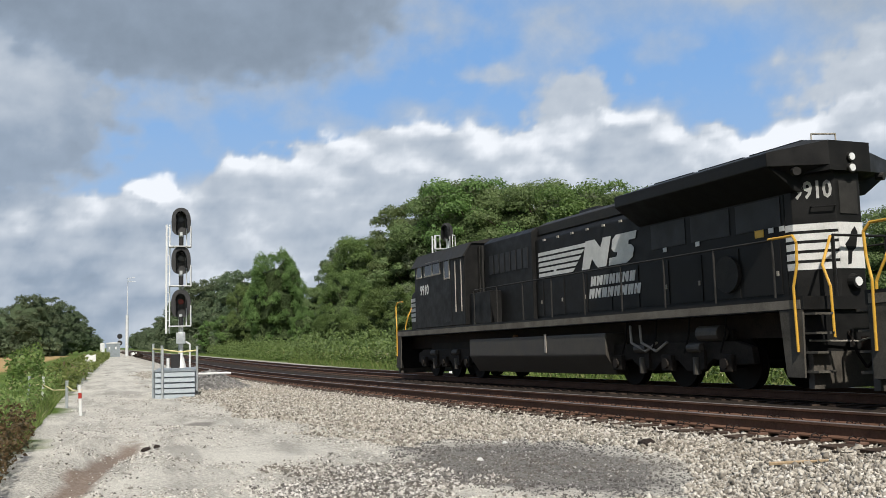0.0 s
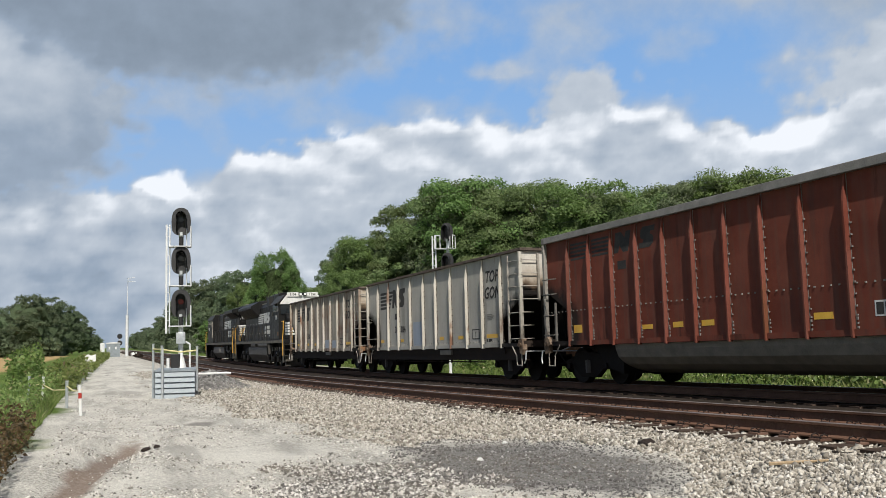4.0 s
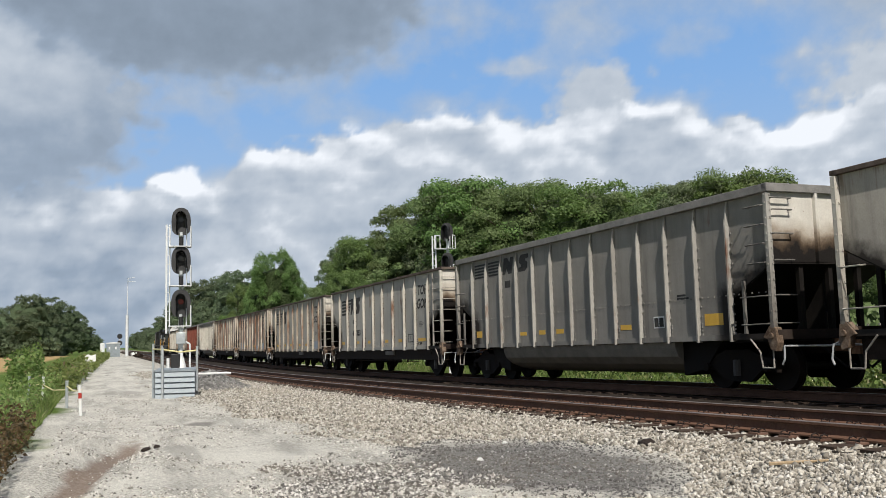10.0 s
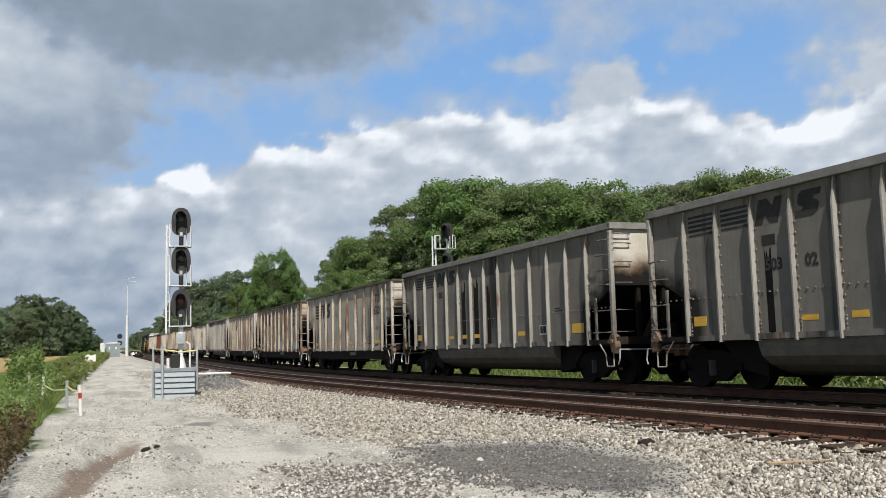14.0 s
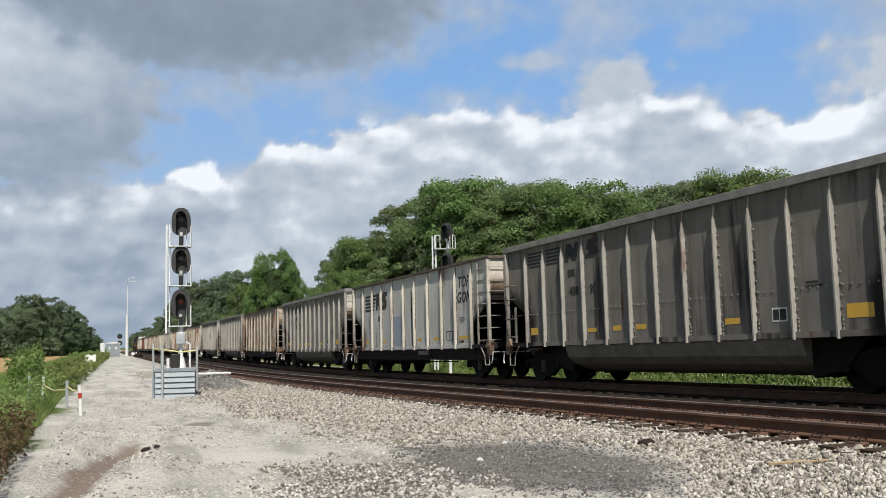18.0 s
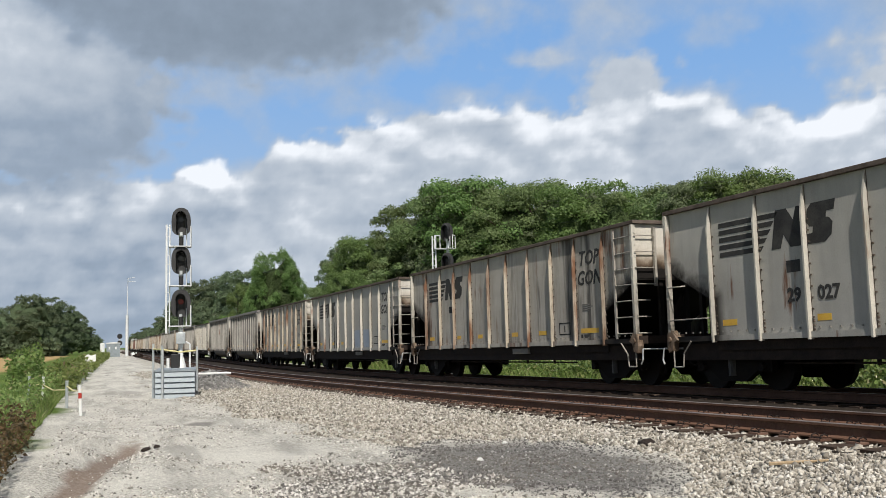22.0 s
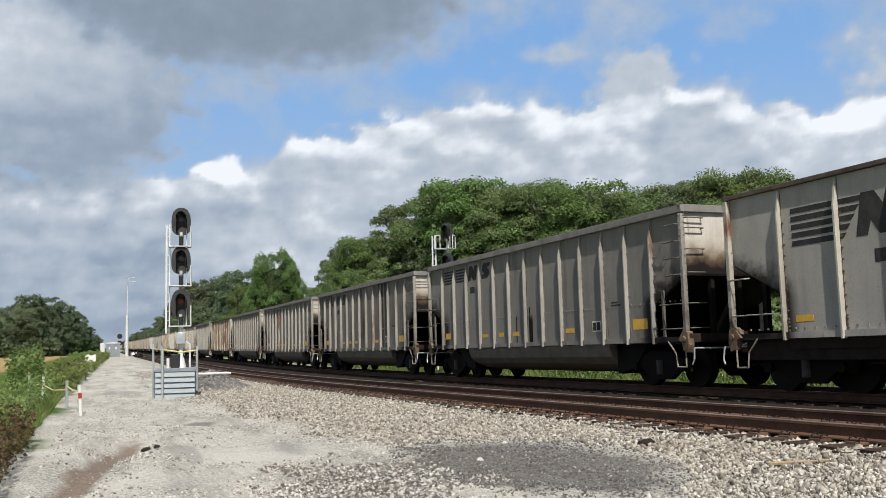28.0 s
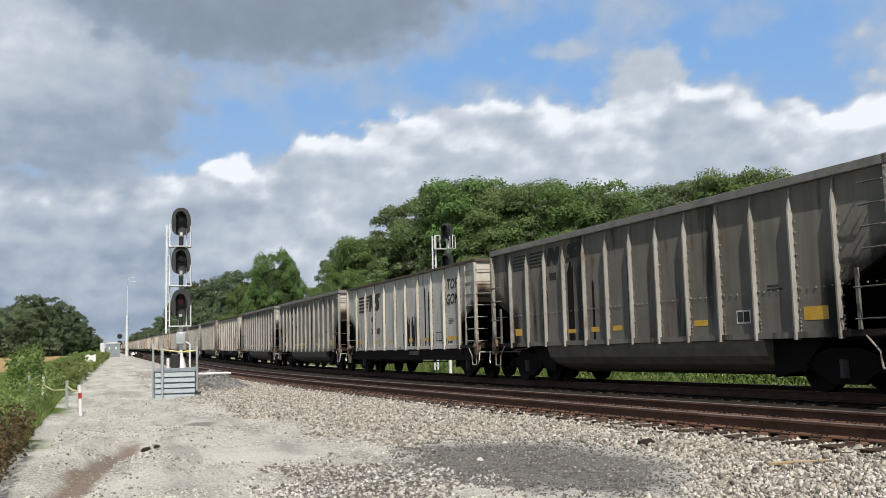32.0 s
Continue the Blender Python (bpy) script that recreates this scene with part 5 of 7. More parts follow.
def engine_9910():
    e = thing("locomotive", "black locomotive with white stripes, long hood trailing", "locomotive", "engines of the train")
    engine_base(e, -4.3, 3.95)
    near = -1
    # long hood, with the wide radiator wings at its rear
    part("long_hood", Shape().prism([(-0.86, 1.74), (-0.86, 4.05), (-0.62, 4.40), (0.62, 4.40), (0.86, 4.05), (0.86, 1.74)], "y", -10.0, 3.6), LOCO_BLACK, e, bevel=0.03)
    part("hood_end", Shape().prism([(x, y) for x, y in END_PLAN], "z", 1.74, 4.2), LOCO_BLACK, e, "hood end with chamfered corners", bevel=0.015)
    part("roof_hump", Shape().prism([(-0.80, 4.2), (-0.80, 4.46), (-0.55, 4.58), (0.55, 4.58), (0.80, 4.46), (0.80, 4.2)], "y", -4.9, 0.15), LOCO_GREY, e, bevel=0.02)
    part("equipment_hood", Shape().prism([(-0.98, 1.76), (-0.98, 4.32), (-0.8, 4.47), (0.8, 4.47), (0.98, 4.32), (0.98, 1.76)], "y", 0.25, 3.6), LOCO_BLACK, e, bevel=0.02)
    wing = [(-0.86, 3.75), (-1.52, 4.20), (-1.52, 4.46), (-0.55, 4.76), (0.55, 4.76), (1.52, 4.46), (1.52, 4.20), (0.86, 3.75)]
    part("radiator_wing", Shape().prism(wing, "y", -10.35, -5.1), LOCO_BLACK, e, bevel=0.02)
    w = Shape()
    w.add([(x, -10.353, max(z, 4.06)) for x, z in wing] + [(max(-0.50, min(0.50, x)), -10.86, max(z, 4.10) - (0.10 if z > 4.5 else 0.0)) for x, z in wing],
          [tuple(range(8)), tuple(range(15, 7, -1))] + [(k, 8 + k, 8 + (k + 1) % 8, (k + 1) % 8) for k in range(8)])
    part("wing_end", w, LOCO_BLACK, e, "faceted end of the radiator wings")
    for x in (-1.38, 1.38):
        part("marker_lamp", Shape().rod((x * 0.74, -10.50, 4.10), (x * 0.78, -10.64, 4.08), 0.08, 12), LOCO_GREY, e)
    for k in range(3):
        part("roof_grille", Shape().box(-0.5, 0.5, -10.2 + k * 1.7, -8.7 + k * 1.7, 4.76, 4.80), GRILLE, e)
    part("roof_handle", Shape().pipe([(-0.5, -10.45, 4.70), (-0.5, -10.45, 4.86), (0.1, -10.45, 4.9), (0.1, -10.45, 4.72)], 0.018), LADDER, e)
    part("exhaust_stack", Shape().box(-0.3, 0.3, -2.4, -1.4, 4.58, 4.72), GRILLE, e)
    for k in range(3):
        part("radiator_screen", Shape().box(-0.875, -0.86, -9.9 + k * 1.5, -8.6 + k * 1.5, 3.15, 3.72), GRILLE, e)
    hood_doors(e, near, 0.86, -9.9, 3.4, 11)
    part("blower_housing", Shape().rod((-0.95, -8.3, 2.35), (-0.86, -8.3, 2.35), 0.38, 20), LOCO_GREY, e)
    part("side_locker", Shape().box(-1.36, -0.9, 2.4, 4.0, 1.74, 2.75), LOCO_BLACK, e, bevel=0.02)
    # the cab and its nose
    part("cab", Shape().prism([(-1.5, 1.74), (-1.5, 4.05), (-1.25, 4.42), (-0.5, 4.56), (0.5, 4.56), (1.25, 4.42), (1.5, 4.05), (1.5, 1.74)], "y", 4.05, 8.75), LOCO_BLACK, e, bevel=0.03)
    part("cab_roof", Shape().prism([(-1.58, 3.98), (-1.30, 4.45), (-0.5, 4.60), (0.5, 4.60), (1.30, 4.45), (1.58, 3.98), (1.5, 4.0), (1.25, 4.42), (-1.25, 4.42), (-1.5, 4.0)], "y", 4.0, 8.95), LOCO_GREY, e)
    part("nose", Shape().prism([(8.75, 1.74), (8.75, 3.62), (9.35, 3.42), (10.2, 3.12), (10.32, 2.9), (10.32, 1.74)], "x", -1.08, 1.08), LOCO_BLACK, e, bevel=0.04)
    cab_glass(e, near, [(6.2, 6.85, 3.62, 4.02), (6.95, 7.65, 3.62, 4.02), (5.35, 5.75, 3.40, 4.0), (8.0, 8.45, 3.62, 3.98)], 1.5)
    for y in (4.25, 4.75):
        part("cab_grab", Shape().rod((-1.54, y, 2.2), (-1.54, y, 3.9), 0.02, 8), LADDER, e)
    part("cab_door_seam", Shape().box(-1.512, -1.5, 5.2, 5.9, 1.9, 3.3), LOCO_BLACK, e)
    part("horn", Shape().rod((0.3, 6.0, 4.6), (0.3, 6.5, 4.68), 0.06, 10, 0.12), LOCO_GREY, e)
    part("antenna", Shape().box(-0.4, 0.4, 7.2, 7.8, 4.58, 4.68), LOCO_GREY, e)
    striped_end(e, 10.32, 1, 1.08, 2.05, 3.0, 0.75)
    side_text(e, near, "9910", 0.48, 7.75, 2.96, 1.5, MARK_WHITE)
    engine_emblem(e, near, 0.879, 0.05)
    handrail(e, near, 3.4, -10.3, 9)
    handrail(e, 1, 3.4, -10.3, 9)
    # rear end
    for k in range(5):
        z = 2.27 + k * 0.185
        band = [(-0.866, -10.0), (-0.866, -10.203), (-0.302, -10.747), (0.302, -10.747), (0.866, -10.203), (0.866, -10.0), (0.85, -10.0), (0.85, -10.19), (0.29, -10.73), (-0.29, -10.73), (-0.85, -10.19), (-0.85, -10.0)]
        part("white_bar", Shape().prism(band, "z", z, z + 0.128), MARK_WHITE, e)
    part("end_panel", Shape().box(-0.296, 0.296, -10.758, -10.748, 2.27, 3.14), MARK_WHITE, e, "white square behind a dark emblem")
    part("emblem_block", Shape().prism([(-0.12, 2.34), (-0.04, 2.36), (0.0, 2.58), (0.10, 2.66), (0.16, 2.95), (0.10, 3.06), (0.02, 2.98), (-0.06, 2.82), (-0.16, 2.72), (-0.10, 2.60)], "y", -10.764, -10.758), LOCO_BLACK, e)
    rear_number(e, "9910")
    part("end_door", Shape().box(-0.22, 0.22, -10.76, -10.74, 3.30, 3.92), LOCO_GREY, e, "small door in the hood end")
    part("end_ladder", Shape().pipe([(-0.62, -10.44, 3.46), (-0.66, -10.50, 3.44), (-0.36, -10.80, 3.44), (-0.30, -10.72, 3.46)], 0.014), LOCO_BLACK, e)
    part("bell_lamp", Shape().rod((0.0, -10.74, 2.02), (0.0, -10.86, 2.02), 0.16, 16, 0.13), LOCO_BLACK, e, "round lamp over the deck")
    for z in (4.36, 4.15):
        lamp = part("headlight", Shape().rod((0.0, -10.84, z), (0.0, -10.91, z), 0.095, 16), LOCO_GREY, e)
        part("lens", Shape().rod((0.0, -10.91, z), (0.0, -10.925, z), 0.07, 16), LENS, lamp)
    part("lamp_lens", Shape().rod((0.0, -10.86, 2.02), (0.0, -10.875, 2.02), 0.085, 14), LENS, e, "round white lamp")
    for k in range(7):
        part("louvre", Shape().box(-1.0, -0.985, 0.5 + k * 0.4, 0.78 + k * 0.4, 3.3, 3.9), GRILLE, e)
    for y in (3.75, 3.95):
        part("cable_duct", Shape().box(-1.02, -0.95, y - 0.06, y + 0.06, 1.8, 4.3), LOCO_GREY, e)
    for y in (-9.2, -7.9, -6.6, -5.3, -3.0, 1.0, 2.6):
        part("lifting_lug", Shape().box(-0.66, -0.56, y - 0.06, y + 0.06, 4.40, 4.50), LOCO_GREY, e)
    for y in (-4.4, -3.6, -2.8, -2.0, -1.2, -0.4):
        part("roof_latch", Shape().box(-0.905, -0.86, y, y + 0.1, 3.98, 4.04), LADDER, e)
    part("bell", Shape().rod((-0.9, 1.6, 1.35), (-0.9, 1.6, 1.2), 0.1, 12, 0.16), COUPLER, e)
    for k in range(4):
        part("sand_hose", Shape().pipe([(-1.25, -8.6 + k * 1.2, 1.5), (-1.3, -8.6 + k * 1.2, 1.1), (-1.32, -8.45 + k * 1.2, 0.75)], 0.022), SOOT_SHADE, e)
    part("sand_filler", Shape().box(-1.2, -0.9, 9.2, 9.5, 1.74, 2.2), LOCO_BLACK, e)
    part("data_plate", Shape().box(-0.872, -0.86, -9.4, -9.15, 3.0, 3.18), MARK_YELLOW, e)
    for y in (-9.7, -10.0, -7.4, -6.2, -3.2, -1.0):
        part("notice", Shape().box(-0.885, -0.879, y, y + 0.14, 3.05, 3.15), MARK_WHITE, e)
    for y in (-5.2, -5.6):
        part("air_pipe", Shape().pipe([(-1.3, y, 1.4), (-1.35, y - 0.1, 1.0), (-1.3, y - 0.6, 0.8), (-1.2, y - 0.9, 1.0)], 0.03, 8), LADDER, e)
    part("air_drier", Shape().rod((-1.2, -8.4, 1.15), (-1.2, -7.7, 1.15), 0.16, 12), LOCO_TANK, e)
    return e


def rear_number(e, text):
    """The road number on each chamfered corner of the hood end."""
    for side in (-1, 1):
        me = letters(text, 0.46, 0.008, 0.0, 0.012)
        a, b = Vector((0.86, -10.20)), Vector((0.30, -10.74))
        along = (a - b).normalized()
        mid = (a + b) / 2
        for v in me.vertices:
            px, py = v.co.x * 0.74, v.co.y
            q = mid + along * (px if side > 0 else -px) + Vector((0.69, -0.72)) * 0.008
            v.co = (q.x * side, q.y, 3.62 + py)
        if side < 0:
            me.flip_normals()
        me.materials.clear()
        me.materials.append(MARK_WHITE)
        for p in me.polygons:
            p.material_index = 0
        part("road_number", me, None, e)


def engine_1154():
    """Built cab end forwards; it runs backwards in the train, so its other flank shows."""
    e = thing("locomotive", "black locomotive with white-faced cab, coupled cab end trailing", "locomotive", "engines of the train")
    engine_base(e, -3.8, 4.4)
    near = 1
    part("long_hood", Shape().prism([(-0.86, 1.74), (-0.86, 4.10), (-0.66, 4.38), (0.66, 4.38), (0.86, 4.10), (0.86, 1.74)], "y", -9.15, 6.9), LOCO_BLACK, e, bevel=0.03)
    part("radiator_flare", Shape().prism([(-0.86, 3.45), (-1.5, 4.12), (-1.5, 4.30), (-0.9, 4.66), (0.9, 4.66), (1.5, 4.30), (1.5, 4.12), (0.86, 3.45)], "y", -9.2, -2.1), LOCO_BLACK, e, bevel=0.02)
    part("brake_blister", Shape().prism([(-1.0, 4.1), (-1.0, 4.72), (-0.8, 4.8), (0.8, 4.8), (1.0, 4.72), (1.0, 4.1)], "y", 1.8, 3.35), LOCO_BLACK, e, bevel=0.02)
    part("dynamic_brake_box", Shape().prism([(-1.05, 3.9), (-1.05, 4.72), (-0.85, 4.82), (0.85, 4.82), (1.05, 4.72), (1.05, 3.9)], "y", 3.37, 6.9), LOCO_BLACK, e, bevel=0.02)
    g = part("side_grille", Shape().box(1.05, 1.10, 3.5, 4.75, 4.05, 4.68), GRILLE, e)
    for k in range(12):
        part("grille_slat", Shape().box(1.10, 1.125, 3.53 + k * 0.1, 3.57 + k * 0.1, 4.08, 4.65), LOCO_GREY, g)
    part("roof_walk", Shape().box(-0.7, 0.7, -2.0, 1.7, 4.38, 4.44), LADDER, e, "pale worn roof panel")
    for k, (x, z) in enumerate(((0.2, 4.62), (0.45, 4.55), (0.32, 4.72))):
        part("air_horn", Shape().rod((x, 1.0, z), (x, 1.6, z), 0.05, 10, 0.13), LOCO_BLACK, e)
    hood_doors(e, near, 0.86, -9.0, 4.6, 12)
    part("blank_panel", Shape().box(1.05, 1.25, 4.95, 6.9, 1.74, 3.0), LOCO_GREY, e, "dusty grey lower panel", bevel=0.02)
    for y in (5.4, 6.4):
        part("cab_grab", Shape().box(1.06, 1.11, y, y + 0.07, 3.05, 4.0), LADDER, e)
    part("cab", Shape().prism([(-1.5, 1.74), (-1.5, 4.05), (-1.05, 4.52), (1.05, 4.52), (1.5, 4.05), (1.5, 1.74)], "y", 6.9, 9.35), LOCO_BLACK, e, bevel=0.03)
    part("cab_roof", Shape().prism([(-1.62, 4.0), (-1.1, 4.56), (1.1, 4.56), (1.62, 4.0), (1.55, 3.97), (1.05, 4.51), (-1.05, 4.51), (-1.55, 3.97)], "y", 6.85, 9.45), LOCO_GREY, e, "grey cab roof with rain gutter")
    part("cab_face", Shape().prism([(-1.45, 3.95), (-1.02, 4.52), (1.02, 4.52), (1.45, 3.95)], "y", 9.35, 9.46), MARK_WHITE, e, "white panel above the windscreens")
    part("windscreen", Shape().box(0.12, 1.38, 9.352, 9.40, 3.32, 3.94), GLASS, e)
    part("windscreen", Shape().box(-1.38, -0.12, 9.352, 9.40, 3.32, 3.94), GLASS, e)
    for bx in (0.62, -0.62):
        nb = part("number_board", Shape().box(bx - 0.36, bx + 0.36, 9.44, 9.53, 4.42, 4.70), MARK_WHITE, e, "white number board")
        me = letters("1154", 0.21, 0.004, 0.0, 0.006)
        for v in me.vertices:
            px, py = v.co.x, v.co.y
            v.co = (bx - px, 9.534 - v.co.z, 4.49 + py)
        me.materials.clear()
        me.materials.append(MARK_BLACK)
        for p in me.polygons:
            p.material_index = 0
        part("board_number", me, None, nb)
    for x in (-0.14, 0.14):
        hl = part("headlight", Shape().rod((x, 9.46, 4.56), (x, 9.60, 4.56), 0.11, 14), LOCO_BLACK, e)
        part("lens", Shape().rod((x, 9.60, 4.56), (x, 9.61, 4.56), 0.08, 14), LENS, hl)
    part("nose", Shape().prism([(9.35, 1.74), (9.35, 3.38), (9.9, 3.36), (10.35, 3.05), (10.42, 1.74)], "x", -1.12, 1.12), LOCO_BLACK, e, bevel=0.05)
    striped_end(e, 10.43, 1, 1.12, 2.0, 2.85, 0.95)
    cab_glass(e, near, [(7.45, 8.1, 3.55, 3.98), (8.2, 8.55, 3.55, 3.98), (8.65, 9.15, 3.55, 3.98)], 1.5)
    part("sun_visor", Shape().add([(1.5, 7.1, 4.05), (1.5, 9.3, 4.05), (1.78, 9.3, 3.92), (1.78, 7.1, 3.92), (1.5, 7.1, 4.08), (1.5, 9.3, 4.08), (1.78, 9.3, 3.95), (1.78, 7.1, 3.95)], [(0, 1, 2, 3), (7, 6, 5, 4), (0, 4, 5, 1), (1, 5, 6, 2), (2, 6, 7, 3), (3, 7, 4, 0)]), LOCO_GREY, e)
    part("mirror", Shape().box(1.52, 1.62, 7.35, 7.45, 3.25, 3.5), LADDER, e)
    part("builder_plate", Shape().box(1.50, 1.506, 8.9, 9.2, 1.95, 2.2), COUPLER, e)
    side_text(e, near, "1154", 0.42, 8.35, 2.98, 1.5, MARK_WHITE)
    engine_emblem(e, near, 0.879, -2.6)
    handrail(e, near, 4.5, -10.2, 10)
    handrail(e, -1, 4.5, -10.2, 10)
    part("air_tank", Shape().rod((1.30, 0.9, 1.40), (1.30, 4.9, 1.40), 0.21, 18), LOCO_TANK, e, "long dusty air reservoir", smooth=False)
    part("air_tank", Shape().rod((1.30, -2.4, 1.38), (1.30, -0.3, 1.38), 0.20, 18), LOCO_TANK, e, "dusty air reservoir")
    for k in range(6):
        part("roof_fan", Shape().rod((0, -8.4 + k * 1.15, 4.66), (0, -8.4 + k * 1.15, 4.74), 0.5, 18), LOCO_GREY, e)
    for y in (1.9, 3.0, 5.0, 6.6):
        part("lifting_lug", Shape().box(0.95, 1.03, y - 0.06, y + 0.06, 4.72, 4.84), LOCO_GREY, e)
    for y in (-8.0, -6.5, -5.0, -3.5, -1.0, 0.5, 2.2, 3.2, 4.1):
        part("notice", Shape().box(0.879, 0.885, y, y + 0.13, 2.95 if y < -2 else 2.0, 3.05 if y < -2 else 2.1), MARK_WHITE, e)
    for y in (8.0, 8.6, 9.2):
        part("wiper", Shape().rod((0.3 + (y - 8) * 0.6, 9.41, 3.4), (0.2 + (y - 8) * 0.6, 9.42, 3.85), 0.012), LOCO_BLACK, e)
    for k in range(8):
        part("vent_slot", Shape().box(1.25, 1.262, 5.3 + (k % 2) * 0.5, 5.65 + (k % 2) * 0.5, 2.35 + (k // 2) * 0.1, 2.40 + (k // 2) * 0.1), GRILLE, e)
    for k in range(4):
        part("sand_hose", Shape().pipe([(1.25, 5.0 + k * 1.2, 1.5), (1.3, 5.0 + k * 1.2, 1.1), (1.32, 5.15 + k * 1.2, 0.75)], 0.022), SOOT_SHADE, e)
        part("brake_rigging", Shape().box(1.2, 1.3, 4.6 + k * 1.25, 4.85 + k * 1.25, 1.0, 1.25), LADDER, e)
    part("air_drier", Shape().rod((1.35, 5.6, 0.8), (1.35, 5.6, 1.4), 0.2, 14), LOCO_TANK, e)
    part("fuel_gauge", Shape().box(1.44, 1.47, 0.7, 0.82, 1.25, 1.4), nodes_red(), e, "red tank fitting")
    return e


def nodes_red():
    return plain("red fitting paint", (0.35, 0.03, 0.02), (0.5, 0.06, 0.04), 0.5)
# ---- the train, in order from the engines back ----
def travelled(t):
    """How far the train has come since the start: it gathers speed a little."""
    return 16.6707 * t + 0.050416 * t ** 2 - 0.00019523 * t ** 3


# middle of each car's body at the start, metres along the line; style; paint; posts
CONSIST = [
    (-19.44, "flat", "rusty", "pale"), (-35.55, "flat", "pale", "pale"), (-51.89, "tub", "red", "red"), (-68.37, "tub", "pale", "pale"),
    (-84.55, "flat", "rusty", "rusty"), (-100.8, "flat", "rusty", "rusty"), (-117.1, "flat", "cream", "rusty"), (-133.49, "flat", "pale", "pale"),
    (-149.83, "tub", "grey", "grey"), (-166.34, "flat", "cream", "rusty"), (-182.73, "flat", "rusty", "rusty"), (-199.31, "flat", "cream", "rusty"),
    (-215.62, "tub", "dim", "grey"), (-232.1, "tub", "dim", "grey"), (-248.23, "flat", "rusty", "rusty"), (-264.86, "tub", "grey", "grey"),
    (-281.13, "flat", "bright", "pale"), (-297.3, "tub", "dim", "grey"), (-313.86, "tub", "dim", "grey"), (-330.31, "flat", "cream", "rusty"),
    (-346.59, "flat", "pale", "pale"), (-362.9, "flat", "cream", "rusty"), (-379.05, "flat", "pale", "pale"), (-395.18, "tub", "grey", "grey"),
    (-411.73, "flat", "tan", "rusty"), (-428.13, "tub", "dim", "grey"), (-444.77, "tub", "dim", "grey"), (-461.25, "tub", "dim", "grey"),
    (-477.69, "tub", "grey", "grey"), (-494.0, "flat", "pale", "pale"), (-510.54, "tub", "dim", "grey"), (-527.11, "tub", "grey", "grey"),
    (-543.57, "flat", "bright", "pale"), (-559.74, "tub", "dim", "grey"), (-576.24, "tub", "grey", "grey"),
]
PAINT_WORDS = {"rusty": "rust-streaked beige", "cream": "grimy cream", "red": "rust-red", "pale": "pale grey", "bright": "whitish, soot-streaked", "grey": "dull grey", "dim": "dirty dark grey", "tan": "tan and soot-stained"}
# place in the train: running numbers, touch-up patches (head and foot of a strip) and stains
NUMBERS = {0: ("39", "210"), 1: ("31", "834"), 7: ("40", "853"), 13: ("503", "02"), 15: ("518", "51"), 17: ("488", "95"), 18: ("474", "27"), 22: ("29", "027"), 23: ("485", "35"), 24: ("25", "776"), 25: ("529", "84"), 30: ("528", "62"), 31: ("528", "44"), 32: ("38", "089")}
PATCHES = {0: ((-0.75, 0.9, 1.12, 1.55), (-2.2, 0.9, 1.12, 1.5)), 1: ((1.85, 0.95, 1.12, 2.0),), 5: ((5.9, 1.0, 1.12, 1.6), (4.5, 1.0, 1.12, 1.5), (-2.1, 0.6, 1.12, 1.4), (-4.8, 1.0, 1.12, 1.55)), 6: ((-4.8, 1.0, 1.12, 1.5),), 10: ((-0.75, 1.1, 1.12, 1.6), (-4.8, 1.0, 1.12, 1.55)), 16: ((1.92, 0.98, 1.12, 2.3),), 20: ((-0.72, 1.2, 1.12, 1.9), (-2.15, 1.15, 1.12, 1.9)),
           24: ((5.85, 0.55, 1.12, 1.5), (3.25, 0.45, 1.10, 1.35), (1.75, 0.6, 1.10, 1.3), (0.45, 0.55, 1.10, 1.45), (-2.3, 0.6, 1.08, 1.42))}
STAINS = {12: ((1.9, 0.3, 3.2), (0.9, 0.35, 3.3), (-0.1, 0.25, 3.0)), 13: ((3.9, 0.18, 2.8), (2.2, 0.14, 3.3)), 16: ((-0.15, 0.10, 3.3), (1.15, 0.12, 1.9)), 11: ((-0.35, 0.12, 2.9), (-0.1, 0.08, 2.5)), 20: ((4.0, 0.12, 2.5), (3.0, 0.14, 2.6), (2.6, 0.10, 2.4)),
          24: ((-0.9, 0.20, 2.35), (-1.25, 0.42, 2.55)), 25: ((-0.35, 0.10, 3.5), (-0.62, 0.42, 2.35), (0.25, 0.08, 2.2), (0.55, 0.06, 2.0)), 28: ((0.05, 0.10, 3.0), (-0.12, 0.22, 2.1), (0.7, 0.06, 1.9), (1.2, 0.06, 1.7)), 30: ((5.6, 0.18, 2.6), (3.4, 0.25, 3.0)),
          31: ((5.9, 0.10, 3.2), (3.9, 0.12, 2.6), (0.6, 0.08, 1.8), (-1.1, 0.20, 3.3), (-1.9, 0.14, 2.8)), 32: ((-0.66, 0.30, 2.30), (-1.15, 0.36, 2.30), (-0.42, 0.07, 2.1), (-1.60, 0.06, 2.2), (-0.2, 0.05, 1.6), (5.55, 0.05, 3.0), (-2.6, 0.12, 3.3), (-3.0, 0.08, 3.1)), 33: ((3.0, 0.30, 3.3), (1.8, 0.10, 2.6), (0.2, 0.14, 3.1), (4.4, 0.3, 3.2))}
moving = []          # (thing, distance of its middle along the line at the start, turn)
models = {}
for middle, style, paint, posts in CONSIST:
    key = (style, paint, posts)
    label = PAINT_WORDS[paint] + (" open coal car with side posts" if style == "flat" else " coal car with a rounded tub")
    if key in models:
        car = copy_thing(models[key], Matrix())
    else:
        car = models[key] = coal_car(style, paint, posts, "coal cars of the train", label)
    moving.append((car, middle, 0))

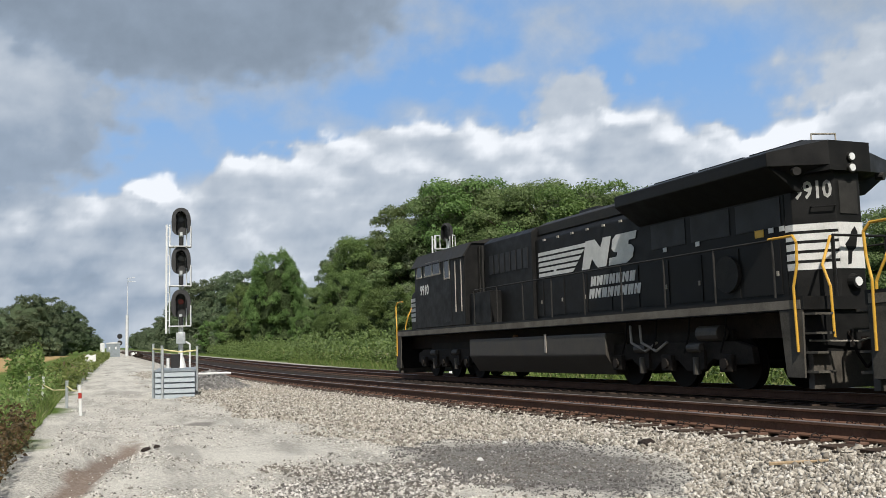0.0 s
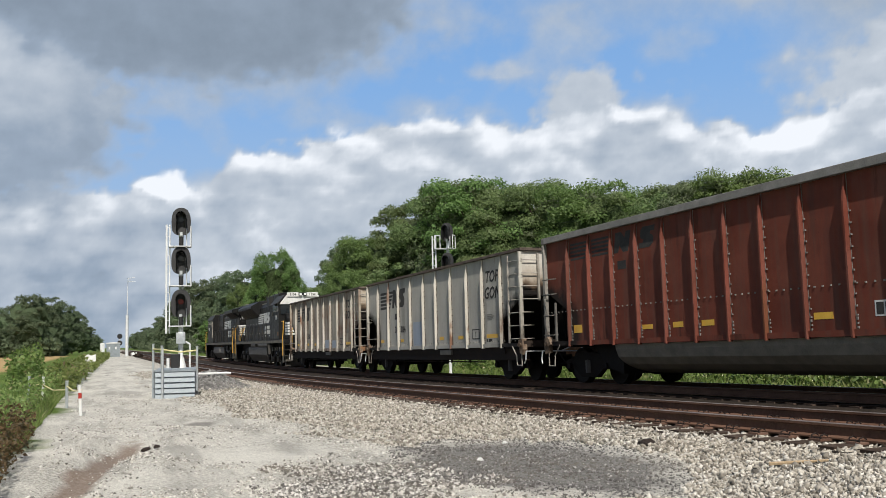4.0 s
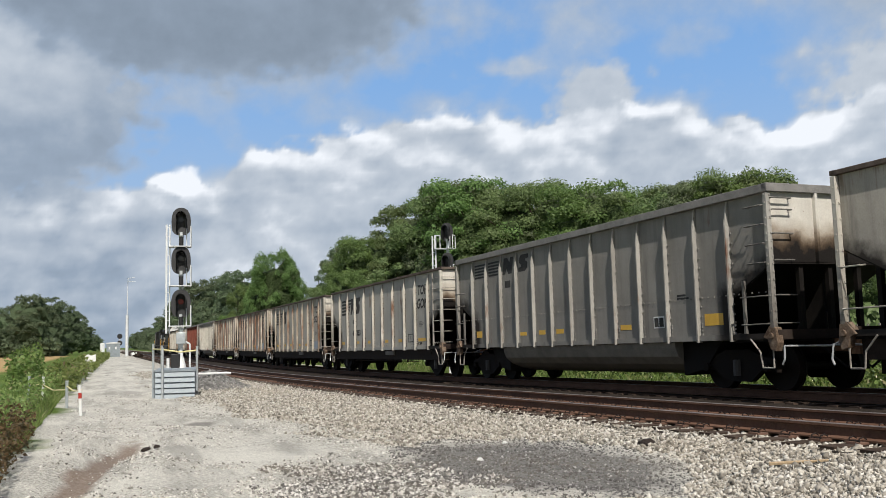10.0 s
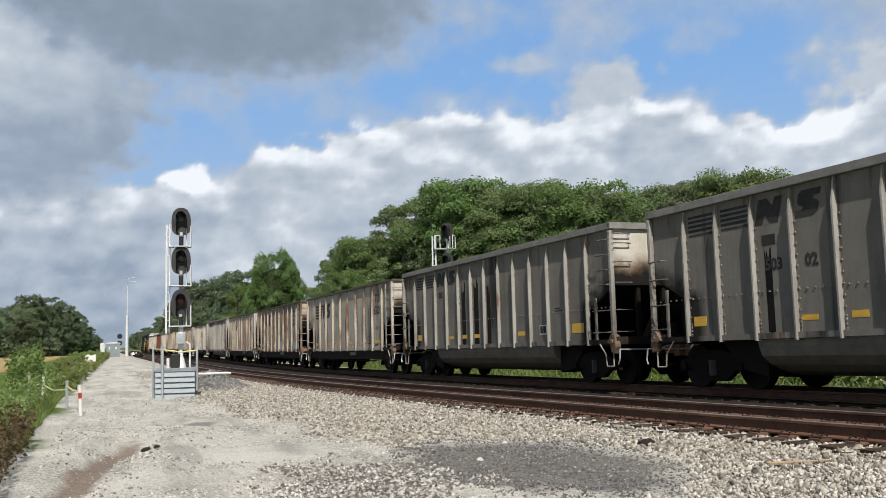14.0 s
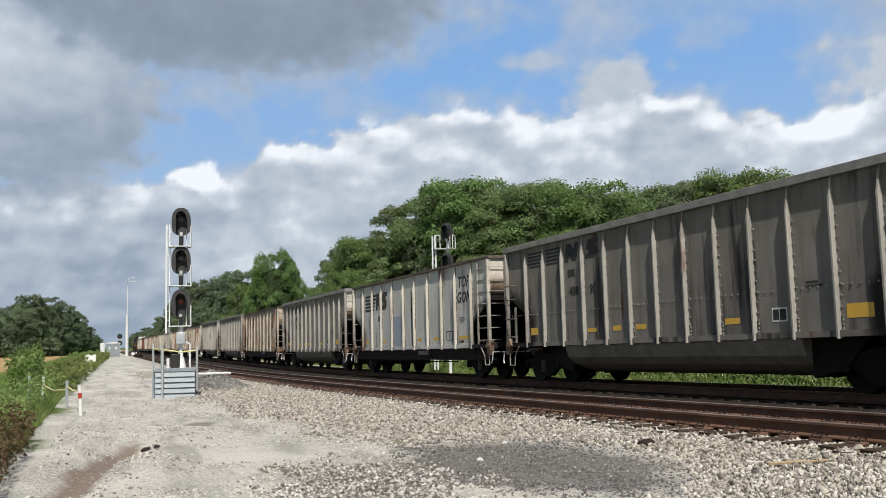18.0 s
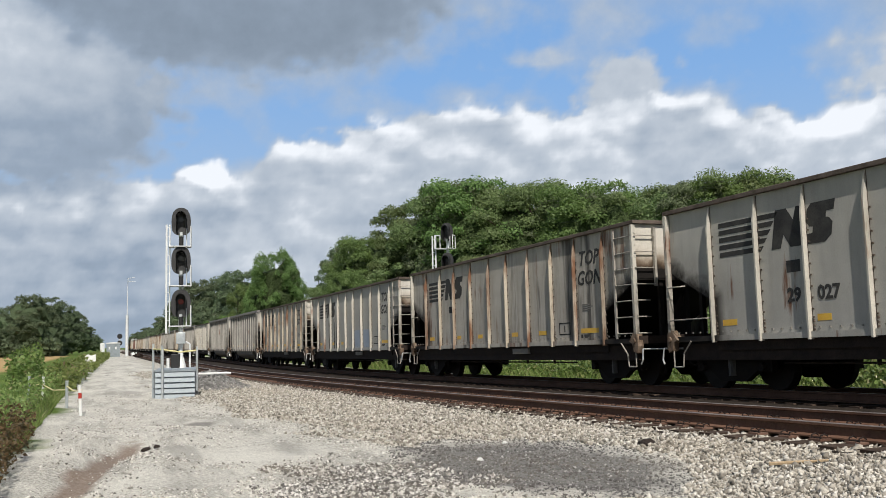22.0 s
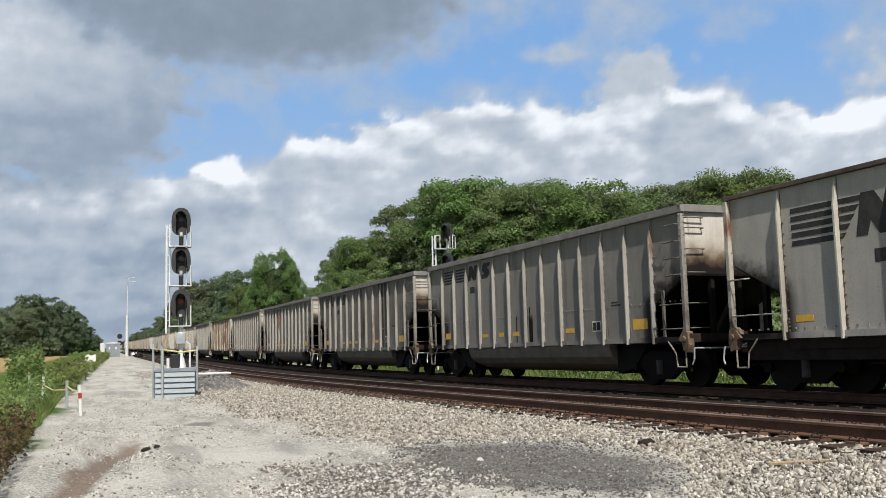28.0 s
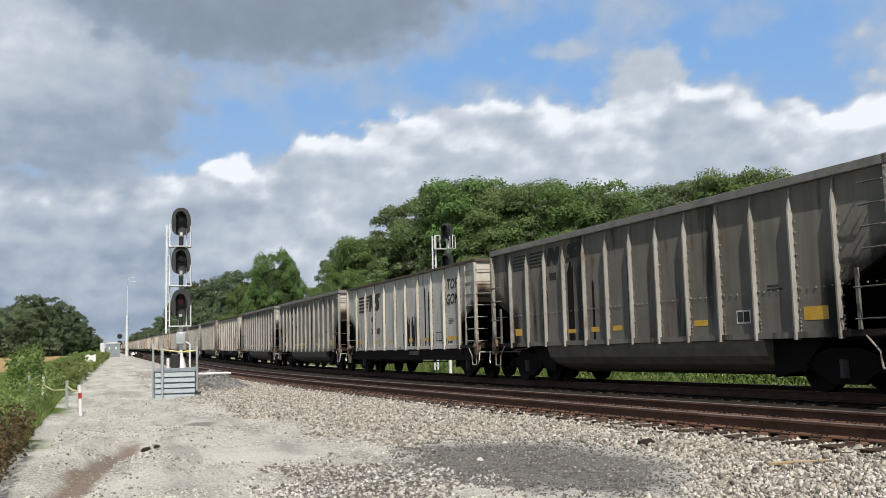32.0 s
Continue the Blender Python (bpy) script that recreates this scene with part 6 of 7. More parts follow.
# running numbers that can be read, either side of a post; touch-up paint; tar that has run down
rng_tar = random.Random(4)
for k, ((middle, style, paint, posts), (car, at, turn)) in enumerate(zip(CONSIST, list(moving))):
    if k in NUMBERS:
        one, two = NUMBERS[k]
        y, z, big = (3.80, 1.66, 0.34) if style == "flat" else (3.66, 2.27, 0.31)
        stencil(car, one, big, y, z, -1.441, name="road_number")
        stencil(car, two, big, y - (0.82 if style == "flat" else 0.94), z, -1.441, name="road_number")
    for y, w, z0, z1 in PATCHES.get(k, ()):
        part("paint_patch", Shape().box(-1.4445, -1.44, y - w, y, z0, z1), PATCH_BLUE, car, "pale blue touch-up paint")
    for y, w, z in STAINS.get(k, ()):
        edge = []
        for j in range(7):
            edge.append((y - w * j / 6, z - 0.5 * rng_tar.random() ** 1.5 * min(1, w * 4)))
        low = [(y - w, 1.12), (y - w * 0.55, 1.10), (y, 1.12)]
        part("tar_stain", Shape().prism(edge + low, "x", -1.4435, -1.44), SOOT_SHADE, car, "black tar run")
    if k == 18:
        part("notice_plate", Shape().box(-1.443, -1.44, -5.07, -4.55, 1.72, 2.05), MARK_WHITE, car, "white placard backing")
        part("reflector", Shape().box(-1.447, -1.443, -5.02, -4.62, 1.80, 2.07), MARK_YELLOW, car, "yellow reflective patch")

for builder, at, turn in ((engine_9910, 24.52, 0), (engine_1154, 1.15, 180)):
    moving.append((builder(), at, turn))
# ---- signals and other railway things beside the line ----
RED_GLOW = nodes("red signal lens", 0.2)[0]
_b = RED_GLOW.node_tree.nodes["Principled BSDF"]
_b.inputs["Base Color"].default_value, _b.inputs["Emission Color"].default_value, _b.inputs["Emission Strength"].default_value = (0.06, 0.006, 0.006, 1), (1.0, 0.03, 0.03, 1), 0.03
DARK_LENS = nodes("unlit lens", 0.1)[0]
DARK_LENS.node_tree.nodes["Principled BSDF"].inputs["Base Color"].default_value = (0.05, 0.05, 0.05, 1)
YELLOW_CHAIN = plain("faded yellow plastic", (0.62, 0.55, 0.25), (0.75, 0.68, 0.36), 0.5)
WHITE_PAINT = plain("white post paint", (0.62, 0.63, 0.61), (0.80, 0.80, 0.78), 0.6)


def signal_head(parent, z, lit):
    """A black oval backing with a long hood over one lens; it faces -y."""
    n, out = 28, []
    for k in range(n):
        a = k * math.tau / n
        out.append((0.30 * math.copysign(abs(math.cos(a)) ** 0.8, math.cos(a)), z + 0.445 * math.copysign(abs(math.sin(a)) ** (0.9 if math.sin(a) > 0 else 0.55), math.sin(a))))
    b = part("signal_head", Shape().prism(out, "y", -0.02, 0.02), SIGNAL_GREY, parent, "black oval signal head")
    h = Shape()
    m = 12
    for r0, r1 in ((0.17, 0.155),):
        vs = []
        for y, drop in ((-0.02, 0.0), (-0.42, 0.04)):
            for r in (r0, r1):
                for k in range(m + 1):
                    a = math.radians(-35) + math.radians(250) * k / m
                    vs.append((r * math.cos(a), y, z + 0.13 - drop + r * 1.25 * math.sin(a)))
        k1 = m + 1
        fs = []
        for k in range(m):
            fs += [(k, k + 1, 2 * k1 + k + 1, 2 * k1 + k), (k1 + k, 3 * k1 + k, 3 * k1 + k + 1, k1 + k + 1), (2 * k1 + k, 2 * k1 + k + 1, 3 * k1 + k + 1, 3 * k1 + k)]
        h.add(vs, fs)
    for sx in (-1, 1):
        h.prism([(-0.02, z + 0.06), (-0.42, z + 0.0), (-0.30, z - 0.36), (-0.02, z - 0.36)], "x", min(sx * 0.14, sx * 0.152), max(sx * 0.14, sx * 0.152))
    part("visor", h, SIGNAL_BLACK, b)
    part("lens", Shape().rod((0, -0.022, z + 0.05), (0, -0.06, z + 0.05), 0.085, 18), RED_GLOW if lit else DARK_LENS, b, "glowing red lens" if lit else "dark glass lens")
    part("lamp_housing", Shape().box(-0.16, 0.16, 0.02, 0.30, z - 0.22, z + 0.24), SIGNAL_BLACK, b, bevel=0.03)
    part("head_bracket", Shape().box(-0.045, 0.045, -0.06, -0.02, z - 0.46, z - 0.34), GALV, b)
    return b


def ladder_cage(parent, z0, z1, x0, x1):
    part("ladder_stile", Shape().box(x0 - 0.03, x0 + 0.03, 0.30, 0.36, z0, z1), SIGNAL_WHITE, parent)
    part("ladder_stile", Shape().box(x0 + 0.08, x0 + 0.12, 0.30, 0.36, z0, z1), SIGNAL_WHITE, parent)
    k = 0
    z = z0 + 0.1
    while z < z1:
        part("ladder_rung", Shape().box(x0, x0 + 0.1, 0.32, 0.345, z, z + 0.025), SIGNAL_WHITE, parent)
        z += 0.30


def service_bracket(parent, z, x0, x1):
    part("platform", Shape().box(x0, x1, -0.10, 0.42, z - 0.03, z), SIGNAL_WHITE, parent)
    part("platform_rail", Shape().pipe([(x1, -0.08, z), (x1, -0.08, z + 0.62), (x1, 0.4, z + 0.62), (x1, 0.4, z)], 0.022), SIGNAL_WHITE, parent)
    part("platform_post", Shape().rod((x1 - 0.13, -0.08, z), (x1 - 0.13, -0.08, z + 0.55), 0.018), SIGNAL_WHITE, parent)


def near_signal():
    """The three-headed signal beside the near track, on its railed box foundation."""
    s = thing("railway_signal", "three-headed mast signal showing one red lens", "signal", "railway signals", at=pose(2.36, 30.9, -0.03, 0, 0, -6))
    part("mast", Shape().rod((0, 0.12, 0.65), (0, 0.12, 5.60), 0.075, 16), SIGNAL_WHITE, s)
    part("mast_foot", Shape().rod((0, 0.12, 0.62), (0, 0.12, 1.15), 0.22, 16, 0.09), WHITE_PAINT, s)
    part("relay_case", Shape().box(-0.30, -0.02, -0.05, 0.40, 0.65, 1.25), SIGNAL_BLACK, s, "small black relay case", bevel=0.02)
    part("junction_box", Shape().box(-0.14, 0.14, -0.12, 0.10, 1.56, 1.92), GALV, s, bevel=0.02)
    part("cable_stand", Shape().rod((-0.38, 0.0, 0.64), (-0.38, 0.0, 1.12), 0.05), WHITE_PAINT, s)
    part("conduit", Shape().pipe([(0.28, 0.1, 0.65), (0.28, 0.1, 1.55), (0.1, 0.1, 1.65)], 0.03), SIGNAL_WHITE, s)
    for z, lit in ((5.46, False), (4.22, False), (2.84, True)):
        signal_head(s, z, lit)
    for z in (4.68, 3.42, 2.14):
        service_bracket(s, z + 0.0, -0.38, 0.30)
        part("bracket_neck", Shape().rod((0, -0.03, z - 0.02), (0, -0.03, z + 0.28), 0.07, 12), SIGNAL_BLACK, s)
    ladder_cage(s, 1.9, 5.4, -0.46, 0.0)
    return s


def signal_base():
    b = thing("signal_foundation", "corrugated grey steel box foundation with rail posts", "foundation", at=pose(2.13, 29.0, -0.05, 0, 0, -6))
    part("top_plate", Shape().box(-0.64, 0.53, -0.62, 2.5, 0.78, 0.83), GALV_DULL, b)
    for k in range(5):
        z = 0.0 + k * 0.156
        part("wall_plank", Shape().prism([(-0.64, z + 0.01), (-0.60, z + 0.14), (-0.56, z + 0.156), (-0.56, z + 0.01)], "x", -0.60, 0.50), GALV_DULL, b)
        part("side_plank", Shape().box(-0.68, -0.63, -0.55, 2.4, z + 0.01, z + 0.146), GALV_DULL, b)
    part("core", Shape().box(-0.62, 0.49, -0.55, 2.4, 0.0, 0.78), GALV_DULL, b)
    for x, y, top, low in ((-0.70, 0.1, 1.58, 0.0), (-0.48, 0.6, 1.52, 0.8), (-0.40, -0.66, 1.46, -0.12), (0.56, -0.5, 1.48, 0.2)):
        part("rail_post", Shape().rod((x, y, low), (x, y, top), 0.035, 10), GALV, b)
        part("post_cap", Shape().rod((x, y, top), (x, y, top + 0.02), 0.04, 10), GALV, b)
    part("chain", Shape().pipe([(-0.70, 0.1, 1.44), (-0.40, -0.66, 1.42), (0.1, -0.55, 1.34), (0.56, -0.5, 1.38)], 0.022), YELLOW_CHAIN, b, "pale yellow plastic chain")
    part("foot_rail", Shape().rod((0.55, 2.6, 0.60), (1.6, 2.6, 0.60), 0.04), WHITE_PAINT, b)
    return b


def far_signal():
    """The signal across the tracks; its upper heads show over the train."""
    s = thing("railway_signal", "mast signal with ladder on the far side of the tracks", "signal", "railway signals", at=pose(15.6, 42.2, -0.35, 0, 0, -36))
    part("mast", Shape().rod((0, 0.12, 0.0), (0, 0.12, 7.2), 0.075, 16), SIGNAL_WHITE, s)
    for z in (7.0, 5.55):
        signal_head(s, z, False)
    for z in (6.22, 4.8):
        service_bracket(s, z, -0.62, 0.30)
    for x in (-0.62, -0.78):
        part("ladder_stile", Shape().box(x - 0.03, x + 0.03, 0.12, 0.18, 0.4, 6.85), SIGNAL_WHITE, s)
    for k in range(20):
        part("ladder_rung", Shape().box(-0.78, -0.62, 0.13, 0.17, 0.6 + k * 0.32, 0.63 + k * 0.32), SIGNAL_WHITE, s)
    part("top_rail", Shape().pipe([(-0.62, 0.0, 6.2), (-0.62, 0.0, 6.85), (-0.35, 0.0, 6.85), (-0.35, 0.0, 6.2)], 0.025), SIGNAL_WHITE, s)
    return s


near_signal()
signal_base()
far_signal()


def far_installations():
    hut = thing("equipment_hut", "small grey metal equipment hut beside the line", "hut", at=pose(1.75, 158, 0))
    part("wall", Shape().box(-1.0, 1.0, -0.8, 0.8, 0.0, 2.1), GALV_DULL, hut, bevel=0.03)
    part("roof", Shape().prism([(-1.1, 2.1), (1.1, 2.1), (1.1, 2.2), (0, 2.32), (-1.1, 2.2)], "y", -0.9, 0.9), WHITE_PAINT, hut)
    for x in (-0.55, 0.4):
        part("vent", Shape().box(x - 0.12, x + 0.12, -0.83, -0.80, 1.2, 1.6), SIGNAL_WHITE, hut)
    case = thing("relay_cabinet", "white metal relay cabinet", "cabinet", at=pose(0.15, 150, 0))
    part("body", Shape().box(-0.3, 0.3, -0.3, 0.3, 0.0, 2.2), WHITE_PAINT, case)
    part("door", Shape().box(-0.25, 0.25, -0.32, -0.30, 0.2, 2.0), SIGNAL_WHITE, case)
    pole = thing("radio_mast", "tall thin silver radio mast", "mast", at=pose(3.85, 160, 0))
    part("lower_pole", Shape().rod((0, 0, 0), (0.0, 0, 6.6), 0.26, 14, 0.22), SIGNAL_WHITE, pole)
    part("upper_pole", Shape().rod((0.0, 0, 6.6), (0.08, 0, 12.6), 0.07, 12, 0.045), SIGNAL_WHITE, pole)
    part("antenna", Shape().rod((-0.1, 0, 12.5), (1.1, 0, 12.75), 0.035), SIGNAL_WHITE, pole)
    part("antenna", Shape().rod((0.1, 0, 12.1), (1.3, 0, 12.0), 0.035), SIGNAL_WHITE, pole)
    sig = thing("railway_signal", "small distant signal with black heads", "signal", "railway signals", at=pose(2.85, 165, 0))
    part("mast", Shape().rod((0, 0, 0), (0, 0, 3.6), 0.08), SIGNAL_WHITE, sig)
    for z in (3.3, 2.2):
        part("signal_head", Shape().rod((0, -0.1, z), (0, 0.1, z), 0.42, 18), SIGNAL_BLACK, sig)
    heap = thing("scrap_heap", "dark heap of rail parts beside the track", "heap", at=pose(4.9, 150, 0))
    for k in range(9):
        part("scrap_piece", Shape().box(-0.3, 0.3, -0.2, 0.2, 0, 0.4, pose(random.uniform(-0.7, 1.2), random.uniform(-1, 1), random.uniform(0, 0.3), random.uniform(-30, 30), random.uniform(-30, 30), random.uniform(0, 180))), UNDER if k % 3 else WHITE_PAINT, heap)


far_installations()


def roadside():
    for x, y, h, label in ((-0.40, 22.2, 0.64, "white roadside marker post"), (-0.80, 25.6, 0.66, "grey metal fence post"), (-1.55, 29.0, 0.68 - ground_height(-1.55, 29.0), "pale wooden fence post"), (-1.98, 30.0, 0.66 - ground_height(-1.98, 30.0), "short grey metal fence post")):
        p = thing("marker_post", label, "post", "posts beside the road", at=pose(x, y, ground_height(x, y) - 0.1, 0, random.uniform(-3, 3), 0))
        part("post", Shape().rod((0, 0, 0), (0, 0, h + 0.1), 0.036 if "white" in label else 0.035, 10), WHITE_PAINT if "white" in label or "pale" in label else GALV, p)
        if "white" in label:
            part("reflector", Shape().rod((0, 0, h - 0.16), (0, 0, h - 0.04), 0.038, 10), nodes_red(), p, "red reflective band")
        part("cap", Shape().rod((0, 0, h + 0.1), (0, 0, h + 0.13), 0.04, 10), WHITE_PAINT if "white" in label else GALV, p)
    c = thing("plastic_chain", "faded yellow chain slung between the posts", "chain", at=Matrix())
    part("strand", Shape().pipe([(-1.98, 30.0, 0.44), (-1.55, 29.0, 0.47), (-1.18, 27.3, 0.36), (-0.80, 25.6, 0.44)], 0.018), YELLOW_CHAIN, c)
    part("strand", Shape().pipe([(-0.80, 25.6, 0.52), (-0.6, 24.0, 0.46), (-0.40, 22.2, 0.56)], 0.018), YELLOW_CHAIN, c)
    w = thing("white_sign", "bent white board on a short post", "sign", at=pose(-0.62, 62, ground_height(-0.62, 62)))
    part("board", Shape().prism([(-0.30, 0.62), (0.16, 0.58), (0.32, 0.72), (0.30, 1.10), (0.04, 1.02), (-0.14, 1.12), (-0.32, 0.98)], "y", -0.02, 0.02), WHITE_PAINT, w)
    part("post", Shape().rod((0, 0.04, 0), (0, 0.04, 0.9), 0.03), GALV, w)


roadside()
# ---- trees and brush ----
def leaf_material(name, tones, rough=0.55):
    m, nt, bsdf = nodes(name, rough)
    isl = nt.nodes.new("ShaderNodeNewGeometry").outputs["Random Per Island"]
    rnd = nt.nodes.new("ShaderNodeObjectInfo").outputs["Random"]
    col = ramp(nt, isl, tones)
    patchy = noise_of(nt, coords(nt, world_space=True), 0.30, 3.0)
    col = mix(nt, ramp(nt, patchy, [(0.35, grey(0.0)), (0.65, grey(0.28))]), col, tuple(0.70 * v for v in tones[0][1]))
    hue = node(nt, "ShaderNodeHueSaturation")
    nt.links.new(col, hue.inputs["Color"])
    nt.links.new(math_of(nt, "ADD", math_of(nt, "MULTIPLY", rnd, 0.035), 0.482), hue.inputs["Hue"])
    nt.links.new(math_of(nt, "ADD", math_of(nt, "MULTIPLY", rnd, 0.34), 0.88), hue.inputs["Value"])
    nt.links.new(hue.outputs[0], bsdf.inputs["Base Color"])
    tr = nt.nodes.new("ShaderNodeBsdfTranslucent")
    nt.links.new(hue.outputs[0], tr.inputs[0])
    mx = nt.nodes.new("ShaderNodeMixShader")
    mx.inputs[0].default_value = 0.45
    nt.links.new(bsdf.outputs[0], mx.inputs[1])
    nt.links.new(tr.outputs[0], mx.inputs[2])
    nt.links.new(mx.outputs[0], nt.nodes["Material Output"].inputs[0])
    return m


LEAF = leaf_material("oak leaves", [(0.0, (0.142, 0.198, 0.073)), (0.5, (0.168, 0.232, 0.086)), (1.0, (0.196, 0.264, 0.101))])
LEAF_BRIGHT = leaf_material("sunny leaves", [(0.0, (0.118, 0.185, 0.052)), (0.5, (0.150, 0.230, 0.066)), (1.0, (0.185, 0.270, 0.082))])
# far leaves: the haze of distance is put into paler, greyer greens
LEAF_HAZE = leaf_material("distant leaves with painted haze", [(0.0, (0.112, 0.152, 0.082)), (0.5, (0.136, 0.182, 0.096)), (1.0, (0.160, 0.208, 0.112))])
LEAF_PALE = leaf_material("greyish oak leaves", [(0.0, (0.135, 0.175, 0.086)), (0.5, (0.160, 0.205, 0.102)), (1.0, (0.186, 0.236, 0.120))])
WEED = leaf_material("weeds", [(0.0, (0.105, 0.155, 0.034)), (0.6, (0.19, 0.26, 0.065)), (0.9, (0.25, 0.31, 0.10)), (1.0, (0.29, 0.24, 0.12))])
WEED_RED = leaf_material("reddened weeds", [(0.0, (0.06, 0.05, 0.02)), (0.5, (0.12, 0.08, 0.03)), (1.0, (0.17, 0.10, 0.05))])
BARK = plain("bark", (0.06, 0.045, 0.035), (0.16, 0.13, 0.10), 0.9, scale=4, fine=25, rel=0.6)


def leaf_mesh(name, at, normal, size, mat, rng, loose=0.45):
    """Folded leaf clumps: two triangles each, set at 'at' and facing roughly along 'normal'."""
    n = len(at)
    nrm = normal + loose * rng.normal(size=(n, 3))
    nrm /= np.linalg.norm(nrm, axis=1, keepdims=True)
    u = np.cross(nrm, rng.normal(size=(n, 3)))
    u /= np.linalg.norm(u, axis=1, keepdims=True)
    w = np.cross(nrm, u)
    s = (size * (0.55 + 0.9 * rng.random(n)))[:, None]
    fold = nrm * s * (0.3 * rng.random((n, 1)))
    v = np.stack([at - u * s, at - w * s * 0.55 + fold, at + u * s * 1.1, at + w * s * 0.6 + fold], 1)
    f = np.tile(np.array([(0, 1, 2), (0, 2, 3)]), (n, 1, 1)) + 4 * np.arange(n)[:, None, None]
    f = f.reshape(-1, 3)
    me = bpy.data.meshes.new(name)
    me.vertices.add(4 * n)
    me.vertices.foreach_set("co", v.reshape(-1).astype(np.float32))
    me.loops.add(3 * len(f))
    me.loops.foreach_set("vertex_index", f.reshape(-1).astype(np.int32))
    me.polygons.add(len(f))
    me.polygons.foreach_set("loop_start", np.arange(0, 3 * len(f), 3, dtype=np.int32))
    me.update(calc_edges=True)
    me.materials.append(mat)
    return me


ICO = bmesh.new()
bmesh.ops.create_icosphere(ICO, subdivisions=1, radius=1.0)
ICO_V = np.array([v.co for v in ICO.verts])
ICO_F = np.array([[v.index for v in f.verts] for f in ICO.faces])
ICO.free()


def clump_mesh(name, at, size, mat, rng):
    """Lumpy masses of small twigs and leaves, the inner body of a crown."""
    n, m = len(at), len(ICO_V)
    r = 0.70 + 0.50 * rng.random((n, m, 1))
    v = ICO_V[None] * r * size[:, None, None] + at[:, None, :]
    f = (ICO_F[None] + m * np.arange(n)[:, None, None]).reshape(-1, 3)
    me = bpy.data.meshes.new(name)
    me.from_pydata(v.reshape(-1, 3).tolist(), [], f.tolist())
    me.materials.append(mat)
    return me


def tuft_material(name, dark, light, hollow_shade=0.5):
    """Close foliage: fine leafy grain, the shade of its hollows put into the colour."""
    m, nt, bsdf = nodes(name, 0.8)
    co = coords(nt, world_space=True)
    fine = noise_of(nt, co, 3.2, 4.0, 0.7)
    col = ramp(nt, fine, [(0.36, tuple(hollow_shade * v for v in dark)), (0.50, dark), (0.68, light)])
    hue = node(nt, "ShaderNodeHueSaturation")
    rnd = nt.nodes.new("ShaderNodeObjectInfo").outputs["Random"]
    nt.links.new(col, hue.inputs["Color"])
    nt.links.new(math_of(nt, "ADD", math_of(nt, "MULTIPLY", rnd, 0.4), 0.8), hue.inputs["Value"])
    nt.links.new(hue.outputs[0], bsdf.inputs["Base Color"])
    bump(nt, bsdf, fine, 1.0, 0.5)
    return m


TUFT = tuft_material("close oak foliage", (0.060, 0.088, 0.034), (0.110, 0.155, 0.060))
# far crowns' insides, haze painted in: paler, with weaker hollows
TUFT_HAZE = tuft_material("distant foliage with painted haze", (0.075, 0.105, 0.056), (0.120, 0.160, 0.086), 0.75)


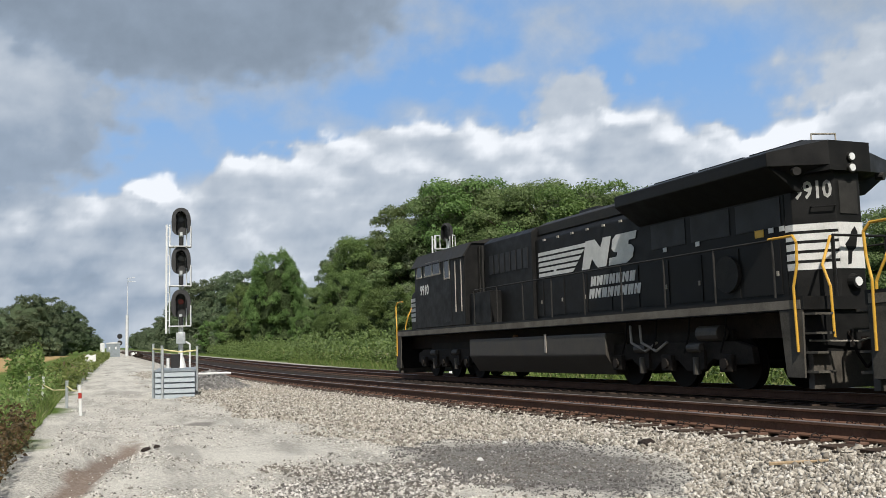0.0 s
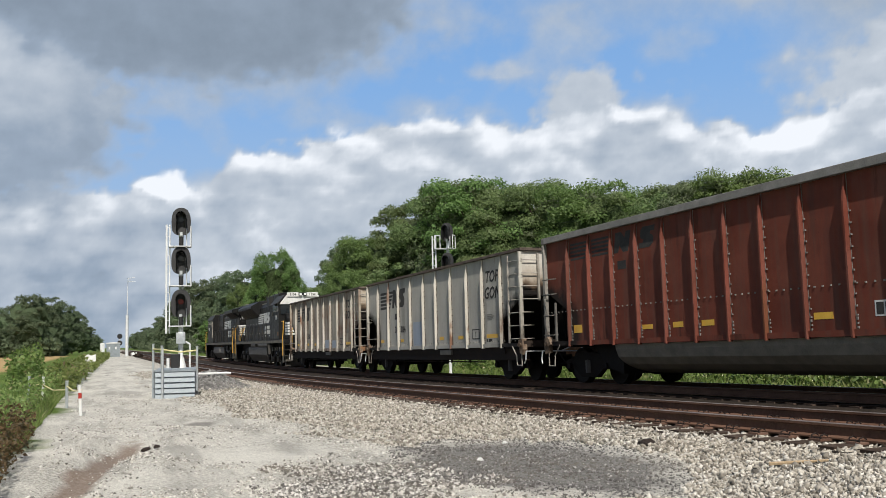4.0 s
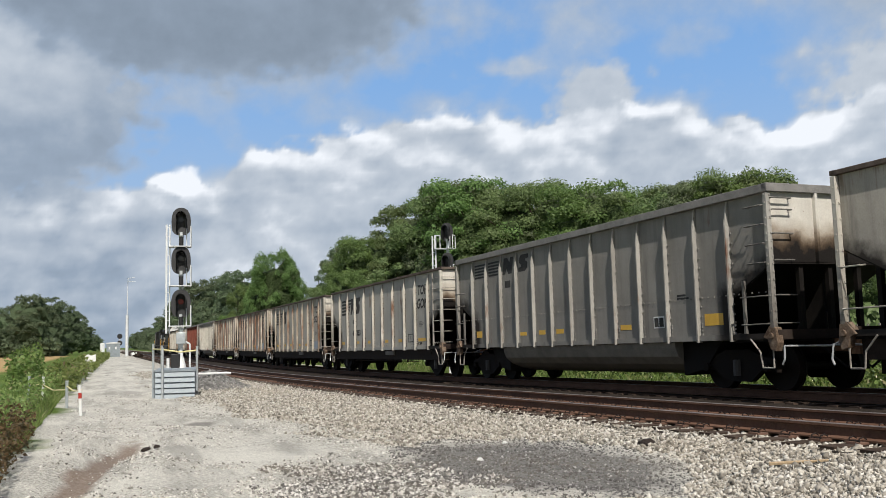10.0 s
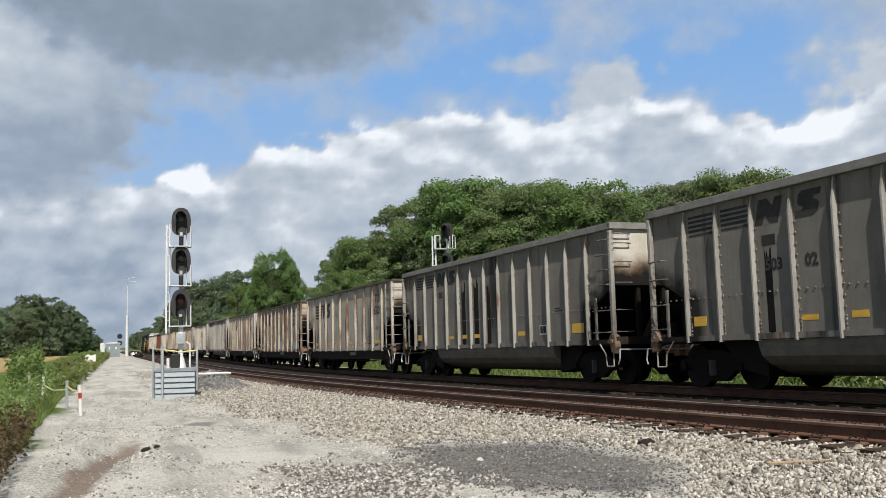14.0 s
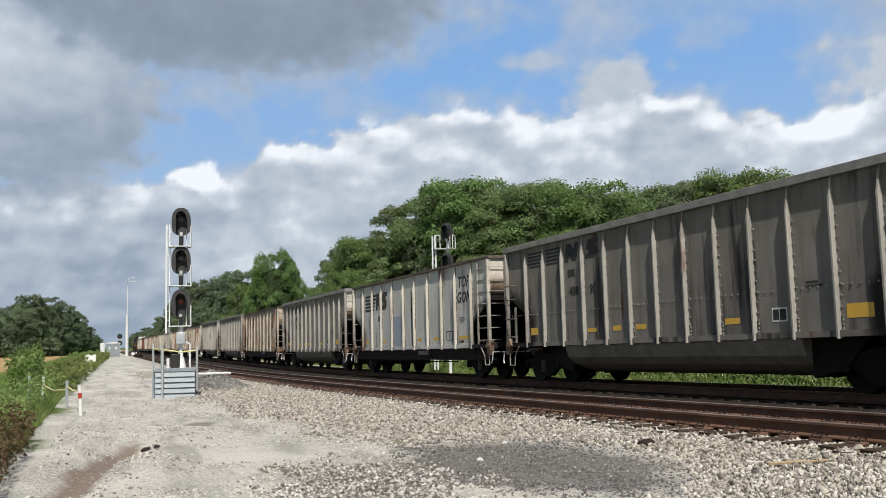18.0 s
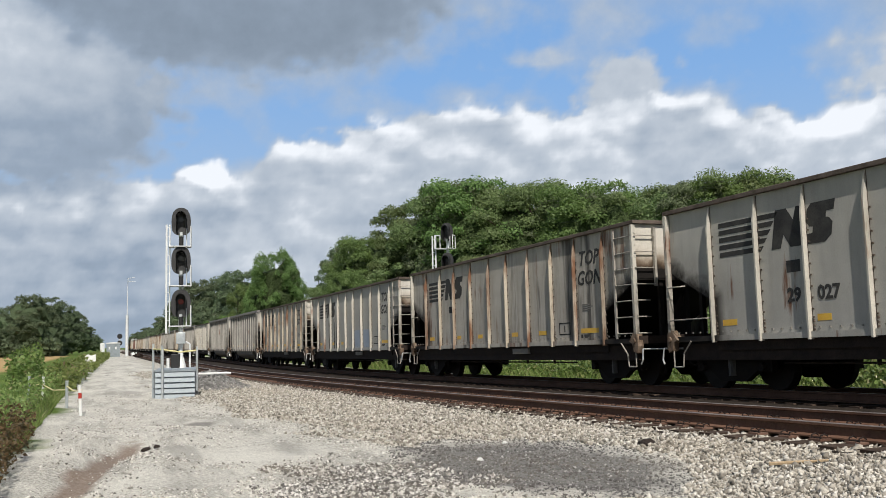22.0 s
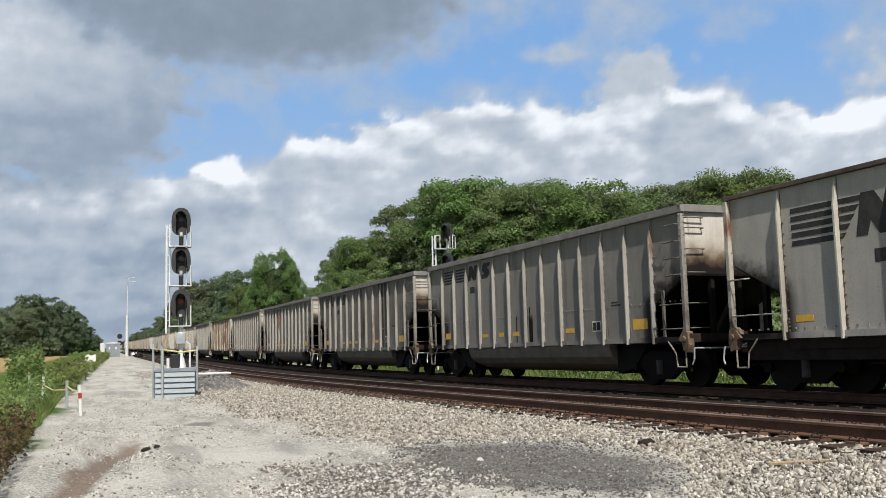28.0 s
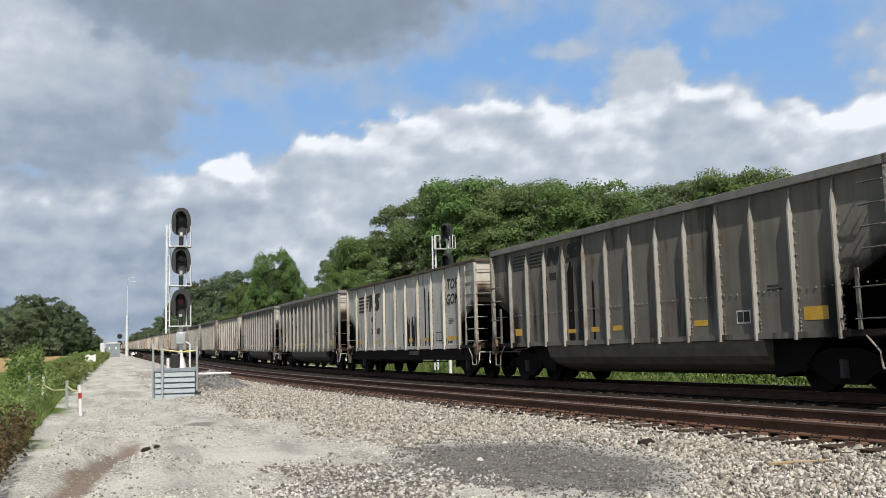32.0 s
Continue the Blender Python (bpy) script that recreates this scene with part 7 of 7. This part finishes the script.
def tree_model(seed, width, base, leaves, mat, label, lobes_n=70, leaf=0.0072, tuft=None, lobe=0.20, droop=0.8):
    """A tree one metre tall: tapered trunk, limbs and a crown of many boughs of leaves; it is set up at its true height."""
    rng = np.random.default_rng(seed)
    t = thing("tree", label, "tree", "trees along the line")
    wood = Shape()
    wood.rod((0, 0, -0.02), (0.01, 0, base + 0.15), 0.022, 8, 0.015).rod((0.01, 0, base + 0.15), (0.0, 0.01, 0.82), 0.015, 7, 0.004)
    part("trunk", wood, BARK, t)
    ph = rng.random(4) * math.tau

    def reach(a, h):
        q = min(max((h - base) / (1 - base), 0), 1)
        env = width * max(math.sin(math.pi * min(0.14 + 0.80 * q, 1)), 0.02) ** 0.6
        return env * (1 + 0.14 * math.sin(2 * a + ph[0] + 5 * h) + 0.12 * math.sin(3 * a + ph[1] - 7 * h) + 0.08 * math.sin(5 * a + ph[2] + 11 * h))

    centres, radii = [], []
    for k in range(lobes_n):
        h = base + 0.04 + (0.92 - base) * ((k + rng.random()) / lobes_n) ** 0.85
        a = k * 2.39996 + rng.normal() * 0.35
        r = reach(a, h) * (0.62 + 0.30 * rng.random())
        centres.append((r * math.cos(a), r * math.sin(a), h))
        radii.append(width * lobe * (0.65 + 0.75 * rng.random() ** 1.5))
    centres, radii = np.array(centres), np.array(radii)
    limbs = Shape()
    for c in centres[::4]:
        limbs.rod((0, 0, max(base * 0.8, c[2] - 0.2)), tuple(c), 0.008, 5, 0.002, False)
    part("branchwork", limbs, BARK, t)
    top = np.max(centres[:, 2] + radii * 0.8)
    centres[:, 2] = base * 0.3 + (centres[:, 2] - base * 0.3) * (1 - base * 0.3) / (top - base * 0.3)
    # the inside of the crown, its shade put in as a darker green
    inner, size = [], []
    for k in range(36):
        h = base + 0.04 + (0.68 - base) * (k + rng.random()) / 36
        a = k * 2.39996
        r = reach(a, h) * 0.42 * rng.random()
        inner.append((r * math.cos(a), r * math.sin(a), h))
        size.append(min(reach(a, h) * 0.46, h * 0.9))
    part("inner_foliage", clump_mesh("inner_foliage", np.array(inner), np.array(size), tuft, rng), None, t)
    pick = rng.choice(lobes_n, leaves, p=radii ** 2 / np.sum(radii ** 2))
    d = rng.normal(size=(leaves, 3))
    d /= np.linalg.norm(d, axis=1, keepdims=True)
    d[:, 2] = np.where(d[:, 2] < -0.25, -d[:, 2] * 0.6, d[:, 2])
    ragged = 0.70 + 0.42 * rng.random(leaves) ** 1.3
    at = centres[pick] + d * np.array([1.0, 1.0, droop]) * (radii[pick] * ragged)[:, None]
    at[:, 2] = np.maximum(at[:, 2], 0.01)
    part("crown", leaf_mesh("crown", at, d + np.array([0, -0.06, 0.10]), np.full(leaves, leaf), mat, rng, 0.55), None, t)
    return t


TREES = [tree_model(11, 0.37, 0.10, 42000, LEAF, "tall broad oak in full dark green leaf", 80, 0.0066, TUFT),
         tree_model(12, 0.31, 0.14, 38000, LEAF_PALE, "tall oak with a lumpy grey-green crown", 70, 0.0066, TUFT),
         tree_model(13, 0.40, 0.06, 42000, LEAF_BRIGHT, "broad bright green maple", 85, 0.0068, TUFT),
         tree_model(14, 0.34, 0.05, 40000, LEAF, "leafy green tree at the wood's edge", 75, 0.0068, TUFT)]
FAR_TREES = [tree_model(16, 0.38, 0.03, 14000, LEAF_HAZE, "distant dark green tree", 60, 0.0105, TUFT_HAZE, 0.22), tree_model(17, 0.33, 0.04, 13000, LEAF_HAZE, "distant green tree beside the line", 55, 0.0105, TUFT_HAZE, 0.22)]
FRONT = tree_model(15, 0.40, 0.06, 42000, LEAF_BRIGHT, "full round maple standing before the wood", 120, 0.0072, TUFT, 0.15, 1.3)
used = set()


def plant(model, x, y, h, wide=1.0, turn=None):
    z = ground_height(x, y) if y < 390 else -0.3
    m = pose(x, y, z, 0, 0, random.uniform(0, 360) if turn is None else turn)
    s = Matrix.Diagonal((h * wide, h * wide, h, 1))
    if model not in used:
        used.add(model)
        ob = model
    else:
        ob = copy_thing(model, Matrix())
    ob.matrix_basis = m @ s
    return ob


# the wood's edge, along its skyline: across, along, height
WOOD_EDGE = [(28, 865, 10), (28, 633, 14.5), (28, 470, 16.4), (28, 373, 19.3), (30, 332, 23), (30, 284, 21.3), (30, 246, 19.5), (32, 229, 20),
             (57, 222, 25.3), (48, 175, 22.0), (45.5, 161, 20.5), (50, 153, 25.4), (53, 145, 27.6), (54, 139, 27.6), (56, 135, 26.8), (58, 130, 25.9),
             (60.5, 125, 24.9), (62.5, 118, 23.0), (64.5, 112, 22.9), (64.5, 106, 21.3), (66, 98, 19.2), (67.5, 95, 20.8), (70, 93, 21.3), (73, 91, 20.8), (74.5, 84, 14.0), (76, 80, 9.0)]
for k, (x, y, h) in enumerate(WOOD_EDGE):
    plant(TREES[k % 4] if y < 200 else FAR_TREES[k % 2], x + random.uniform(-1, 1), y, h * 0.995, random.uniform(0.95, 1.2))
for x, y, h in ((60, 79, 15.5), (61, 73, 11.0), (62, 66, 7.5), (60, 58, 6.0), (60, 50, 6.0), (62, 42, 6.0)):
    plant(TREES[int(x + y) % 4], x, y, h, 1.1)
# a lower fringe in front of it
for k in range(17):
    y = 54 + k * 10.5 + random.uniform(-2, 2)
    x = 41 + max(0, 100 - y) * 0.30 + random.uniform(-2.5, 2.5)
    plant(TREES[(k * 3) % 4], x, y, random.uniform(9, 14) * (1.0 if y > 90 else 0.8), random.uniform(1.0, 1.3))
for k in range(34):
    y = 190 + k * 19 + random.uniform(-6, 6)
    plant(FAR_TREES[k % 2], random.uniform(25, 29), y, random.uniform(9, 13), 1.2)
# single trees before the wood
for x, y, h, w in ((24, 138, 15.3, 0.82), (23.5, 160, 12.0, 0.8), (25, 122, 6.0, 0.9), (27.6, 110, 10.3, 0.86), (26, 88, 7.0, 1.2), (30, 88, 6.5, 1.3), (22, 172, 7.0, 1.2), (22, 205, 7.0, 1.2), (24, 104, 5.0, 1.2)):
    plant(FRONT, x, y, h, w)
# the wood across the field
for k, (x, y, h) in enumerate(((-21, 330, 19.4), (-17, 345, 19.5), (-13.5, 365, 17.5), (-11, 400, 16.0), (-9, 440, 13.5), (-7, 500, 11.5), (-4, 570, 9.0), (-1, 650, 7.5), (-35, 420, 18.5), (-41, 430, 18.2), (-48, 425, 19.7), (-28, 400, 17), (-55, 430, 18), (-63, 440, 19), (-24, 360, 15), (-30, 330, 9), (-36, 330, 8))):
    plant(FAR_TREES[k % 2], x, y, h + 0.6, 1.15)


FLOWER = plain("cream flower heads", (0.55, 0.52, 0.36), (0.75, 0.72, 0.55), 0.8)


def brush(name, label, count, place, size, mat, seed):
    rng = np.random.default_rng(seed)
    at = place(rng, count)
    up = np.tile(np.array([0.0, -0.4, 0.6]), (len(at), 1))
    me = leaf_mesh(name, at, up, np.full(len(at), size), mat, rng, 0.8)
    return tagged(new(name, me), label, "brush", kind="stuff")


def strip(x0, x1, y0, y1, h0, h1, power=1.0, clump=0.5, lean=0.0):
    def place(rng, count):
        x = x0 + (x1 - x0) * rng.random(count)
        y = y0 + (y1 - y0) * rng.random(count) ** power
        x = x + lean * np.maximum(y - 28, 0)
        out = []
        for a, b, r in zip(x, y, rng.random(count)):
            g = 0.5 + 0.5 * noise.noise(Vector((a * clump, b * clump, 4))) + 0.25 * noise.noise(Vector((a * clump * 3, b * clump * 3, 8)))
            top = h0 + (h1 - h0) * max(g, 0)
            out.append((a, b, ground_height(a, b) + top * r ** 0.6))
        return np.array(out)
    return place


brush("trackside_brush", "bright green leafy brush beyond the far track", 52000, strip(17.6, 26, 12, 120, 0.0, 2.5, 1.5, 0.75), 0.085, WEED, 21)
brush("trackside_brush", "dark leafy saplings among the brush", 16000, strip(18.2, 24, 14, 100, -0.2, 3.0, 1.4, 0.55), 0.13, LEAF, 33)
brush("wild_flowers", "small cream flower heads over the brush", 1500, strip(17.0, 22, 12, 70, 0.7, 2.1, 1.3, 0.75), 0.035, FLOWER, 34)
brush("trackside_brush", "yellowing weeds standing over the brush", 9000, strip(16.8, 20, 12, 90, 0.3, 1.9, 1.5, 0.9), 0.05, WEED, 29)
brush("trackside_brush", "rounded bushes along the far track", 22000, strip(17.6, 22.5, 58, 175, 0.1, 3.6, 1.3, 0.22), 0.12, LEAF_BRIGHT, 30)
brush("trackside_brush", "tall shrubs at the wood's edge", 22000, strip(26, 40, 40, 240, 0.6, 4.5, 1.3, 0.16), 0.28, LEAF, 22)
brush("ditch_weeds", "rank green weeds in the ditch", 30000, strip(-6.5, -1.2, 9, 36, 0.05, 1.3, 1.5, 0.9), 0.034, WEED, 23)
brush("ditch_weeds", "reddish dry weeds in the ditch", 9000, strip(-2.6, -0.95, 9.5, 16.5, 0.05, 1.15, 1.0, 1.3), 0.028, WEED_RED, 24)
brush("verge_brush", "green shrubs along the field", 16000, strip(-3.4, -1.0, 34, 165, 0.05, 1.25, 1.2, 0.45, 0.018), 0.09, WEED, 25)
brush("field_shrub", "wispy shrub standing in the ditch", 2600, strip(-2.9, -1.9, 33, 36.5, 1.0, 2.6, 1.0, 0.7), 0.06, WEED, 26)
brush("wood_undergrowth", "dark undergrowth below the far wood", 16000, strip(-75, -12, 322, 372, 0.5, 8.0, 1.0, 0.08), 0.65, LEAF_HAZE, 27)
brush("wood_undergrowth", "undergrowth along the curve of the line", 16000, strip(21, 27, 170, 640, 0.5, 6.5, 1.6, 0.06), 0.40, LEAF_HAZE, 28)


def blades(name, label, count, place, height, mat, seed):
    """Upright grass blades: one bent, tapering triangle pair each."""
    rng = np.random.default_rng(seed)
    at = place(rng, count)
    n = len(at)
    a = rng.random(n) * math.tau
    side = np.stack([np.cos(a), np.sin(a), np.zeros(n)], 1) * 0.012
    lean = np.stack([rng.normal(size=n) * 0.22, rng.normal(size=n) * 0.22, np.ones(n)], 1)
    h = (height * (0.45 + 0.9 * rng.random(n)))[:, None]
    v = np.stack([at - side, at + side, at + lean * h * 0.6 + side * 0.6, at + lean * h + lean * np.array([0.35, 0.35, 0]) * h], 1)
    f = (np.tile(np.array([(0, 1, 2), (0, 2, 3)]), (n, 1, 1)) + 4 * np.arange(n)[:, None, None]).reshape(-1, 3)
    me = bpy.data.meshes.new(name)
    me.vertices.add(4 * n)
    me.vertices.foreach_set("co", v.reshape(-1).astype(np.float32))
    me.loops.add(3 * len(f))
    me.loops.foreach_set("vertex_index", f.reshape(-1).astype(np.int32))
    me.polygons.add(len(f))
    me.polygons.foreach_set("loop_start", np.arange(0, 3 * len(f), 3, dtype=np.int32))
    me.update(calc_edges=True)
    me.materials.append(mat)
    return tagged(new(name, me), label, "grass", kind="stuff")


def verge(x0, x1, y0, y1, power):
    def place(rng, count):
        x = x0 + (x1 - x0) * rng.random(count) ** 1.4
        y = y0 + (y1 - y0) * rng.random(count) ** power
        return np.array([(p, q, ground_height(p, q) - 0.02) for p, q in zip(x, y)])
    return place


GRASS = leaf_material("verge grass", [(0.0, (0.10, 0.14, 0.03)), (0.6, (0.17, 0.23, 0.055)), (1.0, (0.28, 0.27, 0.11))])
blades("verge_grass", "green and yellowing grass along the road's edge", 24000, verge(-1.1, -5.5, 15, 75, 1.5), 0.26, GRASS, 31)
blades("verge_grass", "sunlit grass beyond the far track", 16000, verge(16.6, 24, 12, 90, 1.4), 0.45, GRASS, 32)


def beyond_the_line():
    p = thing("fence_post", "weathered grey wooden post beyond the tracks", "post", at=pose(19.5, 76, -0.35))
    part("post", Shape().rod((0, 0, 0), (0.04, 0, 1.75), 0.11, 10, 0.09), plain("grey wood", (0.22, 0.20, 0.17), (0.40, 0.37, 0.32), 0.9), p)
    h = thing("shed", "small white shed half hidden by trees", "shed", at=pose(24.5, 150, -0.3))
    part("wall", Shape().box(-1.3, 1.3, -1.2, 1.2, 0, 2.0), WHITE_PAINT, h)
    part("roof", Shape().prism([(-1.5, 2.0), (1.5, 2.0), (0, 2.7)], "y", -1.3, 1.3), GALV_DULL, h)


beyond_the_line()
def motions():
    """The train rolls away along the far track; the clouds drift."""
    for ob, start, turn in moving:
        walk(ob, [(t, on_line(start + travelled(t)) @ pose(0, 0, 0, 0, 0, turn)) for t in range(33)])
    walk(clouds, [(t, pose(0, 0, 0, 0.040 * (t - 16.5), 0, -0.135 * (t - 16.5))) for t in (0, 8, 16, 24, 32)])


motions()
